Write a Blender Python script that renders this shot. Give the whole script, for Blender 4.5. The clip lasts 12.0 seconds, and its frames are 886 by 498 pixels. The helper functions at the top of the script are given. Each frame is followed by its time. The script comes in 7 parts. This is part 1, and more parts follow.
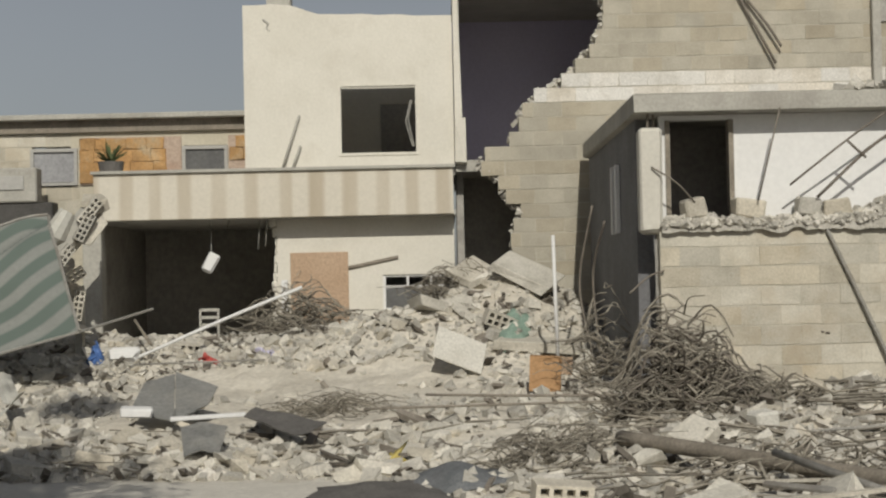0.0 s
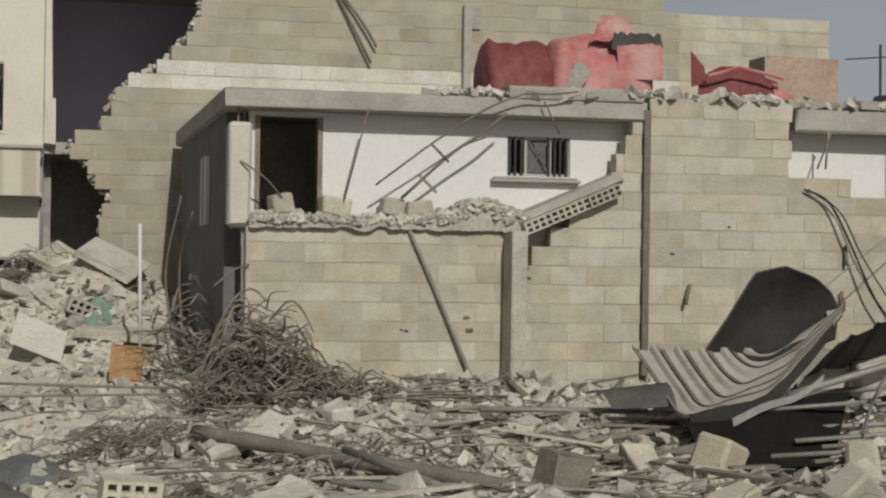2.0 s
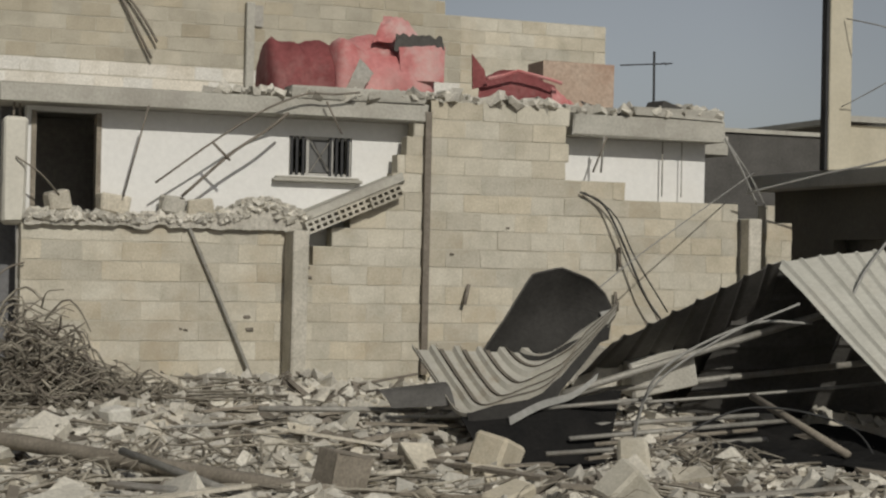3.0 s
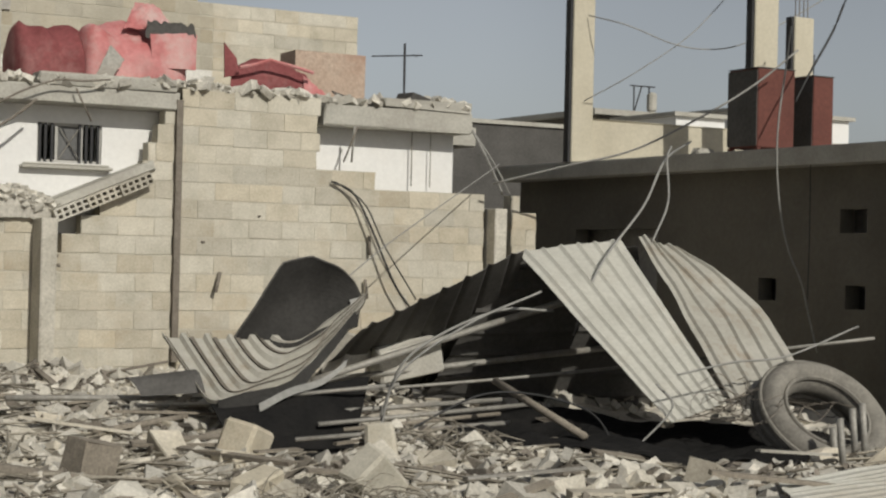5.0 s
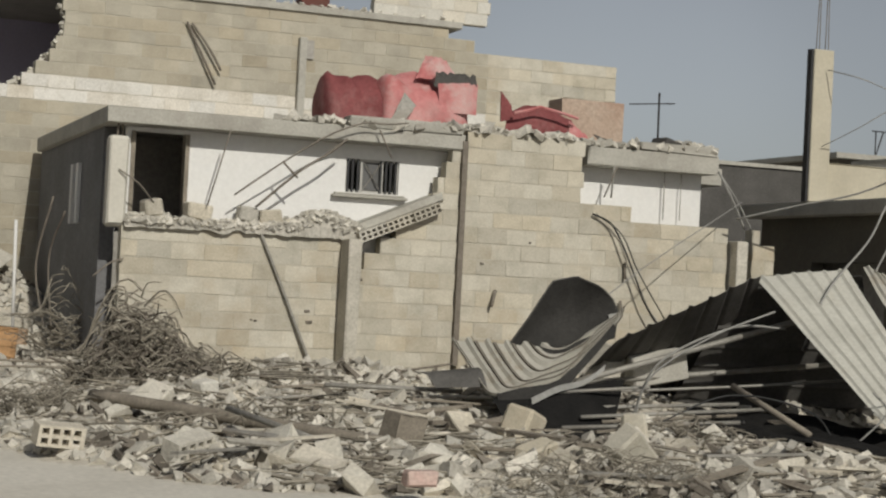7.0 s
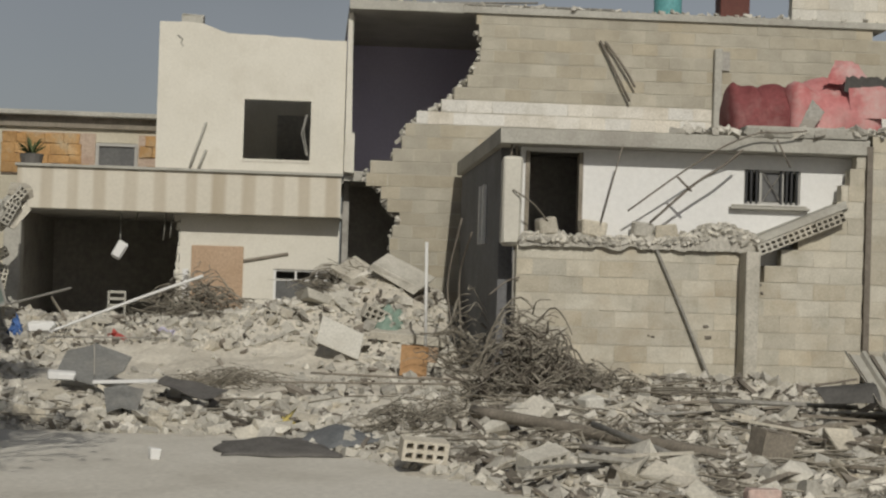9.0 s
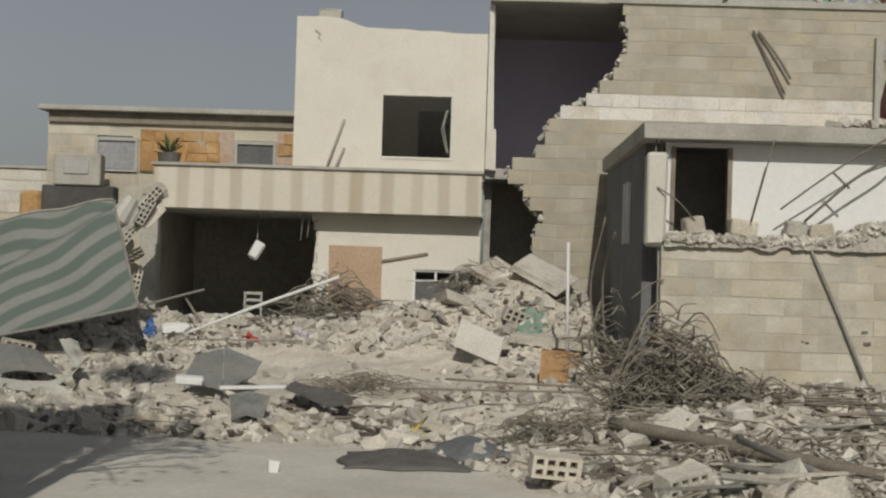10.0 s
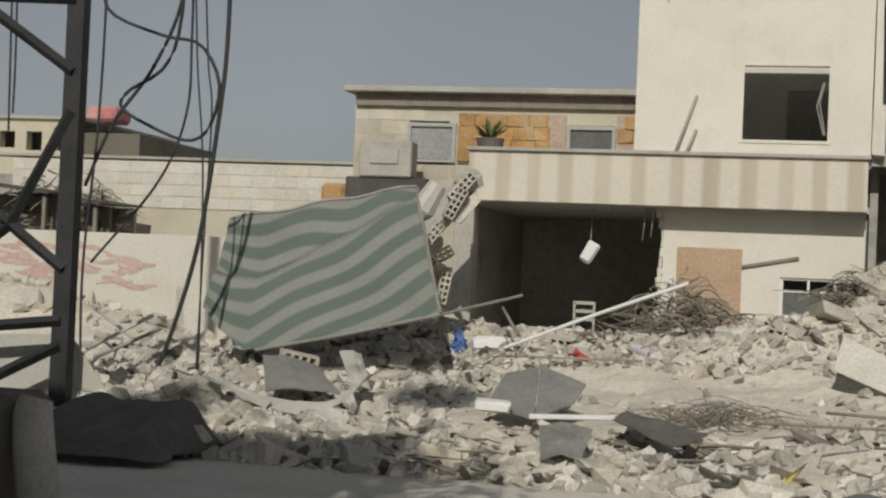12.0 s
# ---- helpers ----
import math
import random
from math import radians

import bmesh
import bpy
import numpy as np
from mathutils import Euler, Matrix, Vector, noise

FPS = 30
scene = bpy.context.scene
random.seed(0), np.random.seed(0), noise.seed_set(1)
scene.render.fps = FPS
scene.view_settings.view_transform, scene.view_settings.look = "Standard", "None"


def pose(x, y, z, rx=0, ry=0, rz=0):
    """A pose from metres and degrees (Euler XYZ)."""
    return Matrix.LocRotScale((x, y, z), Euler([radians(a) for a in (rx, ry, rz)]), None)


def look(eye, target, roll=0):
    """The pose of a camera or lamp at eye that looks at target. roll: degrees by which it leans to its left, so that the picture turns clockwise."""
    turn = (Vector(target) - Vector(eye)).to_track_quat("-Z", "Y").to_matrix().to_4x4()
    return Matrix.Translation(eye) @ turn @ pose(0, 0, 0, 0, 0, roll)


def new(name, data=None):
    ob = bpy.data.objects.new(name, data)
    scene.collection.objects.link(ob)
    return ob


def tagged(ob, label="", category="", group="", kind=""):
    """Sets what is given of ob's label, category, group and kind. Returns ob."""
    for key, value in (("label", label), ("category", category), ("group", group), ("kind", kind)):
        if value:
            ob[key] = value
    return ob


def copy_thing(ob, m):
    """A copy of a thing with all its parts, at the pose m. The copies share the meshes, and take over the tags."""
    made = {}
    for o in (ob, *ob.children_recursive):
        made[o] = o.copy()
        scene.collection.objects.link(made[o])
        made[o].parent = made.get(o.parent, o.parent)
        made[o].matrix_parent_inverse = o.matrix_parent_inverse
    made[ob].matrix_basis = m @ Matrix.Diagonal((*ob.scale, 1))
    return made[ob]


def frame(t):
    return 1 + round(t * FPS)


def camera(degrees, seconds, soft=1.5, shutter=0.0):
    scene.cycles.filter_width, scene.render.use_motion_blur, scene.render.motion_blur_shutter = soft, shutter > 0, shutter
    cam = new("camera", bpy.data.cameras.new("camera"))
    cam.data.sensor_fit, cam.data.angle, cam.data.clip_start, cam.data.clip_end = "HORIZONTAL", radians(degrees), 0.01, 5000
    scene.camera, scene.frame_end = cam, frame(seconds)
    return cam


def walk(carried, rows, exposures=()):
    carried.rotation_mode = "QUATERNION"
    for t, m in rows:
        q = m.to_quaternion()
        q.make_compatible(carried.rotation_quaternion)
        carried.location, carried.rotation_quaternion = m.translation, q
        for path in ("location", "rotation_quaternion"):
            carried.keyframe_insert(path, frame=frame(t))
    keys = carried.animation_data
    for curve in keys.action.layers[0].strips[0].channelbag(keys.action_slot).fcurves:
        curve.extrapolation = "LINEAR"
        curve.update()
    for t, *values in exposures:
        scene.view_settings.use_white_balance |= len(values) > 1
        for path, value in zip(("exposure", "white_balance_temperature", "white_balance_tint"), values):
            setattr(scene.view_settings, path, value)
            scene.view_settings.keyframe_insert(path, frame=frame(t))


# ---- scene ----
# camera: a long lens panned from one spot, seconds, x, y, z, heading, pitch, roll
cam = camera(29.361, 12.0, soft=2.3)
ROWS = [
    (0.0, 0.211, 0.828, 1.679, 0.002, 1.031, -1.250),
    (0.5, 0.225, 0.851, 1.719, 2.878, 0.870, -1.335),
    (1.0, 0.230, 0.875, 1.679, 5.496, 0.869, -0.250),
    (1.5, 0.248, 0.835, 1.701, 9.012, 0.590, 0.094),
    (2.0, 0.348, 0.792, 1.753, 13.494, 0.508, 0.834),
    (2.5, 0.347, 0.698, 1.780, 17.133, 0.194, 0.993),
    (3.0, 0.334, 0.736, 1.779, 20.889, 0.541, 1.194),
    (3.5, 0.348, 0.597, 1.836, 23.802, 0.486, 1.124),
    (3.7, 0.385, 0.722, 1.767, 25.087, 0.562, 1.313),
    (5.3, 0.155, 0.284, 1.812, 29.525, 0.145, 1.517),
    (5.5, 0.037, -0.032, 1.788, 29.640, 0.089, 1.680),
    (6.0, -0.458, -0.674, 1.764, 28.080, 0.116, 1.932),
    (6.5, -0.741, -1.267, 1.673, 24.202, 0.625, 2.265),
    (7.0, -1.148, -1.983, 1.611, 20.929, 1.197, 2.928),
    (7.5, -1.100, -2.049, 1.634, 16.868, 1.211, 2.897),
    (7.7, -0.953, -1.843, 1.587, 15.193, 1.420, 2.565),
    (9.5, 0.197, -2.224, 1.674, 1.189, 0.927, 1.744),
    (10.0, 0.273, -1.278, 1.707, -1.032, 0.846, 1.806),
    (10.5, 0.197, -0.219, 1.713, -3.405, 0.867, 2.127),
    (11.0, 0.137, 1.093, 1.634, -6.116, 0.991, 2.329),
    (11.5, 0.069, 2.283, 1.523, -9.764, 1.198, 2.386),
    (12.0, 0.024, 2.973, 1.443, -13.068, 1.326, 2.540),
]

def heading(x, y, z, yaw, pitch, roll):
    a, b = radians(yaw), radians(pitch)
    return look((x, y, z), (x + math.sin(a) * math.cos(b), y + math.cos(a) * math.cos(b), z + math.sin(b)), roll)


walk(cam, [(t, heading(*v)) for t, *v in ROWS], [(0.0, 0.0), (1.5, -0.20), (2.5, -0.24), (3.5, -0.18), (5.5, 0.15), (6.5, 0.07), (7.5, -0.12), (9.5, -0.22), (10.5, -0.12), (12.0, -0.05)])

# ---- daylight ----
SUN_SIDE, SUN_UP = 3.0, 34.0  # degrees from straight behind towards the right, and above the ground
to_sun = Vector((math.sin(radians(SUN_SIDE)) * math.cos(radians(SUN_UP)),
                 -math.cos(radians(SUN_SIDE)) * math.cos(radians(SUN_UP)), math.sin(radians(SUN_UP))))
world = bpy.data.worlds.new("world")
scene.world = world
world.use_nodes = True
wn = world.node_tree.nodes
sky = wn.new("ShaderNodeTexSky")
sky.sky_type, sky.sun_disc = "NISHITA", False
sky.sun_elevation = radians(SUN_UP)
sky.sun_rotation = math.atan2(to_sun.x, to_sun.y)
sky.air_density, sky.dust_density, sky.ozone_density, sky.altitude = 1.0, 2.2, 1.2, 700
hue = wn.new("ShaderNodeHueSaturation")
hue.inputs["Saturation"].default_value = 0.36
world.node_tree.links.new(sky.outputs[0], hue.inputs["Color"])
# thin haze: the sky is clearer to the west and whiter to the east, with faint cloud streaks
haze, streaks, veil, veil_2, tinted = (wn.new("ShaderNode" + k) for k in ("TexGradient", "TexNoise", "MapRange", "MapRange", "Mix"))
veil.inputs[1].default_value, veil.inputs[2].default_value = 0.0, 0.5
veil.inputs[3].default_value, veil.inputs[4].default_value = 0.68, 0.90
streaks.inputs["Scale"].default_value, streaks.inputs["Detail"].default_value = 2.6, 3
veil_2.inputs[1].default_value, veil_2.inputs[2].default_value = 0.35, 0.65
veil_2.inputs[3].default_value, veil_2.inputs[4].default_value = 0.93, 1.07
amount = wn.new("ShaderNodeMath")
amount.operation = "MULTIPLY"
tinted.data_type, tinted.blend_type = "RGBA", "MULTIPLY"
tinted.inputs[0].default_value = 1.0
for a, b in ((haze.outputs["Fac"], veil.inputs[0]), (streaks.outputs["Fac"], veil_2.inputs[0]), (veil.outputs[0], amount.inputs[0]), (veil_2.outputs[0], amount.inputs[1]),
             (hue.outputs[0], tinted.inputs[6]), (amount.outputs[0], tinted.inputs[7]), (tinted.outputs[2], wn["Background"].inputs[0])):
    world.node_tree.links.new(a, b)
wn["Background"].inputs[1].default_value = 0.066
sun = new("sun", bpy.data.lights.new("sun", "SUN"))
sun.data.energy, sun.data.angle, sun.data.color = 2.8, radians(0.6), (1.0, 0.957, 0.862)
sun.matrix_world = look((0, 0, 30), Vector((0, 0, 30)) - to_sun)


# ---- materials ----
def material(name, colors, rough=0.9, scale=3.0, grain=40.0, bump=0.3, metal=0.0, tone=0.0, island=0.0, stain=None, stain_scale=1.2,
             stain_amount=0.5, depth=0.01, spec=0.3, speckle=1.0):
    """Two scales of mottling between colours, a stain with its own shape, and fine relief."""
    m = bpy.data.materials.new(name)
    m.use_nodes = True
    n, l = m.node_tree.nodes, m.node_tree.links
    b = n["Principled BSDF"]
    b.inputs["Roughness"].default_value = rough
    b.inputs["Metallic"].default_value = metal
    b.inputs["Specular IOR Level"].default_value = spec
    pos = n.new("ShaderNodeNewGeometry")
    big, fine = n.new("ShaderNodeTexNoise"), n.new("ShaderNodeTexNoise")
    for t, s, d in ((big, scale, 5), (fine, grain, 4)):
        t.inputs["Scale"].default_value = s
        t.inputs["Detail"].default_value = d
        t.inputs["Roughness"].default_value = 0.62
        l.new(pos.outputs["Position"], t.inputs["Vector"])
    ramp = n.new("ShaderNodeValToRGB")
    e = ramp.color_ramp.elements
    while len(e) < len(colors):
        e.new(0.5)
    for i, c in enumerate(colors):
        e[i].position = 0.3 + 0.4 * i / max(1, len(colors) - 1)
        e[i].color = (*c, 1)
    l.new(big.outputs["Fac"], ramp.inputs["Fac"])
    out = ramp.outputs["Color"]

    def mixed(kind, fac, a, c):
        x = n.new("ShaderNodeMix")
        x.data_type, x.blend_type = "RGBA", kind
        if isinstance(fac, float):
            x.inputs[0].default_value = fac
        else:
            l.new(fac, x.inputs[0])
        l.new(a, x.inputs[6])
        if isinstance(c, tuple):
            x.inputs[7].default_value = (*c, 1)
        else:
            l.new(c, x.inputs[7])
        return x.outputs[2]

    def ranged(v, a, b2, c, d):
        x = n.new("ShaderNodeMapRange")
        l.new(v, x.inputs[0])
        for i, k in enumerate((a, b2, c, d)):
            x.inputs[i + 1].default_value = k
        return x.outputs[0]

    speck = ranged(fine.outputs["Fac"], 0.3, 0.7, 1 - 0.22 * speckle, 1 + 0.14 * speckle)
    out = mixed("MULTIPLY", 1.0, out, speck)
    if stain:
        st = n.new("ShaderNodeTexNoise")
        st.inputs["Scale"].default_value, st.inputs["Detail"].default_value = stain_scale, 7
        st.inputs["Roughness"].default_value = 0.7
        l.new(pos.outputs["Position"], st.inputs["Vector"])
        out = mixed("MIX", ranged(st.outputs["Fac"], 0.52, 0.68, 0.0, stain_amount), out, stain)
    if tone:
        info = n.new("ShaderNodeObjectInfo")
        out = mixed("MULTIPLY", 1.0, out, ranged(info.outputs["Random"], 0, 1, 1 - tone, 1 + tone))
        part_of = n.new("ShaderNodeMath")
        part_of.operation, part_of.inputs[1].default_value = "MULTIPLY", 17.3
        l.new(info.outputs["Random"], part_of.inputs[0])
        rest = n.new("ShaderNodeMath")
        rest.operation = "FRACT"
        l.new(part_of.outputs[0], rest.inputs[0])
        out = mixed("MULTIPLY", ranged(rest.outputs[0], 0.35, 1.0, 0.0, 1.0), out, (1.0, 0.955, 0.885))
    if island:
        out = mixed("MULTIPLY", 1.0, out, ranged(pos.outputs["Random Per Island"], 0, 1, 1 - island, 1 + island))
    l.new(out, b.inputs["Base Color"])
    bp = n.new("ShaderNodeBump")
    bp.inputs["Strength"].default_value, bp.inputs["Distance"].default_value = bump, depth
    l.new(fine.outputs["Fac"], bp.inputs["Height"])
    l.new(bp.outputs[0], b.inputs["Normal"])
    return m


M_BLOCK = material("cement_block", [(0.42, 0.395, 0.325), (0.50, 0.47, 0.395), (0.56, 0.53, 0.45)], 0.92, 3.2, 45, 0.5, tone=0.12, stain=(0.40, 0.335, 0.24), stain_amount=0.55, stain_scale=1.1, speckle=0.7)
M_BLOCK_OLD = material("weathered_block", [(0.34, 0.315, 0.255), (0.41, 0.38, 0.31), (0.46, 0.43, 0.355)], 0.93, 2.0, 45, 0.5, tone=0.09, stain=(0.30, 0.275, 0.22), stain_amount=0.5, speckle=0.6)
M_BLOCK_PALE = material("whitewashed_block", [(0.56, 0.54, 0.48), (0.65, 0.63, 0.57)], 0.9, 2.0, 40, 0.4, tone=0.06, stain=(0.46, 0.43, 0.37))
M_MORTAR = material("mortar", [(0.41, 0.38, 0.31), (0.52, 0.49, 0.41)], 0.95, 2.2, 60, 0.5, speckle=0.6)
M_CONCRETE = material("concrete", [(0.34, 0.325, 0.285), (0.41, 0.395, 0.35), (0.46, 0.445, 0.395)], 0.9, 1.6, 30, 0.5, stain=(0.29, 0.27, 0.235), stain_amount=0.5, speckle=0.7)
M_PLASTER = material("cream_plaster", [(0.62, 0.59, 0.51), (0.67, 0.64, 0.56), (0.70, 0.67, 0.59)], 0.88, 0.9, 25, 0.2, stain=(0.55, 0.51, 0.43), stain_amount=0.4, stain_scale=2.0, speckle=0.3)
M_WHITE = material("white_paint", [(0.70, 0.695, 0.675), (0.75, 0.745, 0.725)], 0.8, 1.2, 20, 0.1, stain=(0.62, 0.60, 0.56), stain_amount=0.3, speckle=0.25)
M_PURPLE = material("purple_paint", [(0.55, 0.52, 0.66), (0.61, 0.58, 0.71)], 0.85, 1.0, 20, 0.1, speckle=0.3)
M_GREY_INNER = material("grey_plaster", [(0.38, 0.37, 0.345), (0.46, 0.45, 0.42)], 0.9, 1.2, 20, 0.2, stain=(0.30, 0.29, 0.265), speckle=0.5)
# grey plaster for the inner rooms, with random darker mottling
M_ROOM_GREY = material("room_plaster", [(0.34, 0.325, 0.295), (0.42, 0.40, 0.365)], 0.92, 1.0, 15, 0.3, stain=(0.20, 0.19, 0.17), stain_amount=0.6)
# grey render toned dark, so the shop front's shade sits in its colour
M_SHADY = material("shade_toned_render", [(0.125, 0.113, 0.092), (0.17, 0.155, 0.127)], 0.92, 0.7, 18, 0.3, stain=(0.095, 0.085, 0.068), speckle=0.5)
M_GROUND = material("dusty_earth", [(0.51, 0.47, 0.395), (0.585, 0.545, 0.465), (0.64, 0.60, 0.52)], 0.96, 0.8, 16, 0.45, stain=(0.43, 0.39, 0.32), stain_amount=0.5, stain_scale=0.9, depth=0.02, speckle=0.8)
M_ROAD = material("limestone_dust_road", [(0.58, 0.545, 0.475), (0.66, 0.625, 0.55), (0.70, 0.665, 0.59)], 0.96, 0.7, 16, 0.35, stain=(0.48, 0.445, 0.38), stain_amount=0.5, stain_scale=0.8, depth=0.015, speckle=0.7)
M_RUBBLE = material("rubble_stone", [(0.40, 0.375, 0.325), (0.50, 0.475, 0.415), (0.58, 0.55, 0.49)], 0.93, 3.0, 40, 0.5, island=0.3)
M_CHUNK = material("broken_concrete", [(0.42, 0.395, 0.34), (0.53, 0.505, 0.44), (0.60, 0.57, 0.505)], 0.93, 3.0, 35, 0.55, tone=0.22)
M_STONE = material("orange_stone", [(0.38, 0.225, 0.10), (0.47, 0.29, 0.13), (0.44, 0.35, 0.23)], 0.85, 4.0, 30, 0.5, tone=0.12)
M_REBAR = material("rusty_bar", [(0.16, 0.14, 0.115), (0.24, 0.21, 0.175)], 0.85, 8.0, 60, 0.3, 0.1)
M_TWIG = material("dry_twig", [(0.16, 0.14, 0.112), (0.26, 0.235, 0.19), (0.35, 0.325, 0.27)], 0.9, 6.0, 50, 0.3, island=0.35)
M_PIPE = material("grey_pipe", [(0.26, 0.25, 0.225), (0.36, 0.345, 0.31)], 0.6, 4.0, 30, 0.2, 0.25, stain=(0.20, 0.16, 0.12))
M_TIN = material("galvanised_sheet", [(0.46, 0.45, 0.40), (0.54, 0.53, 0.475)], 0.6, 2.5, 25, 0.1, 0.1, stain=(0.40, 0.355, 0.285), stain_amount=0.5, speckle=0.5)
M_TIN_OLD = material("weathered_sheet", [(0.36, 0.345, 0.30), (0.45, 0.435, 0.385)], 0.65, 2.0, 25, 0.1, 0.1, stain=(0.27, 0.215, 0.155), stain_amount=0.7, stain_scale=2.2, speckle=0.5)
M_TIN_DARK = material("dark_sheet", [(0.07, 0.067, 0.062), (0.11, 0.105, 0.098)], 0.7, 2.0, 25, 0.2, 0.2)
M_TIN_GREY = material("grey_sheet", [(0.24, 0.24, 0.225), (0.32, 0.315, 0.295)], 0.6, 2.0, 25, 0.2, 0.25, stain=(0.36, 0.34, 0.30), stain_amount=0.6)
M_RED = material("red_tank_paint", [(0.42, 0.125, 0.12), (0.53, 0.22, 0.215), (0.56, 0.33, 0.31)], 0.8, 1.7, 20, 0.15, stain=(0.52, 0.40, 0.37), stain_amount=0.8, stain_scale=1.3, speckle=0.5)
M_REDBOX = material("red_brown_paint", [(0.105, 0.036, 0.028), (0.14, 0.05, 0.038)], 0.65, 2.0, 20, 0.15, stain=(0.13, 0.06, 0.045))
M_RUSTBOX = material("rusted_sheet", [(0.41, 0.305, 0.235), (0.47, 0.375, 0.30)], 0.8, 3.0, 25, 0.2, stain=(0.30, 0.16, 0.11))
M_BROWN = material("brown_board", [(0.44, 0.31, 0.205), (0.49, 0.355, 0.245)], 0.75, 2.0, 30, 0.15)
M_WOOD = material("old_timber", [(0.20, 0.175, 0.14), (0.30, 0.265, 0.215)], 0.85, 5.0, 40, 0.3)
M_ORANGE = material("orange_card", [(0.40, 0.235, 0.115), (0.47, 0.29, 0.15)], 0.85, 4.0, 30, 0.2)
M_DARK = material("dark_cloth", [(0.11, 0.104, 0.096), (0.17, 0.16, 0.148)], 0.95, 5.0, 40, 0.4)
M_BLUEGREY = material("blue_grey_cloth", [(0.13, 0.14, 0.145), (0.20, 0.205, 0.21)], 0.95, 5.0, 40, 0.4)
M_YELLOW = material("yellow_plastic", [(0.52, 0.42, 0.12), (0.60, 0.50, 0.18)], 0.6, 6.0, 30, 0.2)
M_BLUE = material("blue_plastic", [(0.06, 0.13, 0.33), (0.10, 0.19, 0.42)], 0.5, 6.0, 30, 0.2)
M_REDRAG = material("red_rag", [(0.42, 0.07, 0.06), (0.50, 0.12, 0.10)], 0.9, 6.0, 30, 0.3)
M_GREEN = material("green_rag", [(0.20, 0.29, 0.23), (0.28, 0.37, 0.31)], 0.9, 6.0, 30, 0.3)
M_LEAF = material("agave_leaf", [(0.05, 0.075, 0.03), (0.10, 0.12, 0.05)], 0.7, 8.0, 30, 0.2, island=0.3)
M_STEEL = material("dark_steel", [(0.035, 0.036, 0.038), (0.06, 0.06, 0.062)], 0.6, 3.0, 30, 0.2, 0.4)
M_CABLE = material("black_cable", [(0.03, 0.03, 0.03), (0.05, 0.05, 0.05)], 0.6, 5.0, 30, 0.1)
M_CABLE_PALE = material("grey_cable", [(0.25, 0.245, 0.23), (0.34, 0.335, 0.31)], 0.6, 5.0, 30, 0.1)
M_RUBBER = material("dusty_rubber", [(0.17, 0.16, 0.14), (0.25, 0.235, 0.205)], 0.92, 4.0, 30, 0.3, stain=(0.34, 0.32, 0.275))
M_TEAL = material("teal_plastic", [(0.10, 0.30, 0.31), (0.14, 0.36, 0.37)], 0.6, 3.0, 20, 0.1)
M_YELLOWWALL = material("yellowish_render", [(0.47, 0.43, 0.335), (0.54, 0.50, 0.40)], 0.9, 1.5, 20, 0.25, stain=(0.38, 0.345, 0.275), stain_amount=0.5, speckle=0.4)
M_REDDARK = material("dark_red_tone", [(0.17, 0.045, 0.046), (0.25, 0.078, 0.078)], 0.78, 2.2, 20, 0.15, stain=(0.32, 0.19, 0.175), stain_amount=0.6)
M_BLACK = material("shade_black", [(0.012, 0.012, 0.012), (0.022, 0.021, 0.02)], 0.95, 4.0, 30, 0.2, spec=0.1)
M_PINK = material("faded_red_paint", [(0.49, 0.33, 0.29), (0.54, 0.43, 0.38)], 0.9, 6.0, 30, 0.2)
M_LITTER = material("dark_litter", [(0.09, 0.08, 0.065), (0.17, 0.15, 0.125), (0.24, 0.215, 0.18)], 0.93, 3.0, 40, 0.5, island=0.35)
# darker than the inner grey plaster: the side wall's shade is in the colour
M_SIDE = material("shade_toned_grey", [(0.15, 0.15, 0.155), (0.20, 0.20, 0.205)], 0.85, 1.3, 20, 0.2, stain=(0.12, 0.115, 0.11))
M_PALEWALL = material("pale_render", [(0.55, 0.525, 0.46), (0.62, 0.60, 0.53)], 0.9, 1.2, 20, 0.25, stain=(0.45, 0.42, 0.35), stain_amount=0.5, speckle=0.4)
M_TIN_BLACK = material("blackish_sheet", [(0.028, 0.027, 0.025), (0.048, 0.046, 0.043)], 0.75, 2.0, 25, 0.2, 0.1, spec=0.2)
M_WHITEWASH = material("limewashed_block", [(0.62, 0.60, 0.55), (0.72, 0.70, 0.65)], 0.9, 2.4, 40, 0.4, tone=0.05, stain=(0.45, 0.42, 0.355), stain_amount=0.7, stain_scale=1.9)
M_DUST = material("settled_dust", [(0.40, 0.38, 0.33), (0.48, 0.455, 0.40), (0.54, 0.515, 0.455)], 0.96, 4.0, 30, 0.7, stain=(0.34, 0.32, 0.275), stain_scale=3.0, depth=0.02)
M_PALEPANE = material("pale_reflection_pane", [(0.26, 0.26, 0.265), (0.34, 0.34, 0.345)], 0.4, 1.5, 20, 0.05, spec=0.5)
M_GLASS = material("dusty_pane", [(0.10, 0.10, 0.10), (0.14, 0.14, 0.135)], 0.35, 3.0, 20, 0.05, spec=0.5)


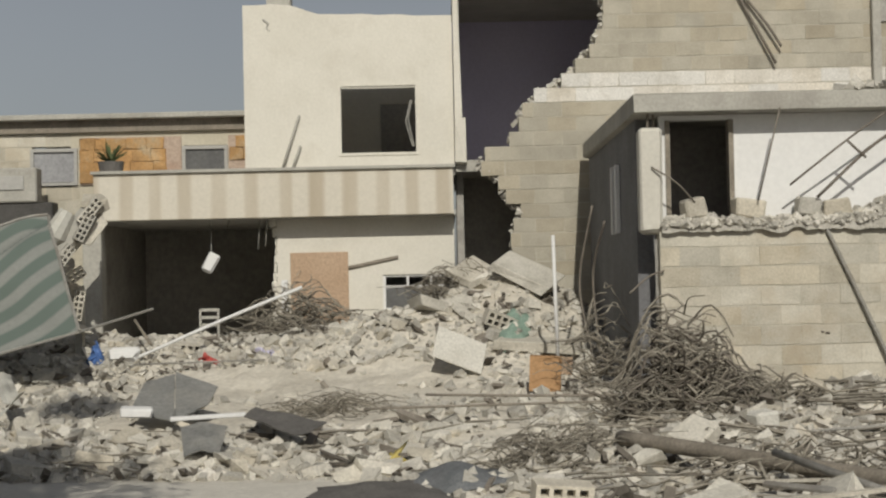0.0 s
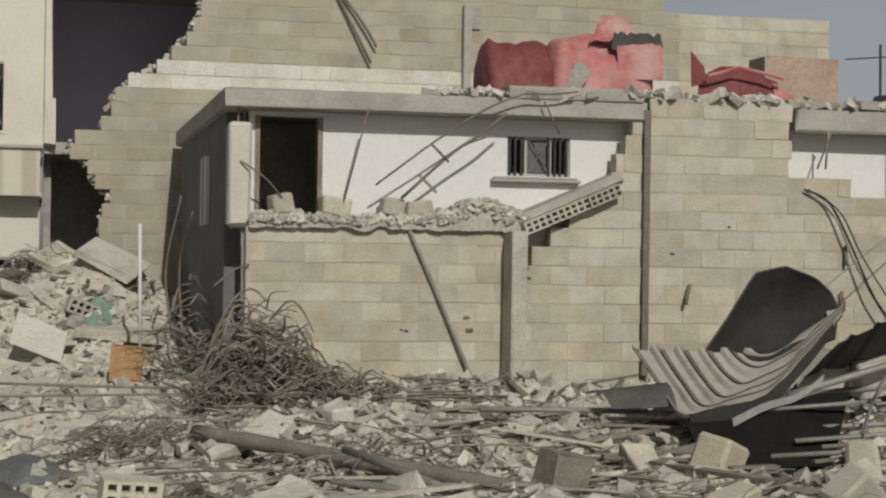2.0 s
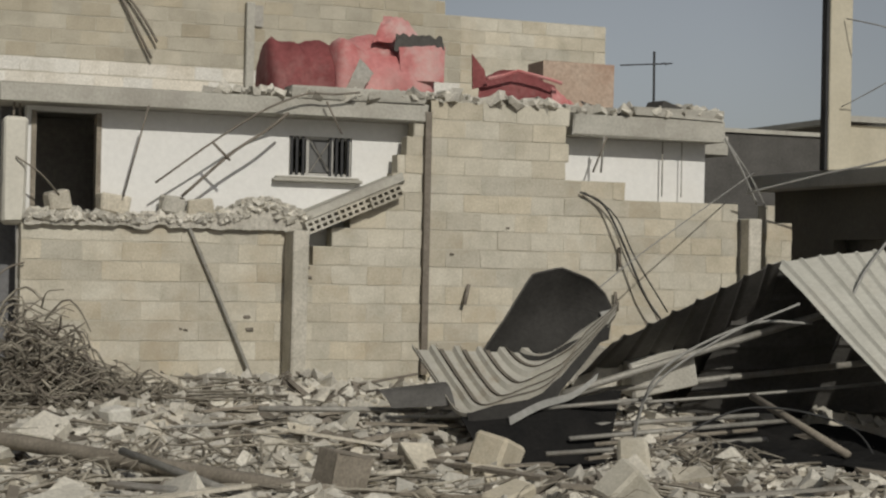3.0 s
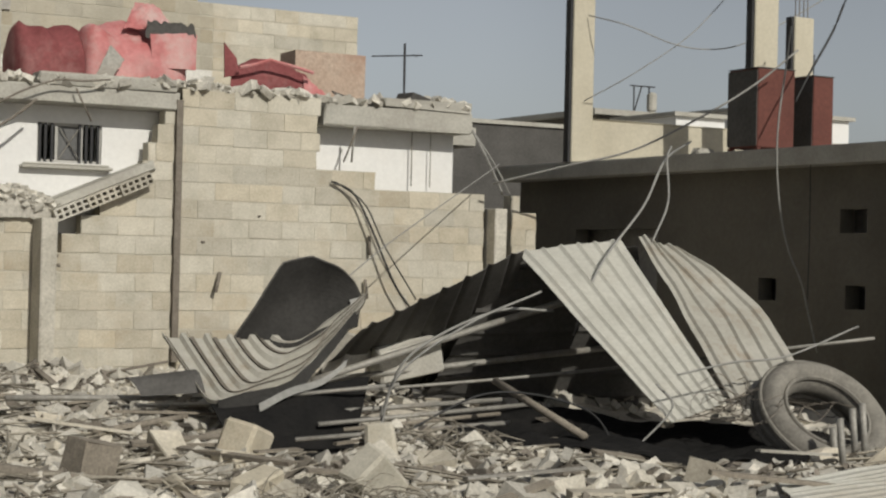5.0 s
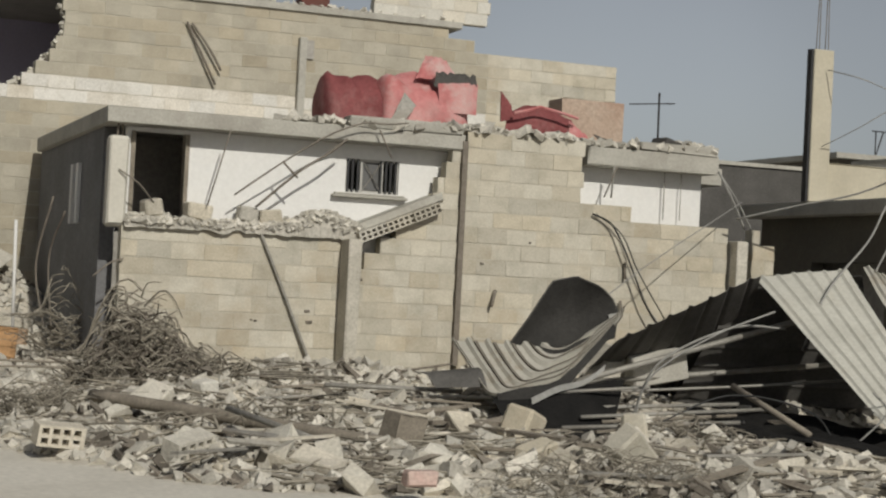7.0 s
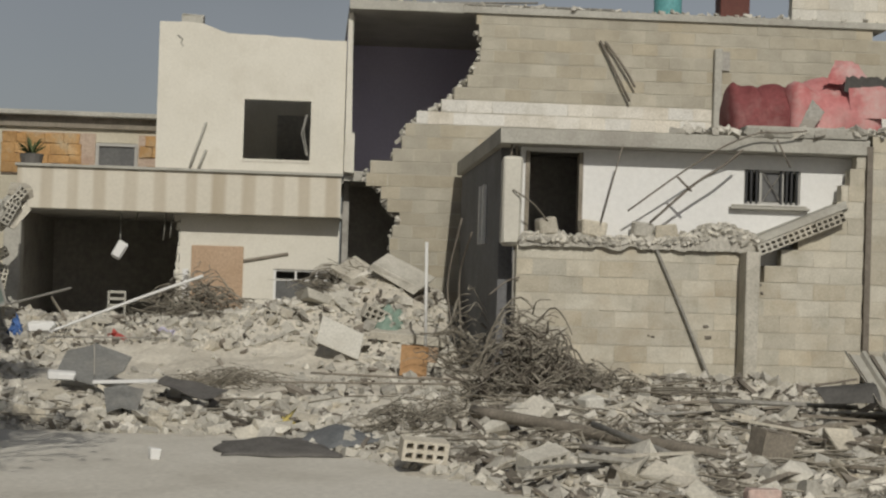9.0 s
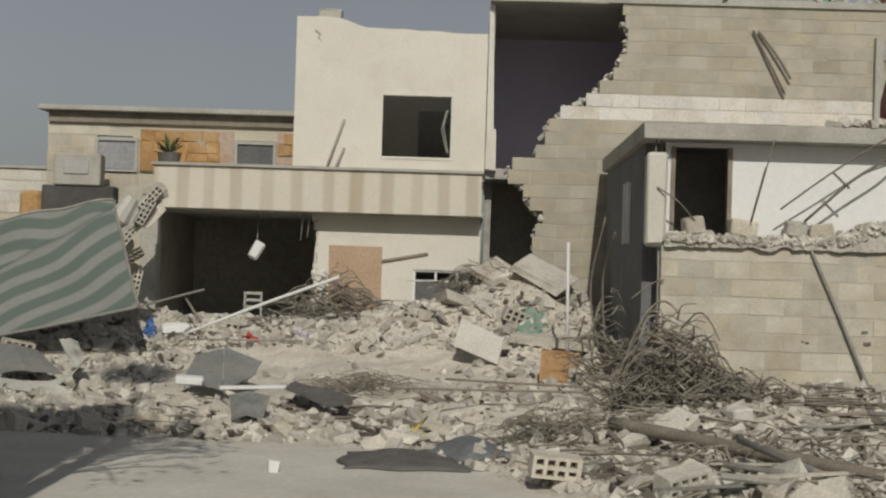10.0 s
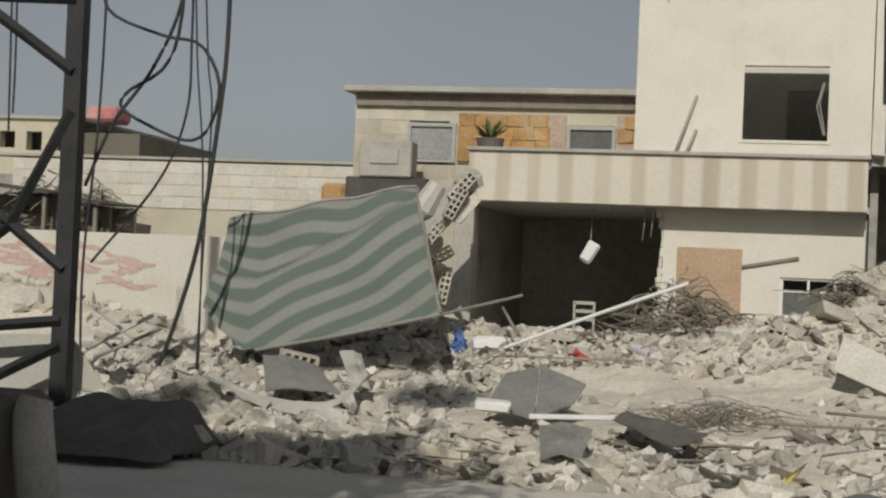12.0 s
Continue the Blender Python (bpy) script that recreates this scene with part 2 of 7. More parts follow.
def streaked(name, a, b, period):
    """Plaster with brown run-off stripes coming down from the coping at fairly even steps."""
    m = material(name, [a, tuple(c * 1.06 for c in a)], 0.9, 1.0, 25, 0.2, speckle=0.3)
    n, l = m.node_tree.nodes, m.node_tree.links
    bsdf = n["Principled BSDF"]
    old = bsdf.inputs["Base Color"].links[0].from_socket
    geo, mp, wave, fade, rg, mul, mx = (n.new("ShaderNode" + k) for k in ("NewGeometry", "Mapping", "TexWave", "TexNoise", "MapRange", "Math", "Mix"))
    mp.inputs["Scale"].default_value = (1.0, 0.0, 0.12)
    wave.inputs["Scale"].default_value = 2 * math.pi / 20 / period
    wave.inputs["Distortion"].default_value, wave.inputs["Detail"].default_value, wave.inputs["Detail Scale"].default_value = 3.2, 2.0, 1.1
    fade.inputs["Scale"].default_value, fade.inputs["Detail"].default_value = 1.7, 4
    l.new(geo.outputs["Position"], mp.inputs[0])
    l.new(mp.outputs[0], wave.inputs["Vector"])
    l.new(mp.outputs[0], fade.inputs["Vector"])
    l.new(wave.outputs["Fac"], rg.inputs[0])
    rg.inputs[1].default_value, rg.inputs[2].default_value, rg.inputs[4].default_value = 0.42, 0.80, 1.05
    mul.operation, mul.use_clamp = "MULTIPLY", True
    l.new(rg.outputs[0], mul.inputs[0])
    l.new(fade.outputs["Fac"], mul.inputs[1])
    mx.data_type = "RGBA"
    l.new(mul.outputs[0], mx.inputs[0])
    l.new(old, mx.inputs[6])
    mx.inputs[7].default_value = (*b, 1)
    l.new(mx.outputs[2], bsdf.inputs["Base Color"])
    return m


M_PARAPET = streaked("streaked_plaster", (0.60, 0.56, 0.475), (0.39, 0.325, 0.235), 0.43)


# ---- building blocks of the script ----
def thing(name, label="", category="", group="", kind="", at=(0, 0, 0)):
    ob = new(name)
    ob.location = at
    ob.empty_display_size = 0.1
    return tagged(ob, label, category, group, kind)


def finish(name, bm, mat, smooth=False):
    me = bpy.data.meshes.new(name)
    bm.normal_update()
    bm.to_mesh(me)
    bm.free()
    me.materials.append(mat)
    if smooth:
        for p in me.polygons:
            p.use_smooth = True
    return me


def part(name, bm, mat, parent=None, label="", smooth=False):
    ob = new(name, finish(name, bm, mat, smooth))
    if parent:
        ob.parent = parent
        ob.matrix_parent_inverse = Matrix.Translation(parent.location).inverted() if parent.type == "EMPTY" else Matrix()
    if label:
        ob["label"] = label
    return ob


def boxes(*specs, bevel=0.0, rough=0.0, seed=1):
    """Axis boxes (x0, x1, y0, y1, z0, z1) in one bmesh."""
    bm = bmesh.new()
    rnd = random.Random(seed)
    for x0, x1, y0, y1, z0, z1 in specs:
        r = bmesh.ops.create_cube(bm, size=1.0)
        for v in r["verts"]:
            v.co = Vector(((x0 + x1) / 2 + v.co.x * (x1 - x0), (y0 + y1) / 2 + v.co.y * (y1 - y0), (z0 + z1) / 2 + v.co.z * (z1 - z0)))
    if bevel:
        bmesh.ops.bevel(bm, geom=bm.edges[:], offset=bevel, segments=1, affect="EDGES")
    if rough:
        for v in bm.verts:
            v.co += Vector((rnd.uniform(-rough, rough), rnd.uniform(-rough, rough), rnd.uniform(-rough, rough)))
    return bm


def panel(x0, x1, z0, z1, y0, y1, holes):
    """A wall across x with rectangular holes (x0, x1, z0, z1) right through it."""
    xs = sorted({x0, x1, *[min(max(h[i], x0), x1) for h in holes for i in (0, 1)]})
    zs = sorted({z0, z1, *[min(max(h[i], z0), z1) for h in holes for i in (2, 3)]})
    solid = {}
    for i in range(len(xs) - 1):
        for j in range(len(zs) - 1):
            cx, cz = (xs[i] + xs[i + 1]) / 2, (zs[j] + zs[j + 1]) / 2
            solid[i, j] = not any(h[0] < cx < h[1] and h[2] < cz < h[3] for h in holes)
    bm = bmesh.new()
    grid = {}

    def v(i, j, k):
        key = (i, j, k)
        if key not in grid:
            grid[key] = bm.verts.new((xs[i], (y0, y1)[k], zs[j]))
        return grid[key]

    for (i, j), s in solid.items():
        if not s:
            continue
        bm.faces.new((v(i, j, 0), v(i + 1, j, 0), v(i + 1, j + 1, 0), v(i, j + 1, 0)))
        bm.faces.new((v(i, j, 1), v(i, j + 1, 1), v(i + 1, j + 1, 1), v(i + 1, j, 1)))
        for di, dj, a, b in ((-1, 0, (0, 0), (0, 1)), (1, 0, (1, 1), (1, 0)), (0, -1, (1, 0), (0, 0)), (0, 1, (0, 1), (1, 1))):
            if not solid.get((i + di, j + dj), False):
                bm.faces.new((v(i + a[0], j + a[1], 0), v(i + b[0], j + b[1], 0), v(i + b[0], j + b[1], 1), v(i + a[0], j + a[1], 1)))
    bmesh.ops.recalc_face_normals(bm, faces=bm.faces[:])
    return bm


def tube(bm, pts, r, sides=6):
    """A round bar along points; r may be a number or a function of 0..1."""
    pts = [Vector(p) for p in pts]
    rings = []
    for i, p in enumerate(pts):
        d = (pts[min(i + 1, len(pts) - 1)] - pts[max(i - 1, 0)]).normalized()
        a = d.cross(Vector((0, 0, 1)) if abs(d.z) < 0.9 else Vector((1, 0, 0))).normalized()
        b = d.cross(a)
        rr = r(i / (len(pts) - 1)) if callable(r) else r
        rings.append([bm.verts.new(p + (a * math.cos(2 * math.pi * k / sides) + b * math.sin(2 * math.pi * k / sides)) * rr) for k in range(sides)])
    for u, w in zip(rings, rings[1:]):
        for k in range(sides):
            bm.faces.new((u[k], u[(k + 1) % sides], w[(k + 1) % sides], w[k]))
    bm.faces.new(rings[0][::-1])
    bm.faces.new(rings[-1])
    return bm


def bars(paths, r, sides=6):
    bm = bmesh.new()
    for p in paths:
        tube(bm, p, r, sides)
    return bm


def curve_points(ctrl, n=24):
    """A smooth line through control points."""
    c = [Vector(p) for p in ctrl]
    c = [2 * c[0] - c[1]] + c + [2 * c[-1] - c[-2]]
    out = []
    seg = len(c) - 3
    for i in range(n + 1):
        u = i / n * seg
        k = min(int(u), seg - 1)
        t = u - k
        p0, p1, p2, p3 = c[k:k + 4]
        out.append(0.5 * (2 * p1 + (p2 - p0) * t + (2 * p0 - 5 * p1 + 4 * p2 - p3) * t * t + (3 * p1 - p0 - 3 * p2 + p3) * t ** 3))
    return out


def sheet(fn, nu, nv, thick=0.006):
    """A thin sheet with thickness from fn(u, v) -> point."""
    bm = bmesh.new()
    top = [[bm.verts.new(fn(i / nu, j / nv)) for j in range(nv + 1)] for i in range(nu + 1)]
    for i in range(nu):
        for j in range(nv):
            bm.faces.new((top[i][j], top[i + 1][j], top[i + 1][j + 1], top[i][j + 1]))
    bm.normal_update()
    bmesh.ops.solidify(bm, geom=bm.faces[:], thickness=thick)
    return bm


def bilerp(a, b, c, d, u, v):
    """Corners a (0,0), b (1,0), c (1,1), d (0,1)."""
    a, b, c, d = Vector(a), Vector(b), Vector(c), Vector(d)
    return (a * (1 - u) + b * u) * (1 - v) + (d * (1 - u) + c * u) * v


def lump(rnd, sx, sy, sz, jag=0.36):
    """Corner points and faces of a broken chunk: a box with cut and shifted corners."""
    vs = []
    for z in (-1, 1):
        for x, y in ((-1, -1), (1, -1), (1, 1), (-1, 1)):
            vs.append((x * sx / 2 * (1 + rnd.uniform(-jag, jag)) + rnd.uniform(-jag, jag) * sx * 0.3,
                       y * sy / 2 * (1 + rnd.uniform(-jag, jag)) + rnd.uniform(-jag, jag) * sy * 0.3,
                       z * sz / 2 * (1 + rnd.uniform(-jag, jag)) + rnd.uniform(-jag, jag) * sz * 0.5))
    fs = [(3, 2, 1, 0), (4, 5, 6, 7), (0, 1, 5, 4), (1, 2, 6, 5), (2, 3, 7, 6), (3, 0, 4, 7)]
    return vs, fs


def scatter(name, label, mat, places, category="rubble"):
    """Many loose bits in one mesh of stuff. places: (x, y, z, sx, sy, sz, seed)."""
    verts, faces = [], []
    for x, y, z, sx, sy, sz, sd in places:
        rnd = random.Random(sd)
        vs, fs = lump(rnd, sx, sy, sz)
        q = Euler((rnd.uniform(-0.7, 0.7), rnd.uniform(-0.7, 0.7), rnd.uniform(0, 6.3))).to_matrix()
        k = len(verts)
        verts += [tuple(q @ Vector(v) + Vector((x, y, z))) for v in vs]
        faces += [tuple(i + k for i in f) for f in fs]
    me = bpy.data.meshes.new(name)
    me.from_pydata(verts, [], faces)
    me.materials.append(mat)
    return tagged(new(name, me), label, category, kind="stuff")


def step(a, b, v):
    t = min(1.0, max(0.0, (v - a) / (b - a)))
    return t * t * (3 - 2 * t)


# ---- ground ----
def road_edge(x):
    if x < -1.0:
        return 15.3 + 0.12 * (-1.0 - x)
    if x < 2.5:
        return 15.3 - 5.0 * step(-1.0, 2.5, x)
    return 10.3 - 2.6 * step(3.0, 7.0, x)


def pit_line(x, y):
    """1 in the hollow that opens under the curled sheet towards the road, 0 away from it."""
    t = min(1.0, max(0.0, ((x - 5.55) * 0.42 + (y - 12.5) * 0.907) / 1.75))
    return math.exp(-((x - 5.55 - 0.735 * t) ** 2 + (y - 12.5 - 1.59 * t) ** 2) / (0.06 + 0.16 * t))


def ground_height(x, y):
    e = road_edge(x) + 0.35 * noise.noise(Vector((x * 0.8, y * 0.8, 0)))
    inn = step(e - 0.2, e + 0.9, y) * (1 - step(30, 34, y)) * (1 - step(12.4, 12.6, x) * 0.0)
    z = 0.10 * inn + 0.28 * step(e + 0.8, 20.0, y) * (1 - step(30, 34, y))
    z += 0.55 * step(20.2, 23.4, y) * (1 - step(4, 5, abs(x + 2))) * (1 - step(25.5, 27, y))
    z += 0.85 * math.exp(-((x - 1.1) ** 2 / 0.9 + (y - 23.2) ** 2 / 1.8)) + 0.25 * math.exp(-((x + 0.6) ** 2 / 0.8 + (y - 22.8) ** 2 / 1.0))
    z += 0.17 * step(15.0, 17.4, y) * step(1.8, 3.0, x) * (1 - step(18, 19, y))
    z += 0.16 * math.exp(-((x + 7.0) ** 2 / 3.0 + (y - 21.8) ** 2 / 3.0))
    z += 0.88 * math.exp(-((x + 11.3) ** 2 / 2.2 + (y - 25.0) ** 2 / 0.9)) + 0.35 * math.exp(-((x + 9.3) ** 2 / 1.2 + (y - 24.9) ** 2 / 0.8))
    rough_ground = 1.0 + 0.8 * step(1.0, 2.5, x)
    z -= 0.5 * math.exp(-((x - 6.35) ** 2 / 0.25 + (y - 14.0) ** 2 / 0.4)) + 0.3 * pit_line(x, y)
    n1 = rough_ground * noise.noise(Vector((x * 0.9, y * 0.9, 3))) * 0.10 + noise.noise(Vector((x * 2.7, y * 2.7, 7))) * 0.06 + noise.noise(Vector((x * 7, y * 7, 1))) * 0.025
    return z + n1 * inn + 0.008 * noise.noise(Vector((x * 2, y * 2, 5)))


def spaced(a, b, s):
    return [a + (b - a) * i / round((b - a) / s) for i in range(round((b - a) / s) + 1)]


gx = [-900, -300, -120, -60, -30, -20] + spaced(-14, 14, 0.11) + [18, 25, 40, 80, 160, 400, 900]
gy = [-400, -100, -40, -20, -8, 0, 4] + spaced(8, 25.4, 0.11) + [27, 29, 32, 36, 45, 70, 150, 400, 1500]
gv = [(x, y, ground_height(x, y)) for y in gy for x in gx]
w = len(gx)
gf = [(j * w + i, j * w + i + 1, (j + 1) * w + i + 1, (j + 1) * w + i) for j in range(len(gy) - 1) for i in range(w - 1)]
gm = bpy.data.meshes.new("ground")
gm.from_pydata(gv, [], gf)
gm.materials.append(M_GROUND)
gm.materials.append(M_ROAD)
for face in gm.polygons:
    c = face.center
    face.material_index = int(-14 < c.x < 14 and c.y < road_edge(c.x) - 0.15 + 0.4 * noise.noise(Vector((c.x * 1.7, c.y * 1.7, 4))))
ground = tagged(new("ground", gm), "dusty grey earth road rising into a field of rubble", "ground", kind="structure")


# ---- block walls: each block a piece on a recessed mortar core ----
BLOCK_MESH = {}


def block_mesh(length, h, t, mat, variant):
    key = (round(length, 2), round(h, 2), round(t, 2), mat.name, variant)
    if key not in BLOCK_MESH:
        rnd = random.Random(variant * 7 + round(length * 100))
        bm = boxes((-length / 2, length / 2, 0, t, -h / 2, h / 2))
        for v in bm.verts:
            if v.co.y < 0.01:
                v.co.x *= 0.99
                v.co.z *= 0.985
            v.co += Vector((rnd.uniform(-0.010, 0.008), rnd.uniform(-0.0015, 0.0015), rnd.uniform(-0.009, 0.007)))
        BLOCK_MESH[key] = finish("block", bm, mat)
    return BLOCK_MESH[key]


def block_wall(parent, x0, x1, z0, z1, y, keep, mat_of, course=0.2, length=0.4, depth=0.19, seed=1, limit=300):
    """Blocks laid in bond from x0 to x1 on plane y facing -y; keep(x, z) tells which stand."""
    rnd = random.Random(seed)
    core, made, extra = [], 0, []
    rows = int(round((z1 - z0) / course))
    for r in range(rows):
        zc = z0 + (r + 0.5) * course
        x = x0 - (length / 2 if r % 2 else 0)
        while x < x1 - 0.02:
            a, b = max(x, x0), min(x + length, x1)
            x += length
            if b - a < 0.06:
                continue
            run, best = [], []
            for k in range(13):
                q = a + 0.01 + (b - a - 0.02) * k / 12
                if keep(q, zc):
                    run.append(q)
                    best = run if len(run) > len(best) else best
                else:
                    run = []
            if len(best) < 3:
                continue
            if len(best) < 13:
                a, b = best[0] - 0.01, best[-1] + 0.01
            xc = (a + b) / 2
            mat = mat_of(xc, zc)
            core.append((a, b, y + 0.006, y + depth - 0.002, zc - course / 2, zc + course / 2))
            size = round((b - a - 0.008) / 0.02) * 0.02
            if made < limit:
                ob = new("block", block_mesh(size, course - 0.009, depth, mat, rnd.randrange(4)))
                ob.parent = parent
                ob.location = (xc, y + rnd.uniform(-0.004, 0.003), zc)
                ob.rotation_euler = (rnd.uniform(-0.005, 0.005), 0, rnd.uniform(-0.005, 0.005))
                made += 1
            else:
                extra.append((xc - size / 2, xc + size / 2, y + rnd.uniform(-0.005, 0.005), y + depth, zc - course / 2 + 0.006, zc + course / 2 - 0.006))
    if core:
        part("mortar_core", boxes(*core), M_MORTAR, parent)
    if extra:
        ob = part("blockwork", boxes(*extra), mat_of(0, 0), parent)
        ob["kind"] = "stuff"


def polyline(points):
    pts = list(points)

    def f(v):
        if v <= pts[0][0]:
            return pts[0][1]
        for (a, b), (c, d) in zip(pts, pts[1:]):
            if v <= c:
                return b + (d - b) * (v - a) / (c - a)
        return pts[-1][1]
    return f


# front ground-floor wall of the broken block building
FRONT = 17.8
front_top = polyline([(2.39, 2.16), (5.2, 2.16), (5.21, 1.8), (5.4, 1.94), (6.22, 2.65), (6.4, 3.1), (6.55, 3.4), (6.65, 3.55), (8.33, 3.55), (8.34, 2.78),
                      (9.02, 2.78), (9.04, 2.6), (10.98, 2.6), (11.0, 2.42), (11.22, 2.42)])


def front_keep(x, z):
    return z < front_top(x) - 0.03 and not (10.5 < x < 10.85 and z > 1.5)


wall_front = thing("wall_front", "tall broken wall of pale grey cement blocks", "wall", kind="structure")
# blocks are laid last, further down

# ---- broken block building: slab, pillars, inner white wall, side wall ----
roof_slab = tagged(part("roof_slab", boxes((2.15, 6.64, 17.76, 23.9, 3.3, 3.5), (6.642, 8.35, 18.0, 23.9, 3.25, 3.5), (8.352, 10.28, 17.76, 23.9, 3.25, 3.5), (10.27, 11.4, 19.6, 23.9, 3.25, 3.5), (9.1, 10.25, 17.74, 18.0, 3.5, 3.62), (5.1, 6.6, 17.74, 18.05, 3.5, 3.62), bevel=0.015, rough=0.012), M_CONCRETE),
                   "cracked concrete roof slab with a broken edge", "slab", kind="structure")
pillar = thing("pillar", "concrete corner pillar with chipped edges", "pillar", kind="structure")
part("shaft", boxes((2.2, 2.44, 17.80, 18.05, 2.1, 3.16), bevel=0.035, rough=0.012), M_PALEWALL, pillar)
part("stub", bars([[(2.3, 17.9, 3.1), (2.31, 17.9, 3.32)], [(2.38, 17.98, 3.1), (2.37, 17.98, 3.32)]], 0.012), M_REBAR, pillar, "bare reinforcing bars at the head")
post = thing("concrete_post", "short concrete post standing in the block wall", "post", kind="structure")
part("shaft", boxes((5.08, 5.23, 17.42, 17.99, 0.3, 2.1), bevel=0.015, rough=0.012, seed=3), M_CHUNK, post)
post_2 = copy_thing(post, pose(5.45, 0.16, 0.28))
dark_stub = thing("steel_post", "dark rusty steel post let into the wall", "post")
part("shaft", boxes((6.6, 6.67, 17.74, 17.80, 0.6, 3.42)), M_REBAR, dark_stub)

WHITE_Y = 18.08
wall_white = thing("wall_white", "white painted inner wall with a doorway", "wall", kind="structure")
part("plaster", panel(2.45, 10.2, 0.4, 3.3, WHITE_Y, WHITE_Y + 0.15, [(2.53, 3.17, 0.4, 3.25), (5.18, 5.88, 2.70, 3.12)]), M_WHITE, wall_white)
room_back = tagged(part("wall_inner_back", boxes((2.45, 10.04, 19.6, 19.7, 0.3, 3.3), (10.05, 10.2, 18.3, 21.5, 0.3, 3.3), (2.45, 10.04, 18.3, 19.59, 0.3, 0.36)), M_ROOM_GREY), "inner wall of a room in mottled grey plaster", "wall", kind="structure")
door_frame = thing("door_1", "empty wooden door frame in the white wall", "door frame", kind="structure")
for x in (2.5, 3.15):
    part("jamb", boxes((x, x + 0.05, WHITE_Y - 0.02, WHITE_Y + 0.16, 0.5, 3.25)), M_WOOD, door_frame)

barred = thing("window_1", "small barred window with a pale sill in the white wall", "window", kind="structure")
part("window_sill", boxes((5.0, 5.98, WHITE_Y - 0.10, WHITE_Y + 0.03, 2.63, 2.665), (5.03, 5.95, WHITE_Y - 0.07, WHITE_Y + 0.03, 2.667, 2.69), bevel=0.008), M_CONCRETE, barred)
wf = part("window_frame", panel(5.18, 5.88, 2.70, 3.12, WHITE_Y + 0.03, WHITE_Y + 0.08, [(5.23, 5.38, 2.73, 3.09), (5.41, 5.65, 2.73, 3.09), (5.68, 5.83, 2.73, 3.09)]), M_GREY_INNER, barred)
for x in (5.20, 5.26, 5.33, 5.63, 5.70, 5.76, 5.83):
    part("bar", boxes((x, x + 0.026, WHITE_Y + 0.005, WHITE_Y + 0.027, 2.705, 3.115)), M_STEEL, barred)
part("brace", bars([[(5.42, WHITE_Y + 0.02, 2.74), (5.64, WHITE_Y + 0.02, 3.08)], [(5.64, WHITE_Y + 0.02, 2.74), (5.42, WHITE_Y + 0.02, 3.08)]], 0.006), M_PIPE, barred)
part("pane", boxes((5.42, 5.64, WHITE_Y + 0.055, WHITE_Y + 0.06, 2.74, 3.08)), M_GLASS, barred)

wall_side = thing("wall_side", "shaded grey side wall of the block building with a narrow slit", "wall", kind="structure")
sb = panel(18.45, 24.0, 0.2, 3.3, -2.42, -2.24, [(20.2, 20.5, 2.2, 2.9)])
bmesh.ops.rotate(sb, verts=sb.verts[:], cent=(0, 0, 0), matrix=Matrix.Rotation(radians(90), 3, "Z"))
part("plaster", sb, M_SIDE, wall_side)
# white strips on both sides of the slit
part("slit_frame", boxes((2.19, 2.235, 20.02, 20.2, 2.16, 2.94), (2.19, 2.235, 20.5, 20.66, 2.16, 2.94)), M_WHITE, wall_side)

# ---- upper storey wall and the broken gable, one plane ----
UP = 24.2
left_edge = polyline([(1.0, 1.3), (1.9, 1.17), (2.22, 1.14), (2.62, 1.26), (2.8, 1.05), (2.93, 1.05), (3.25, 0.72), (3.38, 0.74), (3.48, 1.13), (3.91, 1.28), (4.28, 1.58), (4.45, 1.95), (4.75, 2.2),
                      (5.1, 2.46), (5.43, 2.49), (5.9, 2.38)])
up_top = polyline([(0, 5.82), (4.6, 5.9), (7.5, 5.95), (8.5, 5.92), (9.5, 5.5), (9.52, 5.42), (11.9, 5.4)])


def upper_keep(x, z):
    if x < left_edge(z) or z > up_top(x) or (x > 2.6 and z < 3.5):
        return False
    return True


wall_upper = thing("wall_upper", "weathered block wall of the upper storey with a jagged broken edge", "wall", kind="structure")
wall_pale = thing("wall_parapet", "pale block parapet wall above the upper storey", "wall", kind="structure")
upper_slab = tagged(part("upper_slab", boxes((0.42, 9.0, 24.15, 29.9, 5.86, 5.98), (0.42, 2.2, 24.1, 24.2, 5.84, 5.99), bevel=0.01, rough=0.01), M_CONCRETE), "thin concrete roof slab of the upper storey", "slab", kind="structure")
floor_slab = tagged(part("floor_slab", boxes((0.42, 4.2, 24.45, 29.8, 3.18, 3.34)), M_CONCRETE), "broken concrete floor slab of the purple room", "slab", kind="structure")
purple = thing("wall_purple", "purple painted walls of a torn-open room", "wall", kind="structure")
part("back_wall", boxes((0.42, 4.2, 28.3, 28.45, 3.34, 5.86)), M_PURPLE, purple)
part("side_wall", boxes((4.05, 4.2, 24.45, 28.29, 3.34, 5.86)), M_PURPLE, purple)
part("left_wall", boxes((0.44, 0.5, 24.75, 28.29, 3.34, 5.86)), M_PURPLE, purple)
part("broken_edge", boxes((0.43, 0.55, 24.3, 24.5, 3.3, 3.9), (0.43, 0.5, 24.3, 24.5, 3.9, 5.8), rough=0.03), M_PLASTER, purple)
lower_room = tagged(part("wall_lower_room", boxes((0.5, 3.0, 26.2, 26.3, 0.5, 3.2), (0.42, 0.52, 24.9, 26.2, 0.5, 3.2)), M_ROOM_GREY), "dark back wall of the room under the broken floor", "wall", kind="structure")
niche = thing("concrete_stud", "narrow concrete stud with a dark gap in the upper wall", "stud", kind="structure")
part("shaft", boxes((6.2, 6.32, 24.08, 24.19, 3.5, 5.45), bevel=0.01), M_CONCRETE, niche)
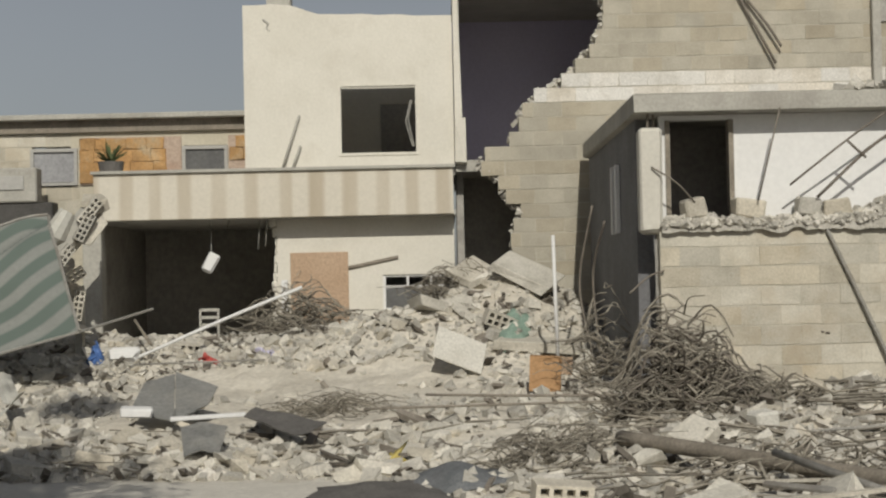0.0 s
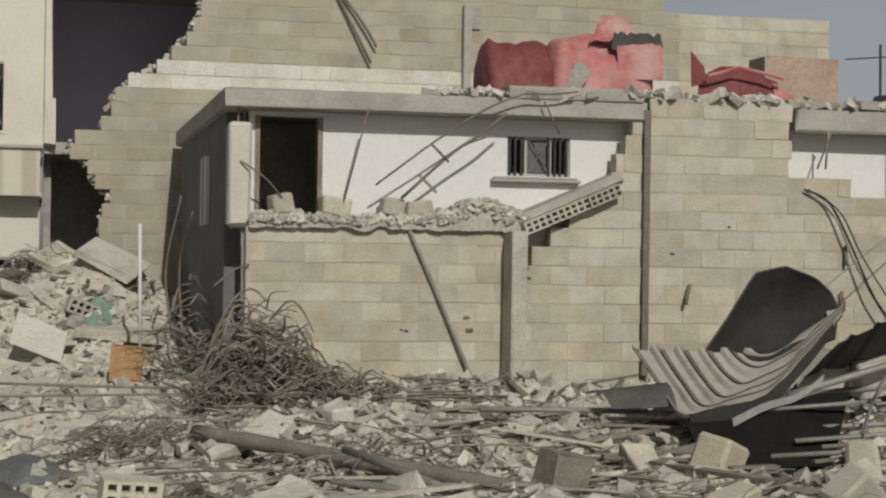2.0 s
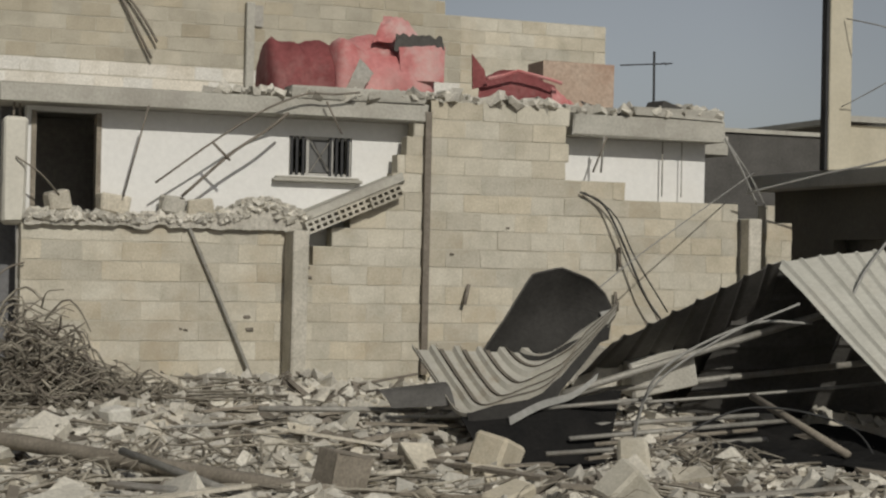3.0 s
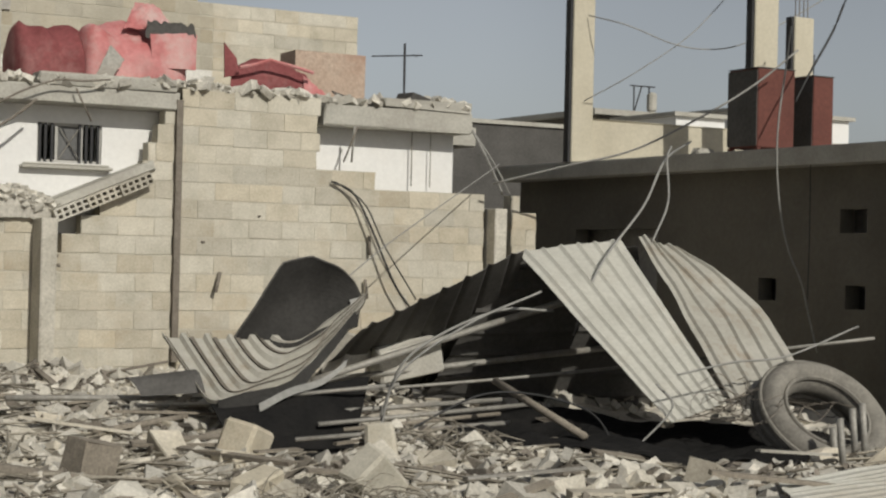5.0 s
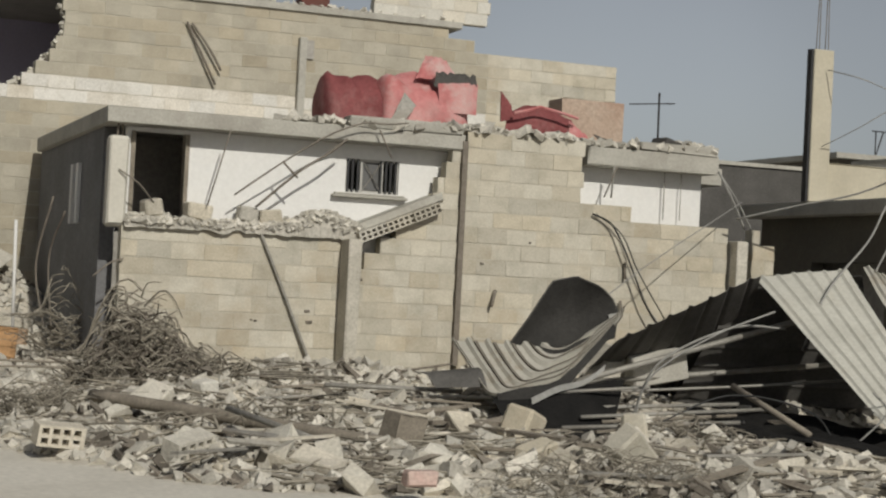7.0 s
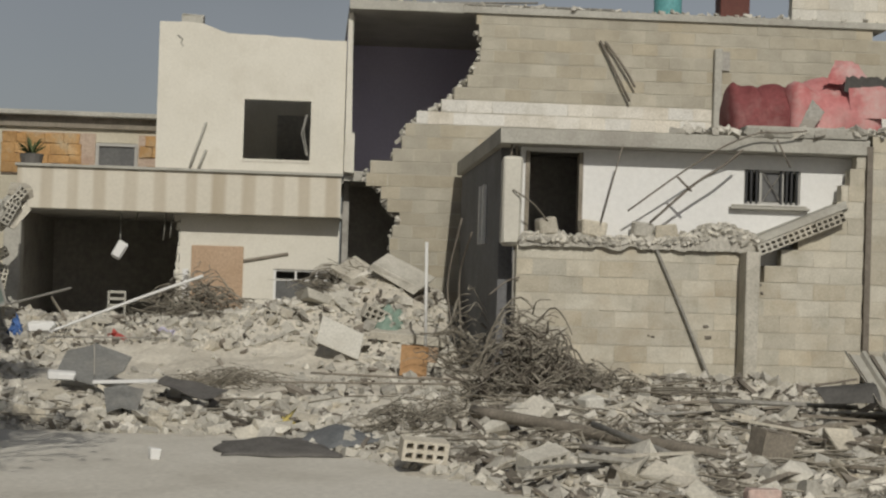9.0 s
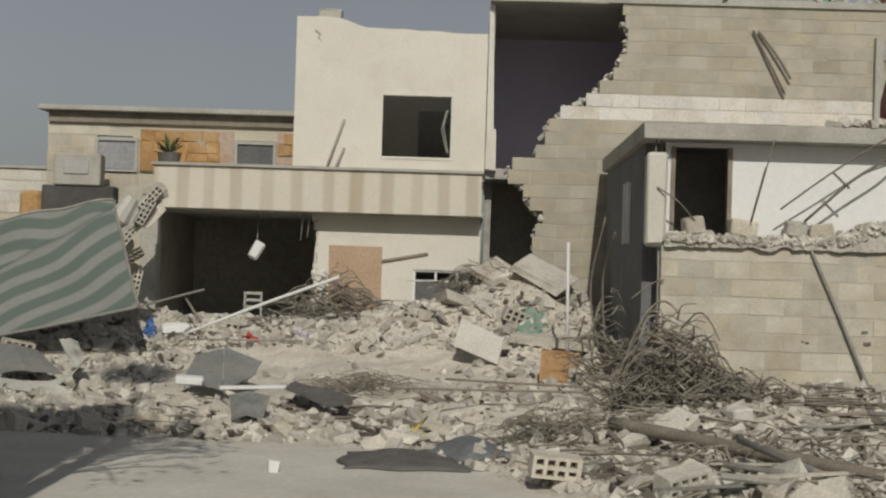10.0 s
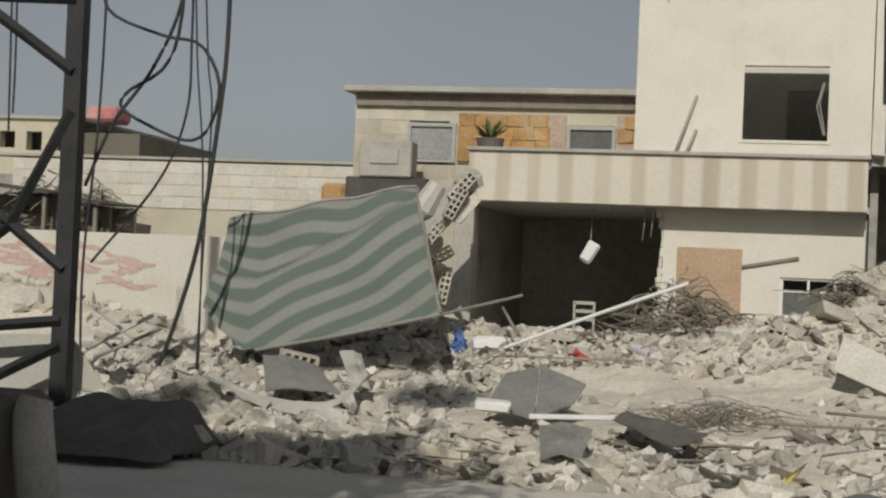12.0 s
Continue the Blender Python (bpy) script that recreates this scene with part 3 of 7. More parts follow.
part("backing", boxes((6.33, 6.46, 24.165, 24.19, 5.12, 5.42)), M_ROOM_GREY, niche)

# ---- white house ----
house = thing("house", "cream plastered two-storey house with an open terrace and a blown-out shop", "house")
T0, T1, TY = -2.52, 0.40, 24.4
tower = panel(T0, T1, 3.2, 5.42, TY, TY + 0.18, [(-1.18, -0.12, 3.46, 4.41)])
bmesh.ops.subdivide_edges(tower, edges=[e for e in tower.edges if e.calc_length() > 0.9 and all(v.co.z > 5.3 for v in e.verts)], cuts=9)
for v in tower.verts:
    if v.co.z > 5.3:
        v.co.z += 0.15 * (1 - step(-1.95, -1.4, v.co.x)) - 0.04 * step(-1.4, 0.3, v.co.x) + 0.02 * noise.noise(Vector((v.co.x * 4, 0, 0)))
part("front_wall", tower, M_PLASTER, house)
part("left_wall", boxes((T0, T0 + 0.16, TY + 0.182, 28.5, 3.2, 5.55)), M_PLASTER, house)
part("right_wall", boxes((T1 - 0.16, T1, TY + 0.182, 28.5, 3.2, 5.4)), M_PLASTER, house)
part("inner_wall", panel(T0 + 0.16, T1 - 0.16, 3.2, 5.4, 27.3, 27.4, [(-0.72, 0.1, 3.2, 4.45)]), M_PLASTER, house)
part("floor", boxes((T0 + 0.17, T1 - 0.17, TY + 0.19, 28.39, 3.1, 3.2)), M_CONCRETE, house)
part("crack", bars([[(-2.24, TY + 0.006, 5.36), (-2.16, TY + 0.006, 5.30), (-2.19, TY + 0.006, 5.24), (-2.15, TY + 0.006, 5.20), (-2.20, TY + 0.006, 5.10)]], lambda t: 0.024 - 0.014 * t, 4), M_ROOM_GREY, house)
# unseen roof, its depth set to keep direct sun off the inner wall
part("roof", boxes((T0 + 0.16, T1 - 0.16, TY + 0.18, 26.35, 5.2, 5.34)), M_CONCRETE, house, "unseen half roof added to shade the inner wall")
part("dark_room", boxes((T0 + 0.17, T1 - 0.17, 28.4, 28.5, 3.2, 5.4)), M_ROOM_GREY, house)
win = part("window", panel(-1.21, -0.09, 3.43, 4.44, TY - 0.015, TY + 0.03, [(-1.17, -0.13, 3.47, 4.40)]), M_PLASTER, house)
part("bent_bar", bars([[(-0.18, TY + 0.05, 4.2), (-0.24, TY + 0.02, 3.95), (-0.16, TY + 0.05, 3.55)], [(-0.2, TY + 0.05, 4.2), (-0.27, TY + 0.02, 3.9), (-0.18, TY + 0.05, 3.55)]], 0.012), M_PIPE, win)
part("terrace_slab", boxes((-4.52, T1, 23.86, 26.0, 3.1, 3.2)), M_CONCRETE, house)
balcony = part("parapet", boxes((-4.52, 0.37, 23.78, 23.92, 2.57, 3.2), bevel=0.006), M_PARAPET, house, "cream parapet with darker weather streaks")
part("coping", boxes((-4.55, 0.4, 23.73, 23.95, 3.2, 3.245), bevel=0.006), M_CONCRETE, balcony)
part("ceiling", boxes((-4.7, 0.4, 23.93, 28.4, 2.56, 2.64)), M_GREY_INNER, house)
part("lower_wall", panel(-2.08, 0.37, 0.5, 2.56, TY - 0.2, TY - 0.02, [(-0.63, 0.34, 1.28, 1.76)]), M_PLASTER, house, "white plastered shop wall")
board = part("board", boxes((-1.9, -1.1, TY - 0.235, TY - 0.204, 0.9, 2.09), bevel=0.005), M_BROWN, house, "plain brown board over a doorway")
grille = part("shop_window", panel(-0.63, 0.34, 1.28, 1.76, TY - 0.17, TY - 0.13, [(-0.59, 0.3, 1.3, 1.58), (-0.59, -0.3, 1.61, 1.73), (-0.27, 0.02, 1.61, 1.73), (0.05, 0.3, 1.61, 1.73)]), M_WHITE, house, "white steel window frame")
part("pane", boxes((-0.59, 0.3, TY - 0.15, TY - 0.145, 1.3, 1.58)), M_GLASS, grille)
torn = []
rj = random.Random(61)
for k in range(13):
    zz = 0.95 + 0.125 * k
    torn.append((-2.08 - rj.uniform(0.0, 0.11), -2.081, TY - 0.195, TY - 0.03, zz, zz + 0.118))
part("broken_edge", boxes(*torn, bevel=0.01, rough=0.014, seed=6), M_PLASTER, house, "jagged broken edge of the shop wall")
part("door_post", boxes((-2.02, -1.93, TY - 0.36, TY - 0.27, 0.6, 1.72), bevel=0.01, rough=0.006), M_WHITE, house, "white painted stub of a door post")
part("pillar", boxes((-4.72, -4.46, 23.95, 24.25, 0.3, 2.56), bevel=0.01), M_CONCRETE, house)
part("back_wall", boxes((-4.7, 0.36, 28.3, 28.4, 0.3, 2.56)), M_ROOM_GREY, house)
part("left_shop_wall", boxes((-4.72, -4.62, 24.25, 28.3, 0.3, 2.56)), M_ROOM_GREY, house)
part("partition", boxes((-2.06, -1.96, TY - 0.01, 28.3, 0.3, 2.56)), M_ROOM_GREY, house)
part("shop_floor", boxes((-4.62, -2.06, 24.6, 28.3, 0.35, 0.5)), M_ROOM_GREY, house)

# stone-faced house behind the terrace
stone_house = thing("stone_house", "low flat-roofed house with pale blocks and orange stone cladding", "house")
part("wall", panel(-5.3, -2.54, 2.7, 3.98, 26.0, 26.2, [(-3.62, -2.98, 3.3, 3.76)]), M_YELLOWWALL, stone_house, "pale block wall")
part("lower_wall", boxes((-6.68, -4.8, 26.0, 26.2, 0.3, 2.698)), M_YELLOWWALL, stone_house)
part("side_wall", boxes((-6.68, -6.5, 26.2, 31.0, 0.3, 3.98)), M_YELLOWWALL, stone_house)
part("inner_wall", boxes((-6.4, -2.6, 28.6, 28.7, 2.7, 3.9)), M_SHADY, stone_house)
part("roof", boxes((-6.8, -2.54, 25.75, 31.0, 4.16, 4.24), bevel=0.01), M_CONCRETE, stone_house)
part("fascia", boxes((-6.66, -2.54, 25.92, 26.0, 3.98, 4.16)), M_WOOD, stone_house, "dark shaded fascia under the roof")
for a, b in ((-5.9, -5.2), (-3.64, -2.96)):
    w1 = part("window", panel(a, b, 3.28 if a > -5 else 3.2, 3.75, 25.95, 26.02, [(a + 0.05, b - 0.05, 3.33 if a > -5 else 3.24, 3.7)]), M_GREY_INNER, stone_house)
# pale grey on this pane paints the sky reflected in it
part("pane", boxes((-5.85, -5.25, 25.99, 25.996, 3.25, 3.7)), M_PALEPANE, stone_house, "pane coloured pale for its reflection")
part("pane", boxes((-3.59, -3.01, 25.99, 25.996, 3.33, 3.7)), M_GLASS, stone_house)
part("mortar_bed", boxes((-5.16, -3.65, 25.965, 25.999, 3.2, 3.9), (-2.95, -2.56, 25.965, 25.999, 3.2, 3.9)), M_RUSTBOX, stone_house, "orange-brown mortar bed")
rs = random.Random(5)
z = 3.22
for r in range(4):
    h, x = rs.uniform(0.14, 0.19), -5.16
    while x < -2.7:
        w1 = rs.uniform(0.16, 0.36)
        if not -3.72 - w1 < x < -2.95:
            part("stone", boxes((x, x + w1 - 0.008, 25.945 - rs.uniform(0, 0.012), 25.962, z, z + h - 0.008), bevel=0.006, rough=0.014, seed=rs.randrange(999)), M_STONE, stone_house)
        x += w1
    z += h

# far walls beyond the yard
garden = thing("wall_garden", "long low rendered garden wall with faded red paint marks", "wall", kind="structure")
part("render", boxes((-16, -6.95, 25.6, 25.8, 0.0, 2.03), bevel=0.01), M_PALEWALL, garden)
far_wall = thing("wall_far", "pale block wall of a long low yard building", "wall", kind="structure")
part("render", panel(-18, -7.0, 0.0, 2.6, 30.0, 30.2, [(-9.9, -9.0, 1.9, 2.3), (-12.6, -12.3, 2.1, 2.6)]), M_YELLOWWALL, far_wall)
part("inside", boxes((-18, -7.0, 31.5, 31.6, 0, 3.2)), M_ROOM_GREY, far_wall)
part("coping", boxes((-18, -7.0, 29.93, 30.27, 3.42, 3.47), bevel=0.008), M_CONCRETE, far_wall)

# ---- building along the right, its front in its own shade ----
RX = 12.6
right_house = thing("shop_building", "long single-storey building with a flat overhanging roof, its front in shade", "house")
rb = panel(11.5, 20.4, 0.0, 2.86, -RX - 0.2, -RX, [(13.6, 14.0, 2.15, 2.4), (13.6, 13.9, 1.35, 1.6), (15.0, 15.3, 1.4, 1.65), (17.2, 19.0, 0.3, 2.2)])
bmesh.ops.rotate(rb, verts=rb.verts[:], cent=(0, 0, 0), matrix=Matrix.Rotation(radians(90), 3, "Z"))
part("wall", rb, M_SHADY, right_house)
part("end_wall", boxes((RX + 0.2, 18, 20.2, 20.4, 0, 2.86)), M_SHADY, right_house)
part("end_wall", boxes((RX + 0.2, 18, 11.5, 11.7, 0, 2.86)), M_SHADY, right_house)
part("inside", boxes((12.95, 13.05, 11.7, 20.2, 0, 2.86)), M_ROOM_GREY, right_house)
part("roof", boxes((12.3, 18, 11.2, 20.6, 2.86, 3.06), bevel=0.012, rough=0.006), M_CONCRETE, right_house)
# dark metal colour on the pilaster carries the shade it stands in
part("pilaster", boxes((12.05, 12.6, 12.2, 12.75, 0, 6.0), bevel=0.02), M_TIN_DARK, right_house, "pilaster toned dark for its shade")
roof_wall = thing("wall_roof", "low yellowish rendered wall on the flat roof", "wall", kind="structure")
part("render", boxes((12.7, 16.4, 18.9, 19.05, 3.06, 3.66), bevel=0.02, rough=0.03), M_YELLOWWALL, roof_wall)
for i, (x, y, wd, top) in enumerate(((12.36, 18.7, 0.27, 5.25), (14.1, 17.2, 0.32, 6.4), (14.75, 17.2, 0.26, 4.98))):
    col = thing("roof_column", "unfinished concrete column with yellowish plaster on a flat roof", "column", "columns on the roof")
    part("shaft", boxes((x - 0.06, x + wd, y, y + 0.14, 3.06, top), bevel=0.012), M_YELLOWWALL, col)
    # dark strip paints the shade on the column's side away from the sun
    part("dark_edge", boxes((x - 0.1, x - 0.063, y + 0.02, y + 0.13, 3.06, top)), M_STEEL, col)
    for k in range(4):
        bx, by = x + (0.03 if k % 2 else wd - 0.09), y + (0.03 if k < 2 else 0.11)
        part("starter_bar", bars([[(bx, by, top - 0.02), (bx + 0.012 * (k - 1.5), by, top + 0.75)]], 0.007, 5), M_REBAR, col)

# dark wall colour puts shade on a face that the sun reaches
far_dark = thing("far_building", "plain grey concrete building behind the yard, toned dark for shade", "house")
part("wall", boxes((14.6, 24.0, 26.0, 40, 0, 4.15), bevel=0.02), M_TIN_DARK, far_dark)
part("roof", boxes((14.55, 24.0, 25.95, 40, 4.15, 4.22)), M_CONCRETE, far_dark)

# ---- tarpaulin ----
def stripe_material(name, a, b, period, axis):
    m = material(name, [a, tuple(c * 1.15 for c in a)], 0.85, 2.0, 30, 0.15, speckle=0.35)
    n, l = m.node_tree.nodes, m.node_tree.links
    b_ = n["Principled BSDF"]
    old = b_.inputs["Base Color"].links[0].from_socket
    uv = n.new("ShaderNodeUVMap")
    sep = n.new("ShaderNodeSeparateXYZ")
    l.new(uv.outputs[0], sep.inputs[0])
    mul = n.new("ShaderNodeMath")
    mul.operation, mul.inputs[1].default_value = "MULTIPLY", period
    l.new(sep.outputs[axis], mul.inputs[0])
    fr = n.new("ShaderNodeMath")
    fr.operation = "PINGPONG"
    fr.inputs[1].default_value = 0.5
    l.new(mul.outputs[0], fr.inputs[0])
    rng = n.new("ShaderNodeMapRange")
    l.new(fr.outputs[0], rng.inputs[0])
    rng.inputs[1].default_value, rng.inputs[2].default_value = 0.18, 0.29
    mx = n.new("ShaderNodeMix")
    mx.data_type = "RGBA"
    l.new(rng.outputs[0], mx.inputs[0])
    l.new(old, mx.inputs[6])
    mx.inputs[7].default_value = (*b, 1)
    l.new(mx.outputs[2], b_.inputs["Base Color"])
    return m


def uv_sheet(name, fn, nu, nv, mat, parent=None, thick=0.006, label=""):
    bm = bmesh.new()
    uvl = bm.loops.layers.uv.new("UVMap")
    top = [[bm.verts.new(fn(i / nu, j / nv)) for j in range(nv + 1)] for i in range(nu + 1)]
    for i in range(nu):
        for j in range(nv):
            f = bm.faces.new((top[i][j], top[i + 1][j], top[i + 1][j + 1], top[i][j + 1]))
            f.smooth = True
            for lp, (a, b) in zip(f.loops, ((i, j), (i + 1, j), (i + 1, j + 1), (i, j + 1))):
                lp[uvl].uv = (a / nu, tarp_stripe(a / nu, b / nv))
    return part(name, bm, mat, parent, label)


M_TARP = stripe_material("striped_tarpaulin", (0.215, 0.222, 0.204), (0.118, 0.147, 0.128), 5.4, 1)


LOW_X, LOW_Z = polyline([(0, -6.65), (0.2, -6.15), (0.6, -5.09), (1, -4.01)]), polyline([(0, 1.13), (0.08, 0.9), (0.2, 0.68), (0.6, 0.91), (1, 1.18)])
TOP_X, TOP_Z = polyline([(0, -6.61), (0.4, -5.8), (0.75, -5.1), (1, -4.6)]), polyline([(0, 2.09), (0.4, 2.28), (0.75, 2.45), (1, 2.56)])


def tarp_point(u, v):
    # u from the far left to the right, v from the lower edge up
    p = Vector((LOW_X(u), 20.3, LOW_Z(u))).lerp(Vector((TOP_X(u), 20.75 + 0.55 * u, TOP_Z(u))), v)
    fold = v - 0.42 - 0.5 * u
    p.y += 0.13 * step(-0.05, 0.05, fold) + 0.10 * math.sin(math.pi * v) * (0.5 + 0.5 * math.sin(u * 4))
    loose = math.sin(math.pi * min(1, v * 1.1)) ** 0.5
    p.y += loose * (0.035 * math.sin((u * 1.0 + v * 0.9) * 9) + 0.05 * noise.noise(Vector((u * 2.5, v * 3, 2))) + 0.015 * noise.noise(Vector((u * 9, v * 9, 5))))
    p.z += 0.02 * v * math.sin(u * 16)
    return p


def tarp_stripe(u, v):
    if v > 0.42 + 0.5 * u:
        return v - 0.03 * u + 0.12 + 0.03 * math.sin(u * 13)
    return v - 0.55 * u + 0.025 * math.sin(u * 9 + v * 4) + 0.015 * noise.noise(Vector((u * 5, v * 3, 8)))


tarp = thing("tarpaulin", "green and grey striped tarpaulin hung over a fallen awning frame", "tarpaulin")
uv_sheet("cloth", tarp_point, 64, 64, M_TARP, tarp)
part("side_pole", bars([[tarp_point(1, i / 10) + Vector((0.02, -0.02, 0)) for i in range(11)]], 0.02), M_PIPE, tarp)
part("roll", bars([[(-4.62, 21.3, 2.02), (-4.5, 21.32, 2.3), (-4.33, 21.35, 2.6)]], lambda t: 0.10 + 0.05 * math.sin(3 * t), 10), M_TIN, tarp, "dusty rolled end of the awning cloth")
part("edge_pole", bars([[tarp_point(i / 12, 0) + Vector((0, -0.02, -0.02)) for i in range(3, 13)] + [Vector((-3.3, 21.2, 1.4))]], 0.018), M_PIPE, tarp)
part("top_pole", bars([[tarp_point(i / 12, 1) + Vector((0, 0.02, 0.02)) for i in range(13)]], 0.02), M_PIPE, tarp)

# ---- corrugated sheets of the fallen shed ----
def ribbed(a, b, c, d, ribs, height, sag=0.0, curl=0.0, nu=None, nv=8):
    """Corrugated sheet: ribs run along v, counted along u."""
    A, B, C, D = (Vector(k) for k in (a, b, c, d))
    nrm = (B - A).cross(D - A).normalized()

    def fn(u, v):
        p = bilerp(A, B, C, D, u, v)
        t = (u * ribs) % 1.0
        rib = 1.0 if 0.43 < t < 0.57 else (max(0.0, 1 - abs(t - 0.5) / 0.17) if 0.33 < t < 0.67 else 0.0)
        return p + nrm * (height * rib + curl * (u - 0.5) ** 2 + 0.02 * noise.noise(Vector((u * 3, v * 3, ribs)))) + Vector((0, 0, -sag * math.sin(math.pi * u)))
    return sheet(fn, nu or ribs * 14, nv, 0.005)


shed_sheet = thing("roofing_sheet", "big corrugated galvanised roofing sheet leaning from the fallen shed", "roofing sheet", "fallen roofing sheets")
part("panel", ribbed((8.73, 14.2, 1.86), (9.79, 14.0, 2.01), (9.78, 12.3, 0.57), (9.10, 12.2, 0.42), 6, -0.024, nv=10), M_TIN, shed_sheet)
shed_sheet_2 = thing("roofing_sheet", "torn corrugated sheet with a bent edge beside the larger one", "roofing sheet", "fallen roofing sheets")


def torn_point(u, v):
    p = bilerp((10.0, 14.0, 2.04), (10.5, 14.0, 1.93), (10.68, 12.4, 0.84), (9.76, 12.2, 0.58), u, v)
    p += Vector((0.20, 0.06, 0.10)) * (u * math.sin(math.pi * v)) + Vector((0.02, 0, 0.03)) * noise.noise(Vector((u * 3, v * 4, 0)))
    t = (u * 5) % 1.0
    return p + Vector((0, -0.7, 0.7)) * (0.03 * (1.0 if 0.38 < t < 0.62 else 0.0))


part("panel", sheet(torn_point, 60, 12, 0.005), M_TIN_OLD, shed_sheet_2)
# roof and hanging panel use dark metal to carry the shade beneath them
dark_roof = thing("roofing_sheet", "collapsed shed roof propped on pipes, its underside toned dark for shade", "roofing sheet", "fallen roofing sheets")
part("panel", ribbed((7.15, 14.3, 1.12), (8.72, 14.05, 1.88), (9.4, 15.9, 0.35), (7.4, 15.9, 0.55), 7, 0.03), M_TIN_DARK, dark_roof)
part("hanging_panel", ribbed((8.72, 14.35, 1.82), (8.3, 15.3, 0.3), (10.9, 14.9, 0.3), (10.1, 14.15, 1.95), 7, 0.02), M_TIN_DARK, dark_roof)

curved = thing("roofing_sheet", "sagging corrugated sheet curling up at one end", "roofing sheet", "fallen roofing sheets")


CURL_FRONT = curve_points([(5.53, 15.1, 1.01), (5.66, 14.7, 0.66), (5.74, 14.4, 0.46), (6.08, 14.4, 0.52), (6.5, 14.45, 0.60), (6.85, 14.55, 0.86), (7.36, 14.7, 1.32)], 60)
CURL_BACK = curve_points([(6.75, 15.3, 0.97), (6.86, 15.3, 0.94), (7.0, 15.3, 0.96), (7.12, 15.3, 1.02), (7.3, 15.3, 1.13), (7.5, 15.3, 1.27), (7.7, 15.3, 1.41)], 60)


def curved_point(u, v):
    """u along the ribs, which start at the straight end and sweep up to the tip; v from the front edge to the back edge."""
    k = u * 60
    a, b = CURL_FRONT[round(k)], CURL_BACK[round(k)]
    p = a.lerp(b, v)
    p.z -= 0.10 * math.sin(math.pi * v) * math.sin(math.pi * min(1, u * 1.3)) ** 0.7
    t = (v * 5 + 0.25) % 1.0
    p += Vector((0, -0.35, 0.9)) * (0.055 * (1.0 if t < 0.25 else max(0.0, 1 - abs(t - 0.25) / 0.08)))
    p.z += 0.03 * noise.noise(Vector((u * 4, v * 3, 4))) * step(0.3, 0.9, u)
    return p


part("panel", sheet(curved_point, 60, 84, 0.006), M_TIN_OLD, curved)
# dark strips over the ribs paint in their shaded sides
for k in range(5):
    part("rib", sheet(lambda u, v, k=k: curved_point(round(u * 60) / 60, (k - 0.02 + 0.34 * v) / 5 if k else 0.01 + 0.03 * v) + Vector((0, -0.02, 0.016)), 60, 2, 0.004), M_LITTER, curved, "dark strip along a rib, for its shaded side")
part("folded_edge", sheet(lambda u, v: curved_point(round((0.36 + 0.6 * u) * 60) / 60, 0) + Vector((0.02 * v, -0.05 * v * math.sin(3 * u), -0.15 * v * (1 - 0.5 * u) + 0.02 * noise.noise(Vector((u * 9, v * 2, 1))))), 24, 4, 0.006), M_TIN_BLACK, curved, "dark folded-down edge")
part("torn_strip", sheet(lambda u, v: bilerp((6.15, 14.25, 0.40), (7.1, 14.5, 0.74), (7.12, 14.52, 0.80), (6.15, 14.28, 0.47), u, v) + Vector((0, 0, 0.05 * math.sin(u * 7) * u)), 14, 2, 0.006), M_TIN_GREY, curved)
bent = thing("bent_panel", "dark bent metal panel standing on its edge like an open hood", "metal panel")
HOOD_X = polyline([(0, 6.29), (0.45, 6.75), (0.62, 7.06), (0.82, 7.40), (0.92, 7.56), (1, 7.65)])
HOOD_Z = polyline([(0, 0.94), (0.45, 1.70), (0.62, 1.78), (0.82, 1.66), (0.92, 1.53), (1, 1.38)])


def bent_point(u, v):
    """u round the bent rim, v from the rim down to the foot; the face hollows inwards and folds near the far side."""
    foot = Vector((6.31 + 1.25 * u, 15.3 - 0.1 * u, 0.70 + 0.4 * u))
    rim = Vector((HOOD_X(u), 15.32 - 0.10 * math.sin(math.pi * u), HOOD_Z(u)))
    p = rim.lerp(foot, v)
    p.y += 0.16 * math.sin(math.pi * min(1, v * 1.1)) * (u / 0.74 if u < 0.74 else (1 - u) / 0.26)
    p.z += 0.012 * noise.noise(Vector((u * 7, v * 4, 0)))
    return p


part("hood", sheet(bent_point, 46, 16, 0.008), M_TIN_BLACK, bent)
part("rim", bars([[bent_point(i / 24, 0) + Vector((0, -0.005, 0)) for i in range(25)]], 0.011, 5), M_TIN_DARK, bent)
part("torn_lip", sheet(lambda u, v: bilerp((7.50, 15.28, 1.36), (7.66, 15.25, 1.40), (7.60, 15.2, 1.28), (7.52, 15.2, 1.22), u, v), 4, 4, 0.006), M_TIN_GREY, bent)

# added black sheet that fills the shaded hollow below the curled sheet
void_shade = thing("hanging_sheet", "black sheet standing in for the shade under the curled roofing sheet", "sheet")
part("sheet", sheet(lambda u, v: bilerp((5.75, 14.45, 0.48), (7.4, 14.6, 0.66), (6.5, 13.3, -0.28), (5.75, 13.1, -0.3), u, v) + Vector((0, 0.05 * noise.noise(Vector((u * 4, v * 4, 1))), 0.03 * noise.noise(Vector((u * 6, v * 6, 1))))), 12, 10, 0.008), M_BLACK, void_shade)
side_flap = thing("hanging_sheet", "dark bent sheet end lying under the curled roofing sheet", "sheet")
part("sheet", sheet(lambda u, v: bilerp((5.05, 14.8, 0.66), (5.7, 14.7, 0.74), (5.75, 14.55, 0.55), (5.2, 14.65, 0.52), u, v) + Vector((0, 0, 0.06 * math.sin(math.pi * v))), 10, 6, 0.008), M_TIN_DARK, side_flap)


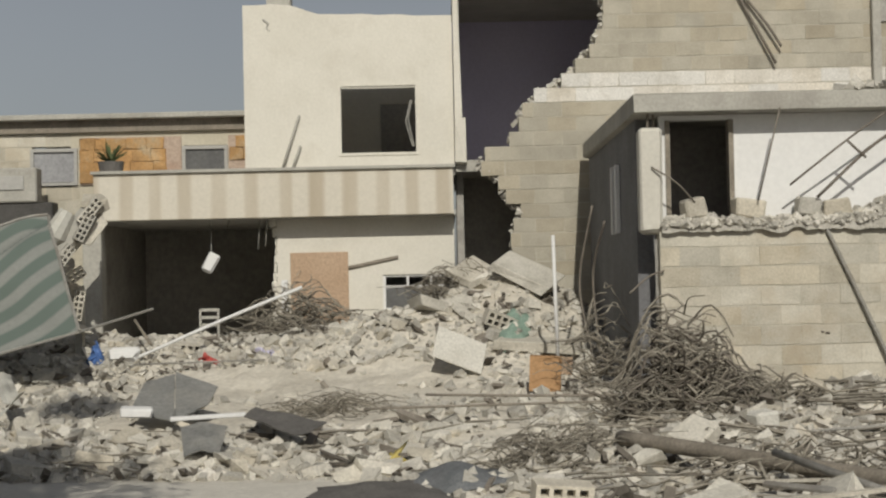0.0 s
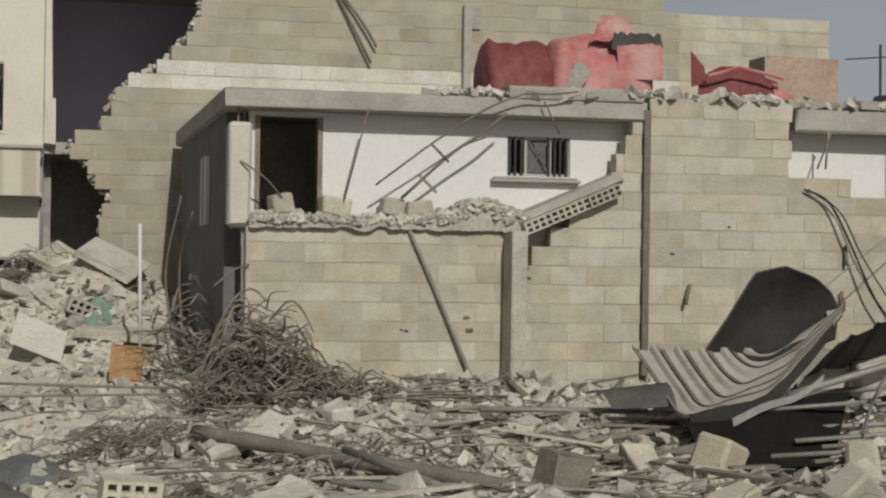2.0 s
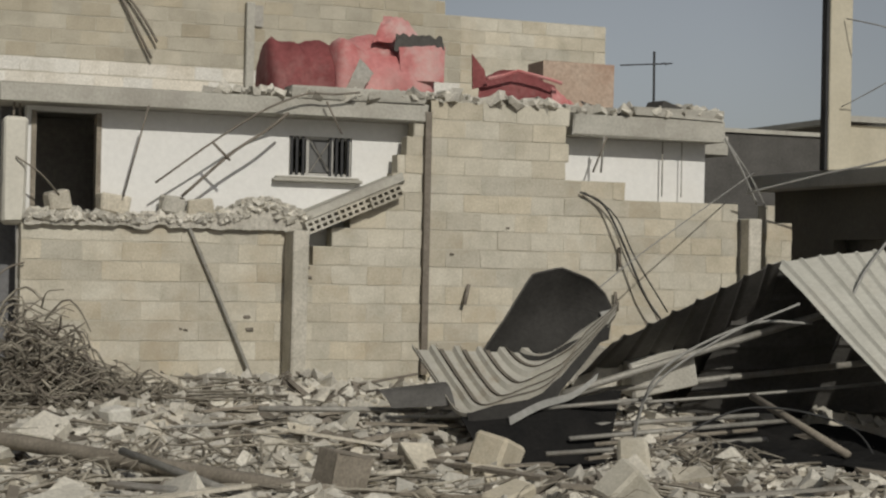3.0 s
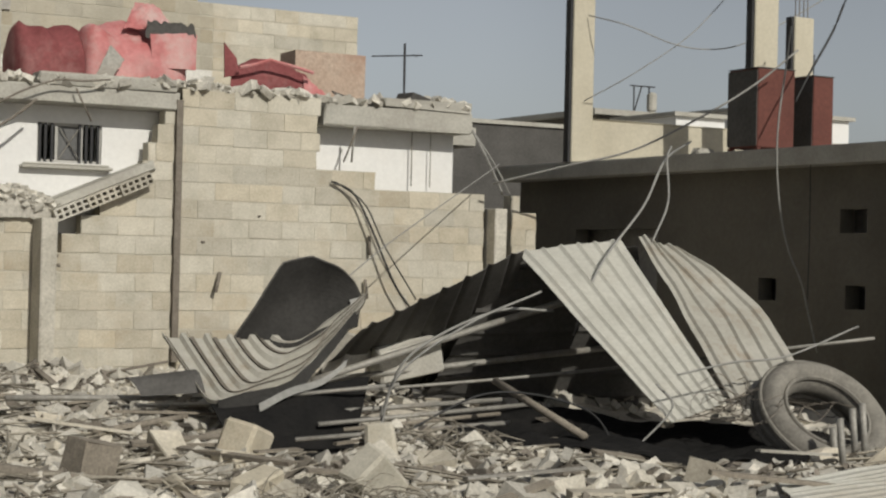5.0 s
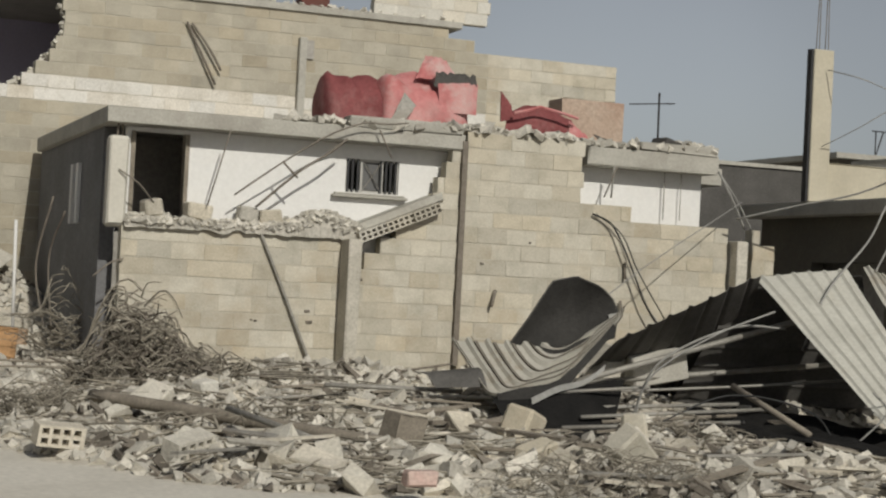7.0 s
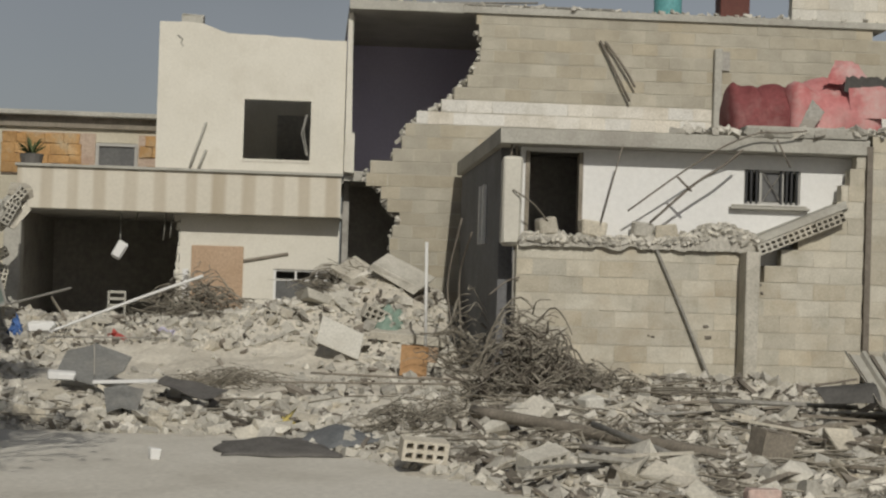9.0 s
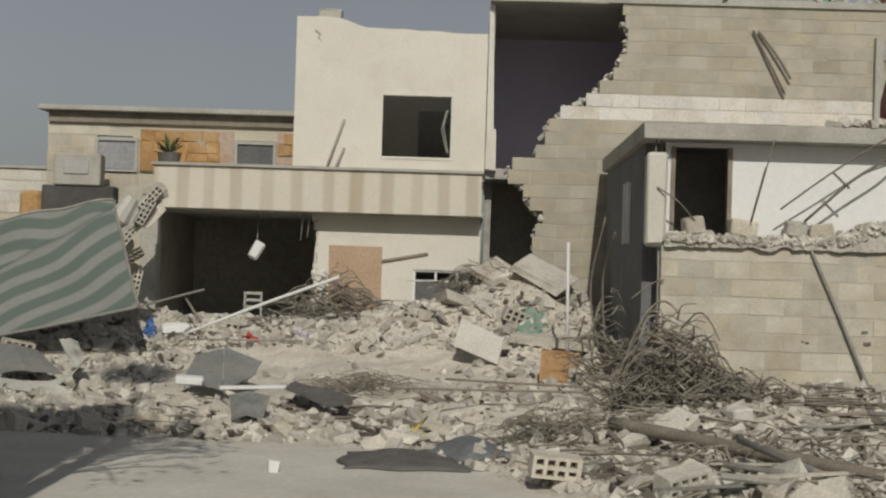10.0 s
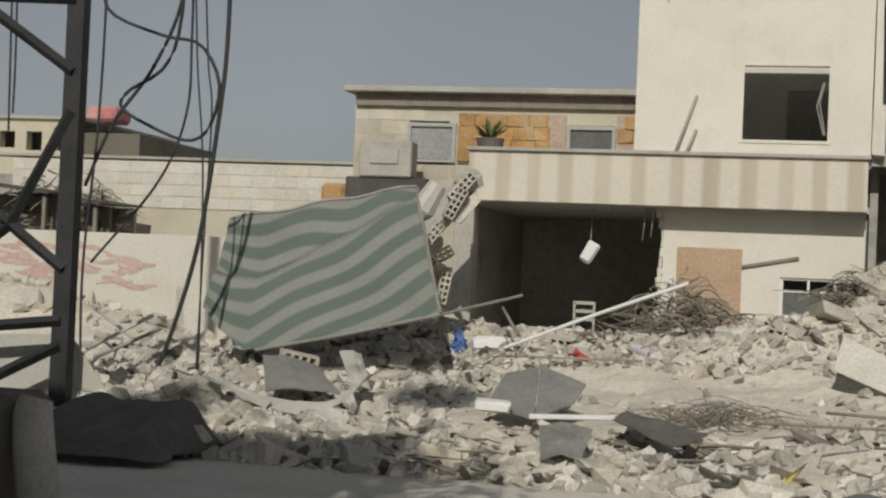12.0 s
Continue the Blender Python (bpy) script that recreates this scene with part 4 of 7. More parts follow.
# added black layer over the ground, painting the deep shade below the sheets
def shade_patch_point(u, v):
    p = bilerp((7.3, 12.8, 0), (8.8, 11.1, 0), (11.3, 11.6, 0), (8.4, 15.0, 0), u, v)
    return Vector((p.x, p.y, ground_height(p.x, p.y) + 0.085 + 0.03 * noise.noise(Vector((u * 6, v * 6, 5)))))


shade_patch = thing("tar_sheet", "black ground sheet standing in for the deep shade under the fallen sheets", "felt")
part("sheet", sheet(shade_patch_point, 40, 36, 0.01), M_BLACK, shade_patch)

# ---- rubble ----
R = random.Random(42)


def over_ground(x, y):
    return ground_height(x, y)


def rubble_density(x, y):
    """How thickly bits lie at a place, 0 to 1."""
    e = road_edge(x)
    if y < e - 0.1 or y > 24.3:
        return 0.0
    if math.hypot(x - 6.35, (y - 13.9) * 0.8) < 0.6 or pit_line(x, y) > 0.3:
        return 0.0
    if 7.2 < x < 11.3 and 13.1 - 1.35 * (x - 7.2) < y < 14.8 and y > 11.25:
        return 0.02
    d = 0.55
    if x > 1.2:
        d = 0.95 if y < 16 else 0.7
    if x < 1.2 and y < e + 2.2:
        d = 0.85
    if x < 0.6 and 17.7 < y < 21.6 and x > -3.4:
        d = 0.05
    if -0.4 < x < 1.9 and 15.6 < y < 19.6:
        d = 0.22
    if y > 21.6 and x > -4.6:
        d = 0.95
    if x < -4:
        d = 0.9
    if x > 2.3 and y > 17.75:
        d = 0.0
    return d


bits = []
while len(bits) < 22000:
    x, y = R.uniform(-9.5, 11.8), R.uniform(7.8, 24.2)
    if R.random() > rubble_density(x, y) * (0.55 + 0.9 * max(0, noise.noise(Vector((x * 1.3, y * 1.3, 9))) + 0.35)):
        continue
    s = 0.028 + 0.10 * R.random() ** 3.0
    bits.append((x, y, over_ground(x, y) + s * 0.2, s * R.uniform(0.8, 1.6), s * R.uniform(0.7, 1.2), s * R.uniform(0.45, 0.9), R.random()))
scatter("rubble_bits", "small broken bits of concrete and stone strewn over the ground", M_RUBBLE, bits)

litter = []
while len(litter) < 3800:
    x, y = R.uniform(-9.0, 11.0), R.uniform(7.8, 24.0)
    if R.random() > rubble_density(x, y) * (1.0 if x > 1.4 else 0.4) or noise.noise(Vector((x * 1.1, y * 1.1, 2))) < -0.05:
        continue
    s = 0.03 + 0.09 * R.random() ** 2
    litter.append((x, y, over_ground(x, y) + s * 0.25, s * R.uniform(1.0, 3.6), s * R.uniform(0.3, 0.8), s * R.uniform(0.25, 0.6), R.random()))
scatter("dark_litter", "dark splinters, sticks and scraps strewn among the rubble", M_LITTER, litter, "litter")

# long splinters and laths lying flat among the bits
laths = bmesh.new()
made = 0
while made < 850:
    x, y = R.uniform(-3.5, 11.0), R.uniform(8.6, 17.4)
    if R.random() > rubble_density(x, y) * (1.0 if x > 1.0 else 0.35) or noise.noise(Vector((x * 0.8, y * 0.8, 21))) < -0.02:
        continue
    l, a = 0.12 + 0.55 * R.random() ** 2, R.gauss(0.0, 0.55)
    d = Vector((math.cos(a), math.sin(a), 0)) * l
    p, q = Vector((x, y, 0)) - d, Vector((x, y, 0)) + d
    if rubble_density(p.x, p.y) < 0.1 or rubble_density(q.x, q.y) < 0.1:
        continue
    p.z, q.z = over_ground(p.x, p.y) + R.uniform(0.03, 0.10), over_ground(q.x, q.y) + R.uniform(0.03, 0.10)
    mid = (p + q) / 2 + Vector((R.gauss(0, 0.03), R.gauss(0, 0.05), R.uniform(-0.02, 0.03)))
    r0 = R.uniform(0.005, 0.017)
    tube(laths, [p, mid, q], lambda t, r0=r0: r0 * (1 - 0.4 * t), 4)
    made += 1
tagged(part("splintered_laths", laths, M_TWIG), "brown splintered laths and sticks lying flat among rubble", "sticks", kind="stuff")

# rubble left lying along the tops of the broken walls and on the slabs
ledge = []
def ledge_height(x):
    return 0.05 + 0.09 * (0.5 + 0.5 * noise.noise(Vector((x * 2.3, 0, 5)))) + 0.22 * math.exp(-((x - 4.85) / 0.38) ** 2)


def ledge_point(u, v):
    x = 2.41 + 2.92 * u
    a = math.pi * v
    rag = 0.03 * noise.noise(Vector((x * 7, v * 3, 2))) + 0.015 * noise.noise(Vector((x * 19, v * 6, 8)))
    return Vector((x, 17.92 - 0.19 * math.cos(a) + rag, 2.10 + 0.05 * noise.noise(Vector((x * 6, 1, 1))) * (1 - math.sin(a)) + (0.02 + ledge_height(x)) * math.sin(a) ** 0.6 + rag))


tagged(part("ledge_dust", sheet(ledge_point, 150, 14, 0.02), M_DUST), "ragged bed of grey mortar dust on the broken wall top", "dust", kind="stuff")
for k in range(1500):
    x = R.uniform(2.42, 5.35)
    s = 0.012 + 0.06 * R.random() ** 3.5
    v = R.random()
    q = ledge_point((x - 2.41) / 2.92, 0.08 + 0.6 * v)
    ledge.append((q.x, q.y - 0.01, q.z + s * 0.2, s * 1.4, s, s * 0.7, R.random()))
for k in range(900):
    x = R.uniform(4.4, 10.2)
    s = 0.025 + 0.11 * R.random() ** 2.5
    hump = 0.03 + 0.10 * max(0, 1 - abs(x - 7.0) / 1.6) + 0.10 * math.exp(-((x - 9.9) / 0.3) ** 2)
    ledge.append((x, R.uniform(17.76, 18.6), 3.53 + R.random() * hump, s * 1.4, s, s * 0.7, R.random()))
for k in range(170):
    s = 0.02 + 0.06 * R.random() ** 2
    ledge.append((R.uniform(0.5, 8.9), R.uniform(24.16, 24.5), 6.0, s * 1.8, s, s * 0.7, R.random()))
for k in range(130):
    z = R.uniform(1.9, 5.6)
    s = 0.03 + 0.05 * R.random()
    ledge.append((left_edge(z) + R.uniform(-0.01, 0.09), 24.30 + R.uniform(-0.05, 0.06), z, s * 1.6, s, s * 0.8, R.random()))
scatter("ledge_rubble", "loose rubble lying along broken wall tops and slab edges", M_RUBBLE, ledge)

CHUNKS = []
for k in range(24):
    rr = random.Random(100 + k)
    bm = bmesh.new()
    sy, sz = rr.uniform(0.5, 0.95), rr.uniform(0.28, 0.7)
    if k % 3 == 0:
        vs, fs = lump(rr, 1.0, sy, sz, 0.34)
        bv = [bm.verts.new(v) for v in vs]
        for f in fs:
            bm.faces.new([bv[i] for i in f])
        bmesh.ops.bevel(bm, geom=bm.edges[:], offset=0.03, segments=1, affect="EDGES")
    else:
        for _ in range(13):
            d = Vector((rr.gauss(0, 1), rr.gauss(0, 1), rr.gauss(0, 1))).normalized()
            q = max(abs(d.x), abs(d.y), abs(d.z)) ** 0.6
            bm.verts.new((d.x / q * 0.55, d.y / q * 0.55 * sy, d.z / q * 0.55 * sz))
        hull = bmesh.ops.convex_hull(bm, input=bm.verts[:])
        bmesh.ops.delete(bm, geom=[v for v in bm.verts if not v.link_faces], context="VERTS")
    bmesh.ops.recalc_face_normals(bm, faces=bm.faces[:])
    for v in bm.verts:
        v.co += Vector((rr.uniform(-0.03, 0.03), rr.uniform(-0.03, 0.03), rr.uniform(-0.03, 0.03)))
    CHUNKS.append(finish("chunk", bm, M_CHUNK))


def heap(label, n, place, lo, hi, power=2.0):
    h = thing("rubble_heap", label, "rubble", "rubble heaps")
    for _ in range(n):
        x, y, z = place()
        s = lo + (hi - lo) * R.random() ** power
        ob = new("chunk", R.choice(CHUNKS))
        ob.parent = h
        ob.matrix_basis = pose(x, y, z + s * 0.12, R.uniform(-40, 40), R.uniform(-40, 40), R.uniform(0, 360)) @ Matrix.Scale(s, 4)
    return h


def place_in(x0, x1, y0, y1):
    def f():
        while True:
            x, y = R.uniform(x0, x1), R.uniform(y0, y1)
            if R.random() < rubble_density(x, y):
                return x, y, over_ground(x, y)
    return f


heap("heap of broken cement blocks and concrete lumps by the roadside", 300, place_in(1.6, 10.2, 8.0, 13.5), 0.08, 0.36, 1.6)
heap("concrete lumps and block halves scattered before the long wall", 260, place_in(1.5, 10.5, 13.0, 17.6), 0.07, 0.34)
heap("concrete lumps along the dusty road edge", 300, place_in(-9.0, 1.8, 14.8, 18.5), 0.08, 0.36)
heap("collapsed masonry heaped against the white house", 300, place_in(-4.6, 2.1, 21.5, 24.0), 0.05, 0.24, 2.6)
heap("broken masonry in the yard before the garden wall", 240, place_in(-9.5, -3.8, 18.0, 24.0), 0.06, 0.32)



def by_the_garden_wall():
    x, y = R.uniform(-13.2, -7.6), 25.45 - abs(R.gauss(0, 0.6))
    return x, y, over_ground(x, y)


heap("rubble piled up along the foot of the garden wall", 240, by_the_garden_wall, 0.05, 0.30)
# bigger slabs and blocks on the broken-wall mound
for x, y, z, sx, sy, sz, rx, ry, rz, mat, lab in (
        (0.38, 21.1, 0.82, 0.60, 0.46, 0.05, 52, 20, 6, M_BLOCK_PALE, "white painted slab fragment lying tilted on the mound"),
        (0.75, 22.6, 1.35, 0.9, 0.6, 0.12, 25, -15, 30, M_CHUNK, "grey slab fragment tipped over on the mound"),
        (1.35, 21.6, 0.85, 1.0, 0.45, 0.12, 8, 5, -6, M_CHUNK, "flat slab fragment with dust on top"),
        (0.2, 22.7, 1.25, 0.8, 0.5, 0.12, -12, 20, 15, M_CHUNK, "broken slab piece leaning on rubble"),
        (1.25, 22.8, 1.75, 0.8, 0.55, 0.12, 18, 25, -20, M_CHUNK, "tilted roof slab fragment near the broken wall"),
        (0.6, 23.3, 1.75, 0.55, 0.5, 0.12, 30, -20, 50, M_CHUNK, "tilted roof slab fragment near the broken wall"),
        (2.95, 15.5, 0.36, 0.22, 0.2, 0.26, 5, -8, 20, M_BLOCK_PALE, "pale cement block lying among sticks"),
        (5.5, 10.7, 0.28, 0.42, 0.22, 0.3, 20, 38, 25, M_BLOCK, "broken cement block tipped on its corner"),
        (4.75, 11.0, 0.22, 0.4, 0.2, 0.2, 10, -10, 30, M_BLOCK, "cement block half lying in the rubble"),
        (5.3, 12.6, 0.3, 0.34, 0.3, 0.34, 12, 20, 40, M_BLOCK, "broken cement block tipped on its corner"),
        (6.4, 12.4, 0.3, 0.3, 0.25, 0.3, -10, 15, 60, M_BLOCK, "broken cement block tipped on its corner"),
        (7.55, 15.3, 0.72, 0.42, 0.3, 0.5, 10, 26, 12, M_BLOCK_PALE, "pale broken slab standing behind the curled roofing sheet"),
        (7.98, 14.95, 0.80, 0.66, 0.2, 0.36, 18, -12, -14, M_BLOCK_PALE, "pale broken slab leaning on fallen pipes"),
        (-1.35, 12.9, 0.05, 0.09, 0.09, 0.1, 5, 5, 20, M_WHITE, "small white lump lying on the road"),
        (3.9, 17.9, 2.34, 0.24, 0.2, 0.2, 4, 5, 10, M_CHUNK, "loose cement block lying on top of the wall"),
        (4.2, 17.9, 2.33, 0.26, 0.2, 0.16, 4, -5, -12, M_CHUNK, "loose cement block lying on top of the wall"),
        (3.3, 17.9, 2.33, 0.3, 0.2, 0.18, 0, 6, 4, M_CHUNK, "loose cement block lying on top of the wall"),
        (2.75, 17.9, 2.34, 0.22, 0.2, 0.2, 0, -8, 14, M_CHUNK, "loose cement block lying on top of the wall"),
        (9.6, 17.95, 3.62, 0.4, 0.3, 0.1, 5, 8, 20, M_TIN_DARK, "dark flat slab piece on the roof edge")):
    rr = random.Random(round(x * 91 + y * 17))
    bm = bmesh.new()
    vs, fs = lump(rr, sx, sy, sz, 0.14)
    bv = [bm.verts.new(v) for v in vs]
    for f in fs:
        bm.faces.new([bv[i] for i in f])
    bmesh.ops.recalc_face_normals(bm, faces=bm.faces[:])
    bmesh.ops.bevel(bm, geom=bm.edges[:], offset=min(sx, sy, sz) * 0.1, segments=1, affect="EDGES")
    ob = part("block" if "block" in lab else "slab_fragment", bm, mat)
    ob.matrix_basis = pose(x, y, z, rx, ry, rz)
    tagged(ob, lab, "rubble")


def hollow_block(at, group=""):
    ob = thing("hollow_block", "grey hollow clay block with square holes through it", "block", group or "hollow blocks")
    body = panel(-0.2, 0.2, -0.09, 0.09, -0.1, 0.1, [(-0.17 + 0.09 * i, -0.11 + 0.09 * i, a, a + 0.055) for i in range(4) for a in (-0.07, 0.012)])
    part("body", body, M_CHUNK, ob)
    ob.matrix_basis = at
    return ob


def rib_block(at):
    ob = thing("hollow_block", "grey hollow rib block stuck in the broken wall", "block", "fallen rib blocks")
    body = panel(-0.19, 0.19, -0.065, 0.065, -0.09, 0.09, [(-0.165 + 0.075 * i, -0.118 + 0.075 * i, a, a + 0.038) for i in range(5) for a in (-0.048, 0.01)])
    part("body", body, M_CHUNK, ob)
    ob.matrix_basis = at
    return ob


first_rib = rib_block(pose(5.45, 17.74, 2.2, 0, -23, 0))
first_block = hollow_block(pose(0.98, 12.3, 0.2, 8, 5, 8))
for m in (pose(6.2, 9.9, 0.2, 25, 10, 20), pose(1.9, 11.5, 0.2, 15, -10, 30), pose(3.0, 11.2, 0.2, -15, 10, 70), pose(7.3, 9.6, 0.2, 20, 5, 10),
          pose(6.7, 9.8, 0.18, 0, 0, -20), pose(8.0, 10.3, 0.25, 10, 15, 35), pose(0.9, 22.0, 1.15, 10, 20, 15), pose(-0.5, 22.4, 1.05, 0, 10, -10),
          pose(-3.1, 22.6, 0.85, 10, 5, 5), pose(-5.5, 20.2, 0.6, 5, 10, 30), pose(-4.1, 22.9, 0.8, -8, 12, 40)):
    copy_thing(first_block, m)
# the fallen rib of hollow blocks along the notch
for i in range(1, 3):
    copy_thing(first_rib, pose(5.45 + 0.34 * i, 17.74, 2.2 + 0.145 * i, 0, -23, 3 * i))
for x, y, z, a in ((-4.36, 22.4, 2.45, -62), (-4.62, 22.3, 2.05, -55), (-4.52, 22.3, 1.8, -30), (-4.45, 22.35, 1.45, -80), (-4.3, 22.45, 2.65, -50)):
    copy_thing(first_rib, pose(x, y, z, 10, a, 8))
rib = thing("concrete_rib", "broken concrete rib hanging off the terrace corner", "beam")
part("beam", boxes((-0.5, 0.5, -0.14, 0.14, -0.14, 0.14), bevel=0.05, rough=0.012), M_CONCRETE, rib)
rib.matrix_basis = pose(-4.62, 22.6, 2.28, 0, -48, 0)
for bx, bz, sc, an in ((-4.35, 2.42, 0.42, -50), (-4.75, 1.95, 0.36, 20), (-4.55, 1.62, 0.34, 70), (-4.4, 1.2, 0.4, 10), (-4.25, 2.75, 0.3, -20)):
    ob = tagged(new("masonry_lump", CHUNKS[round(sc * 100) % len(CHUNKS)]), "lump of masonry hanging at the broken terrace corner", "rubble", "hanging masonry")
    ob.matrix_basis = pose(bx, 22.6, bz, 20, an, 15) @ Matrix.Scale(sc, 4)
prop = thing("concrete_rib", "upright broken concrete rib at the terrace corner", "beam")
part("beam", boxes((-4.55, -4.44, 22.6, 22.75, 0.6, 1.7), bevel=0.015, rough=0.015), M_CONCRETE, prop)
notch_slab = thing("concrete_rib", "sloping broken slab strip resting on the wall notch", "beam")
part("beam", boxes((-0.62, 0.62, -0.16, 0.2, -0.05, 0.06), bevel=0.015, rough=0.015), M_CONCRETE, notch_slab)
notch_slab.matrix_basis = pose(5.80, 17.9, 2.465, 0, -23, 0)

# ---- sticks, pipes, timber ----
def rod(name, label, pts, r, mat, cat, group="", sides=7, smooth_n=0):
    pts = curve_points(pts, smooth_n) if smooth_n else pts
    ob = part(name, bars([pts], r, sides), mat)
    for p in ob.data.polygons:
        p.use_smooth = True
    return tagged(ob, label, cat, group)


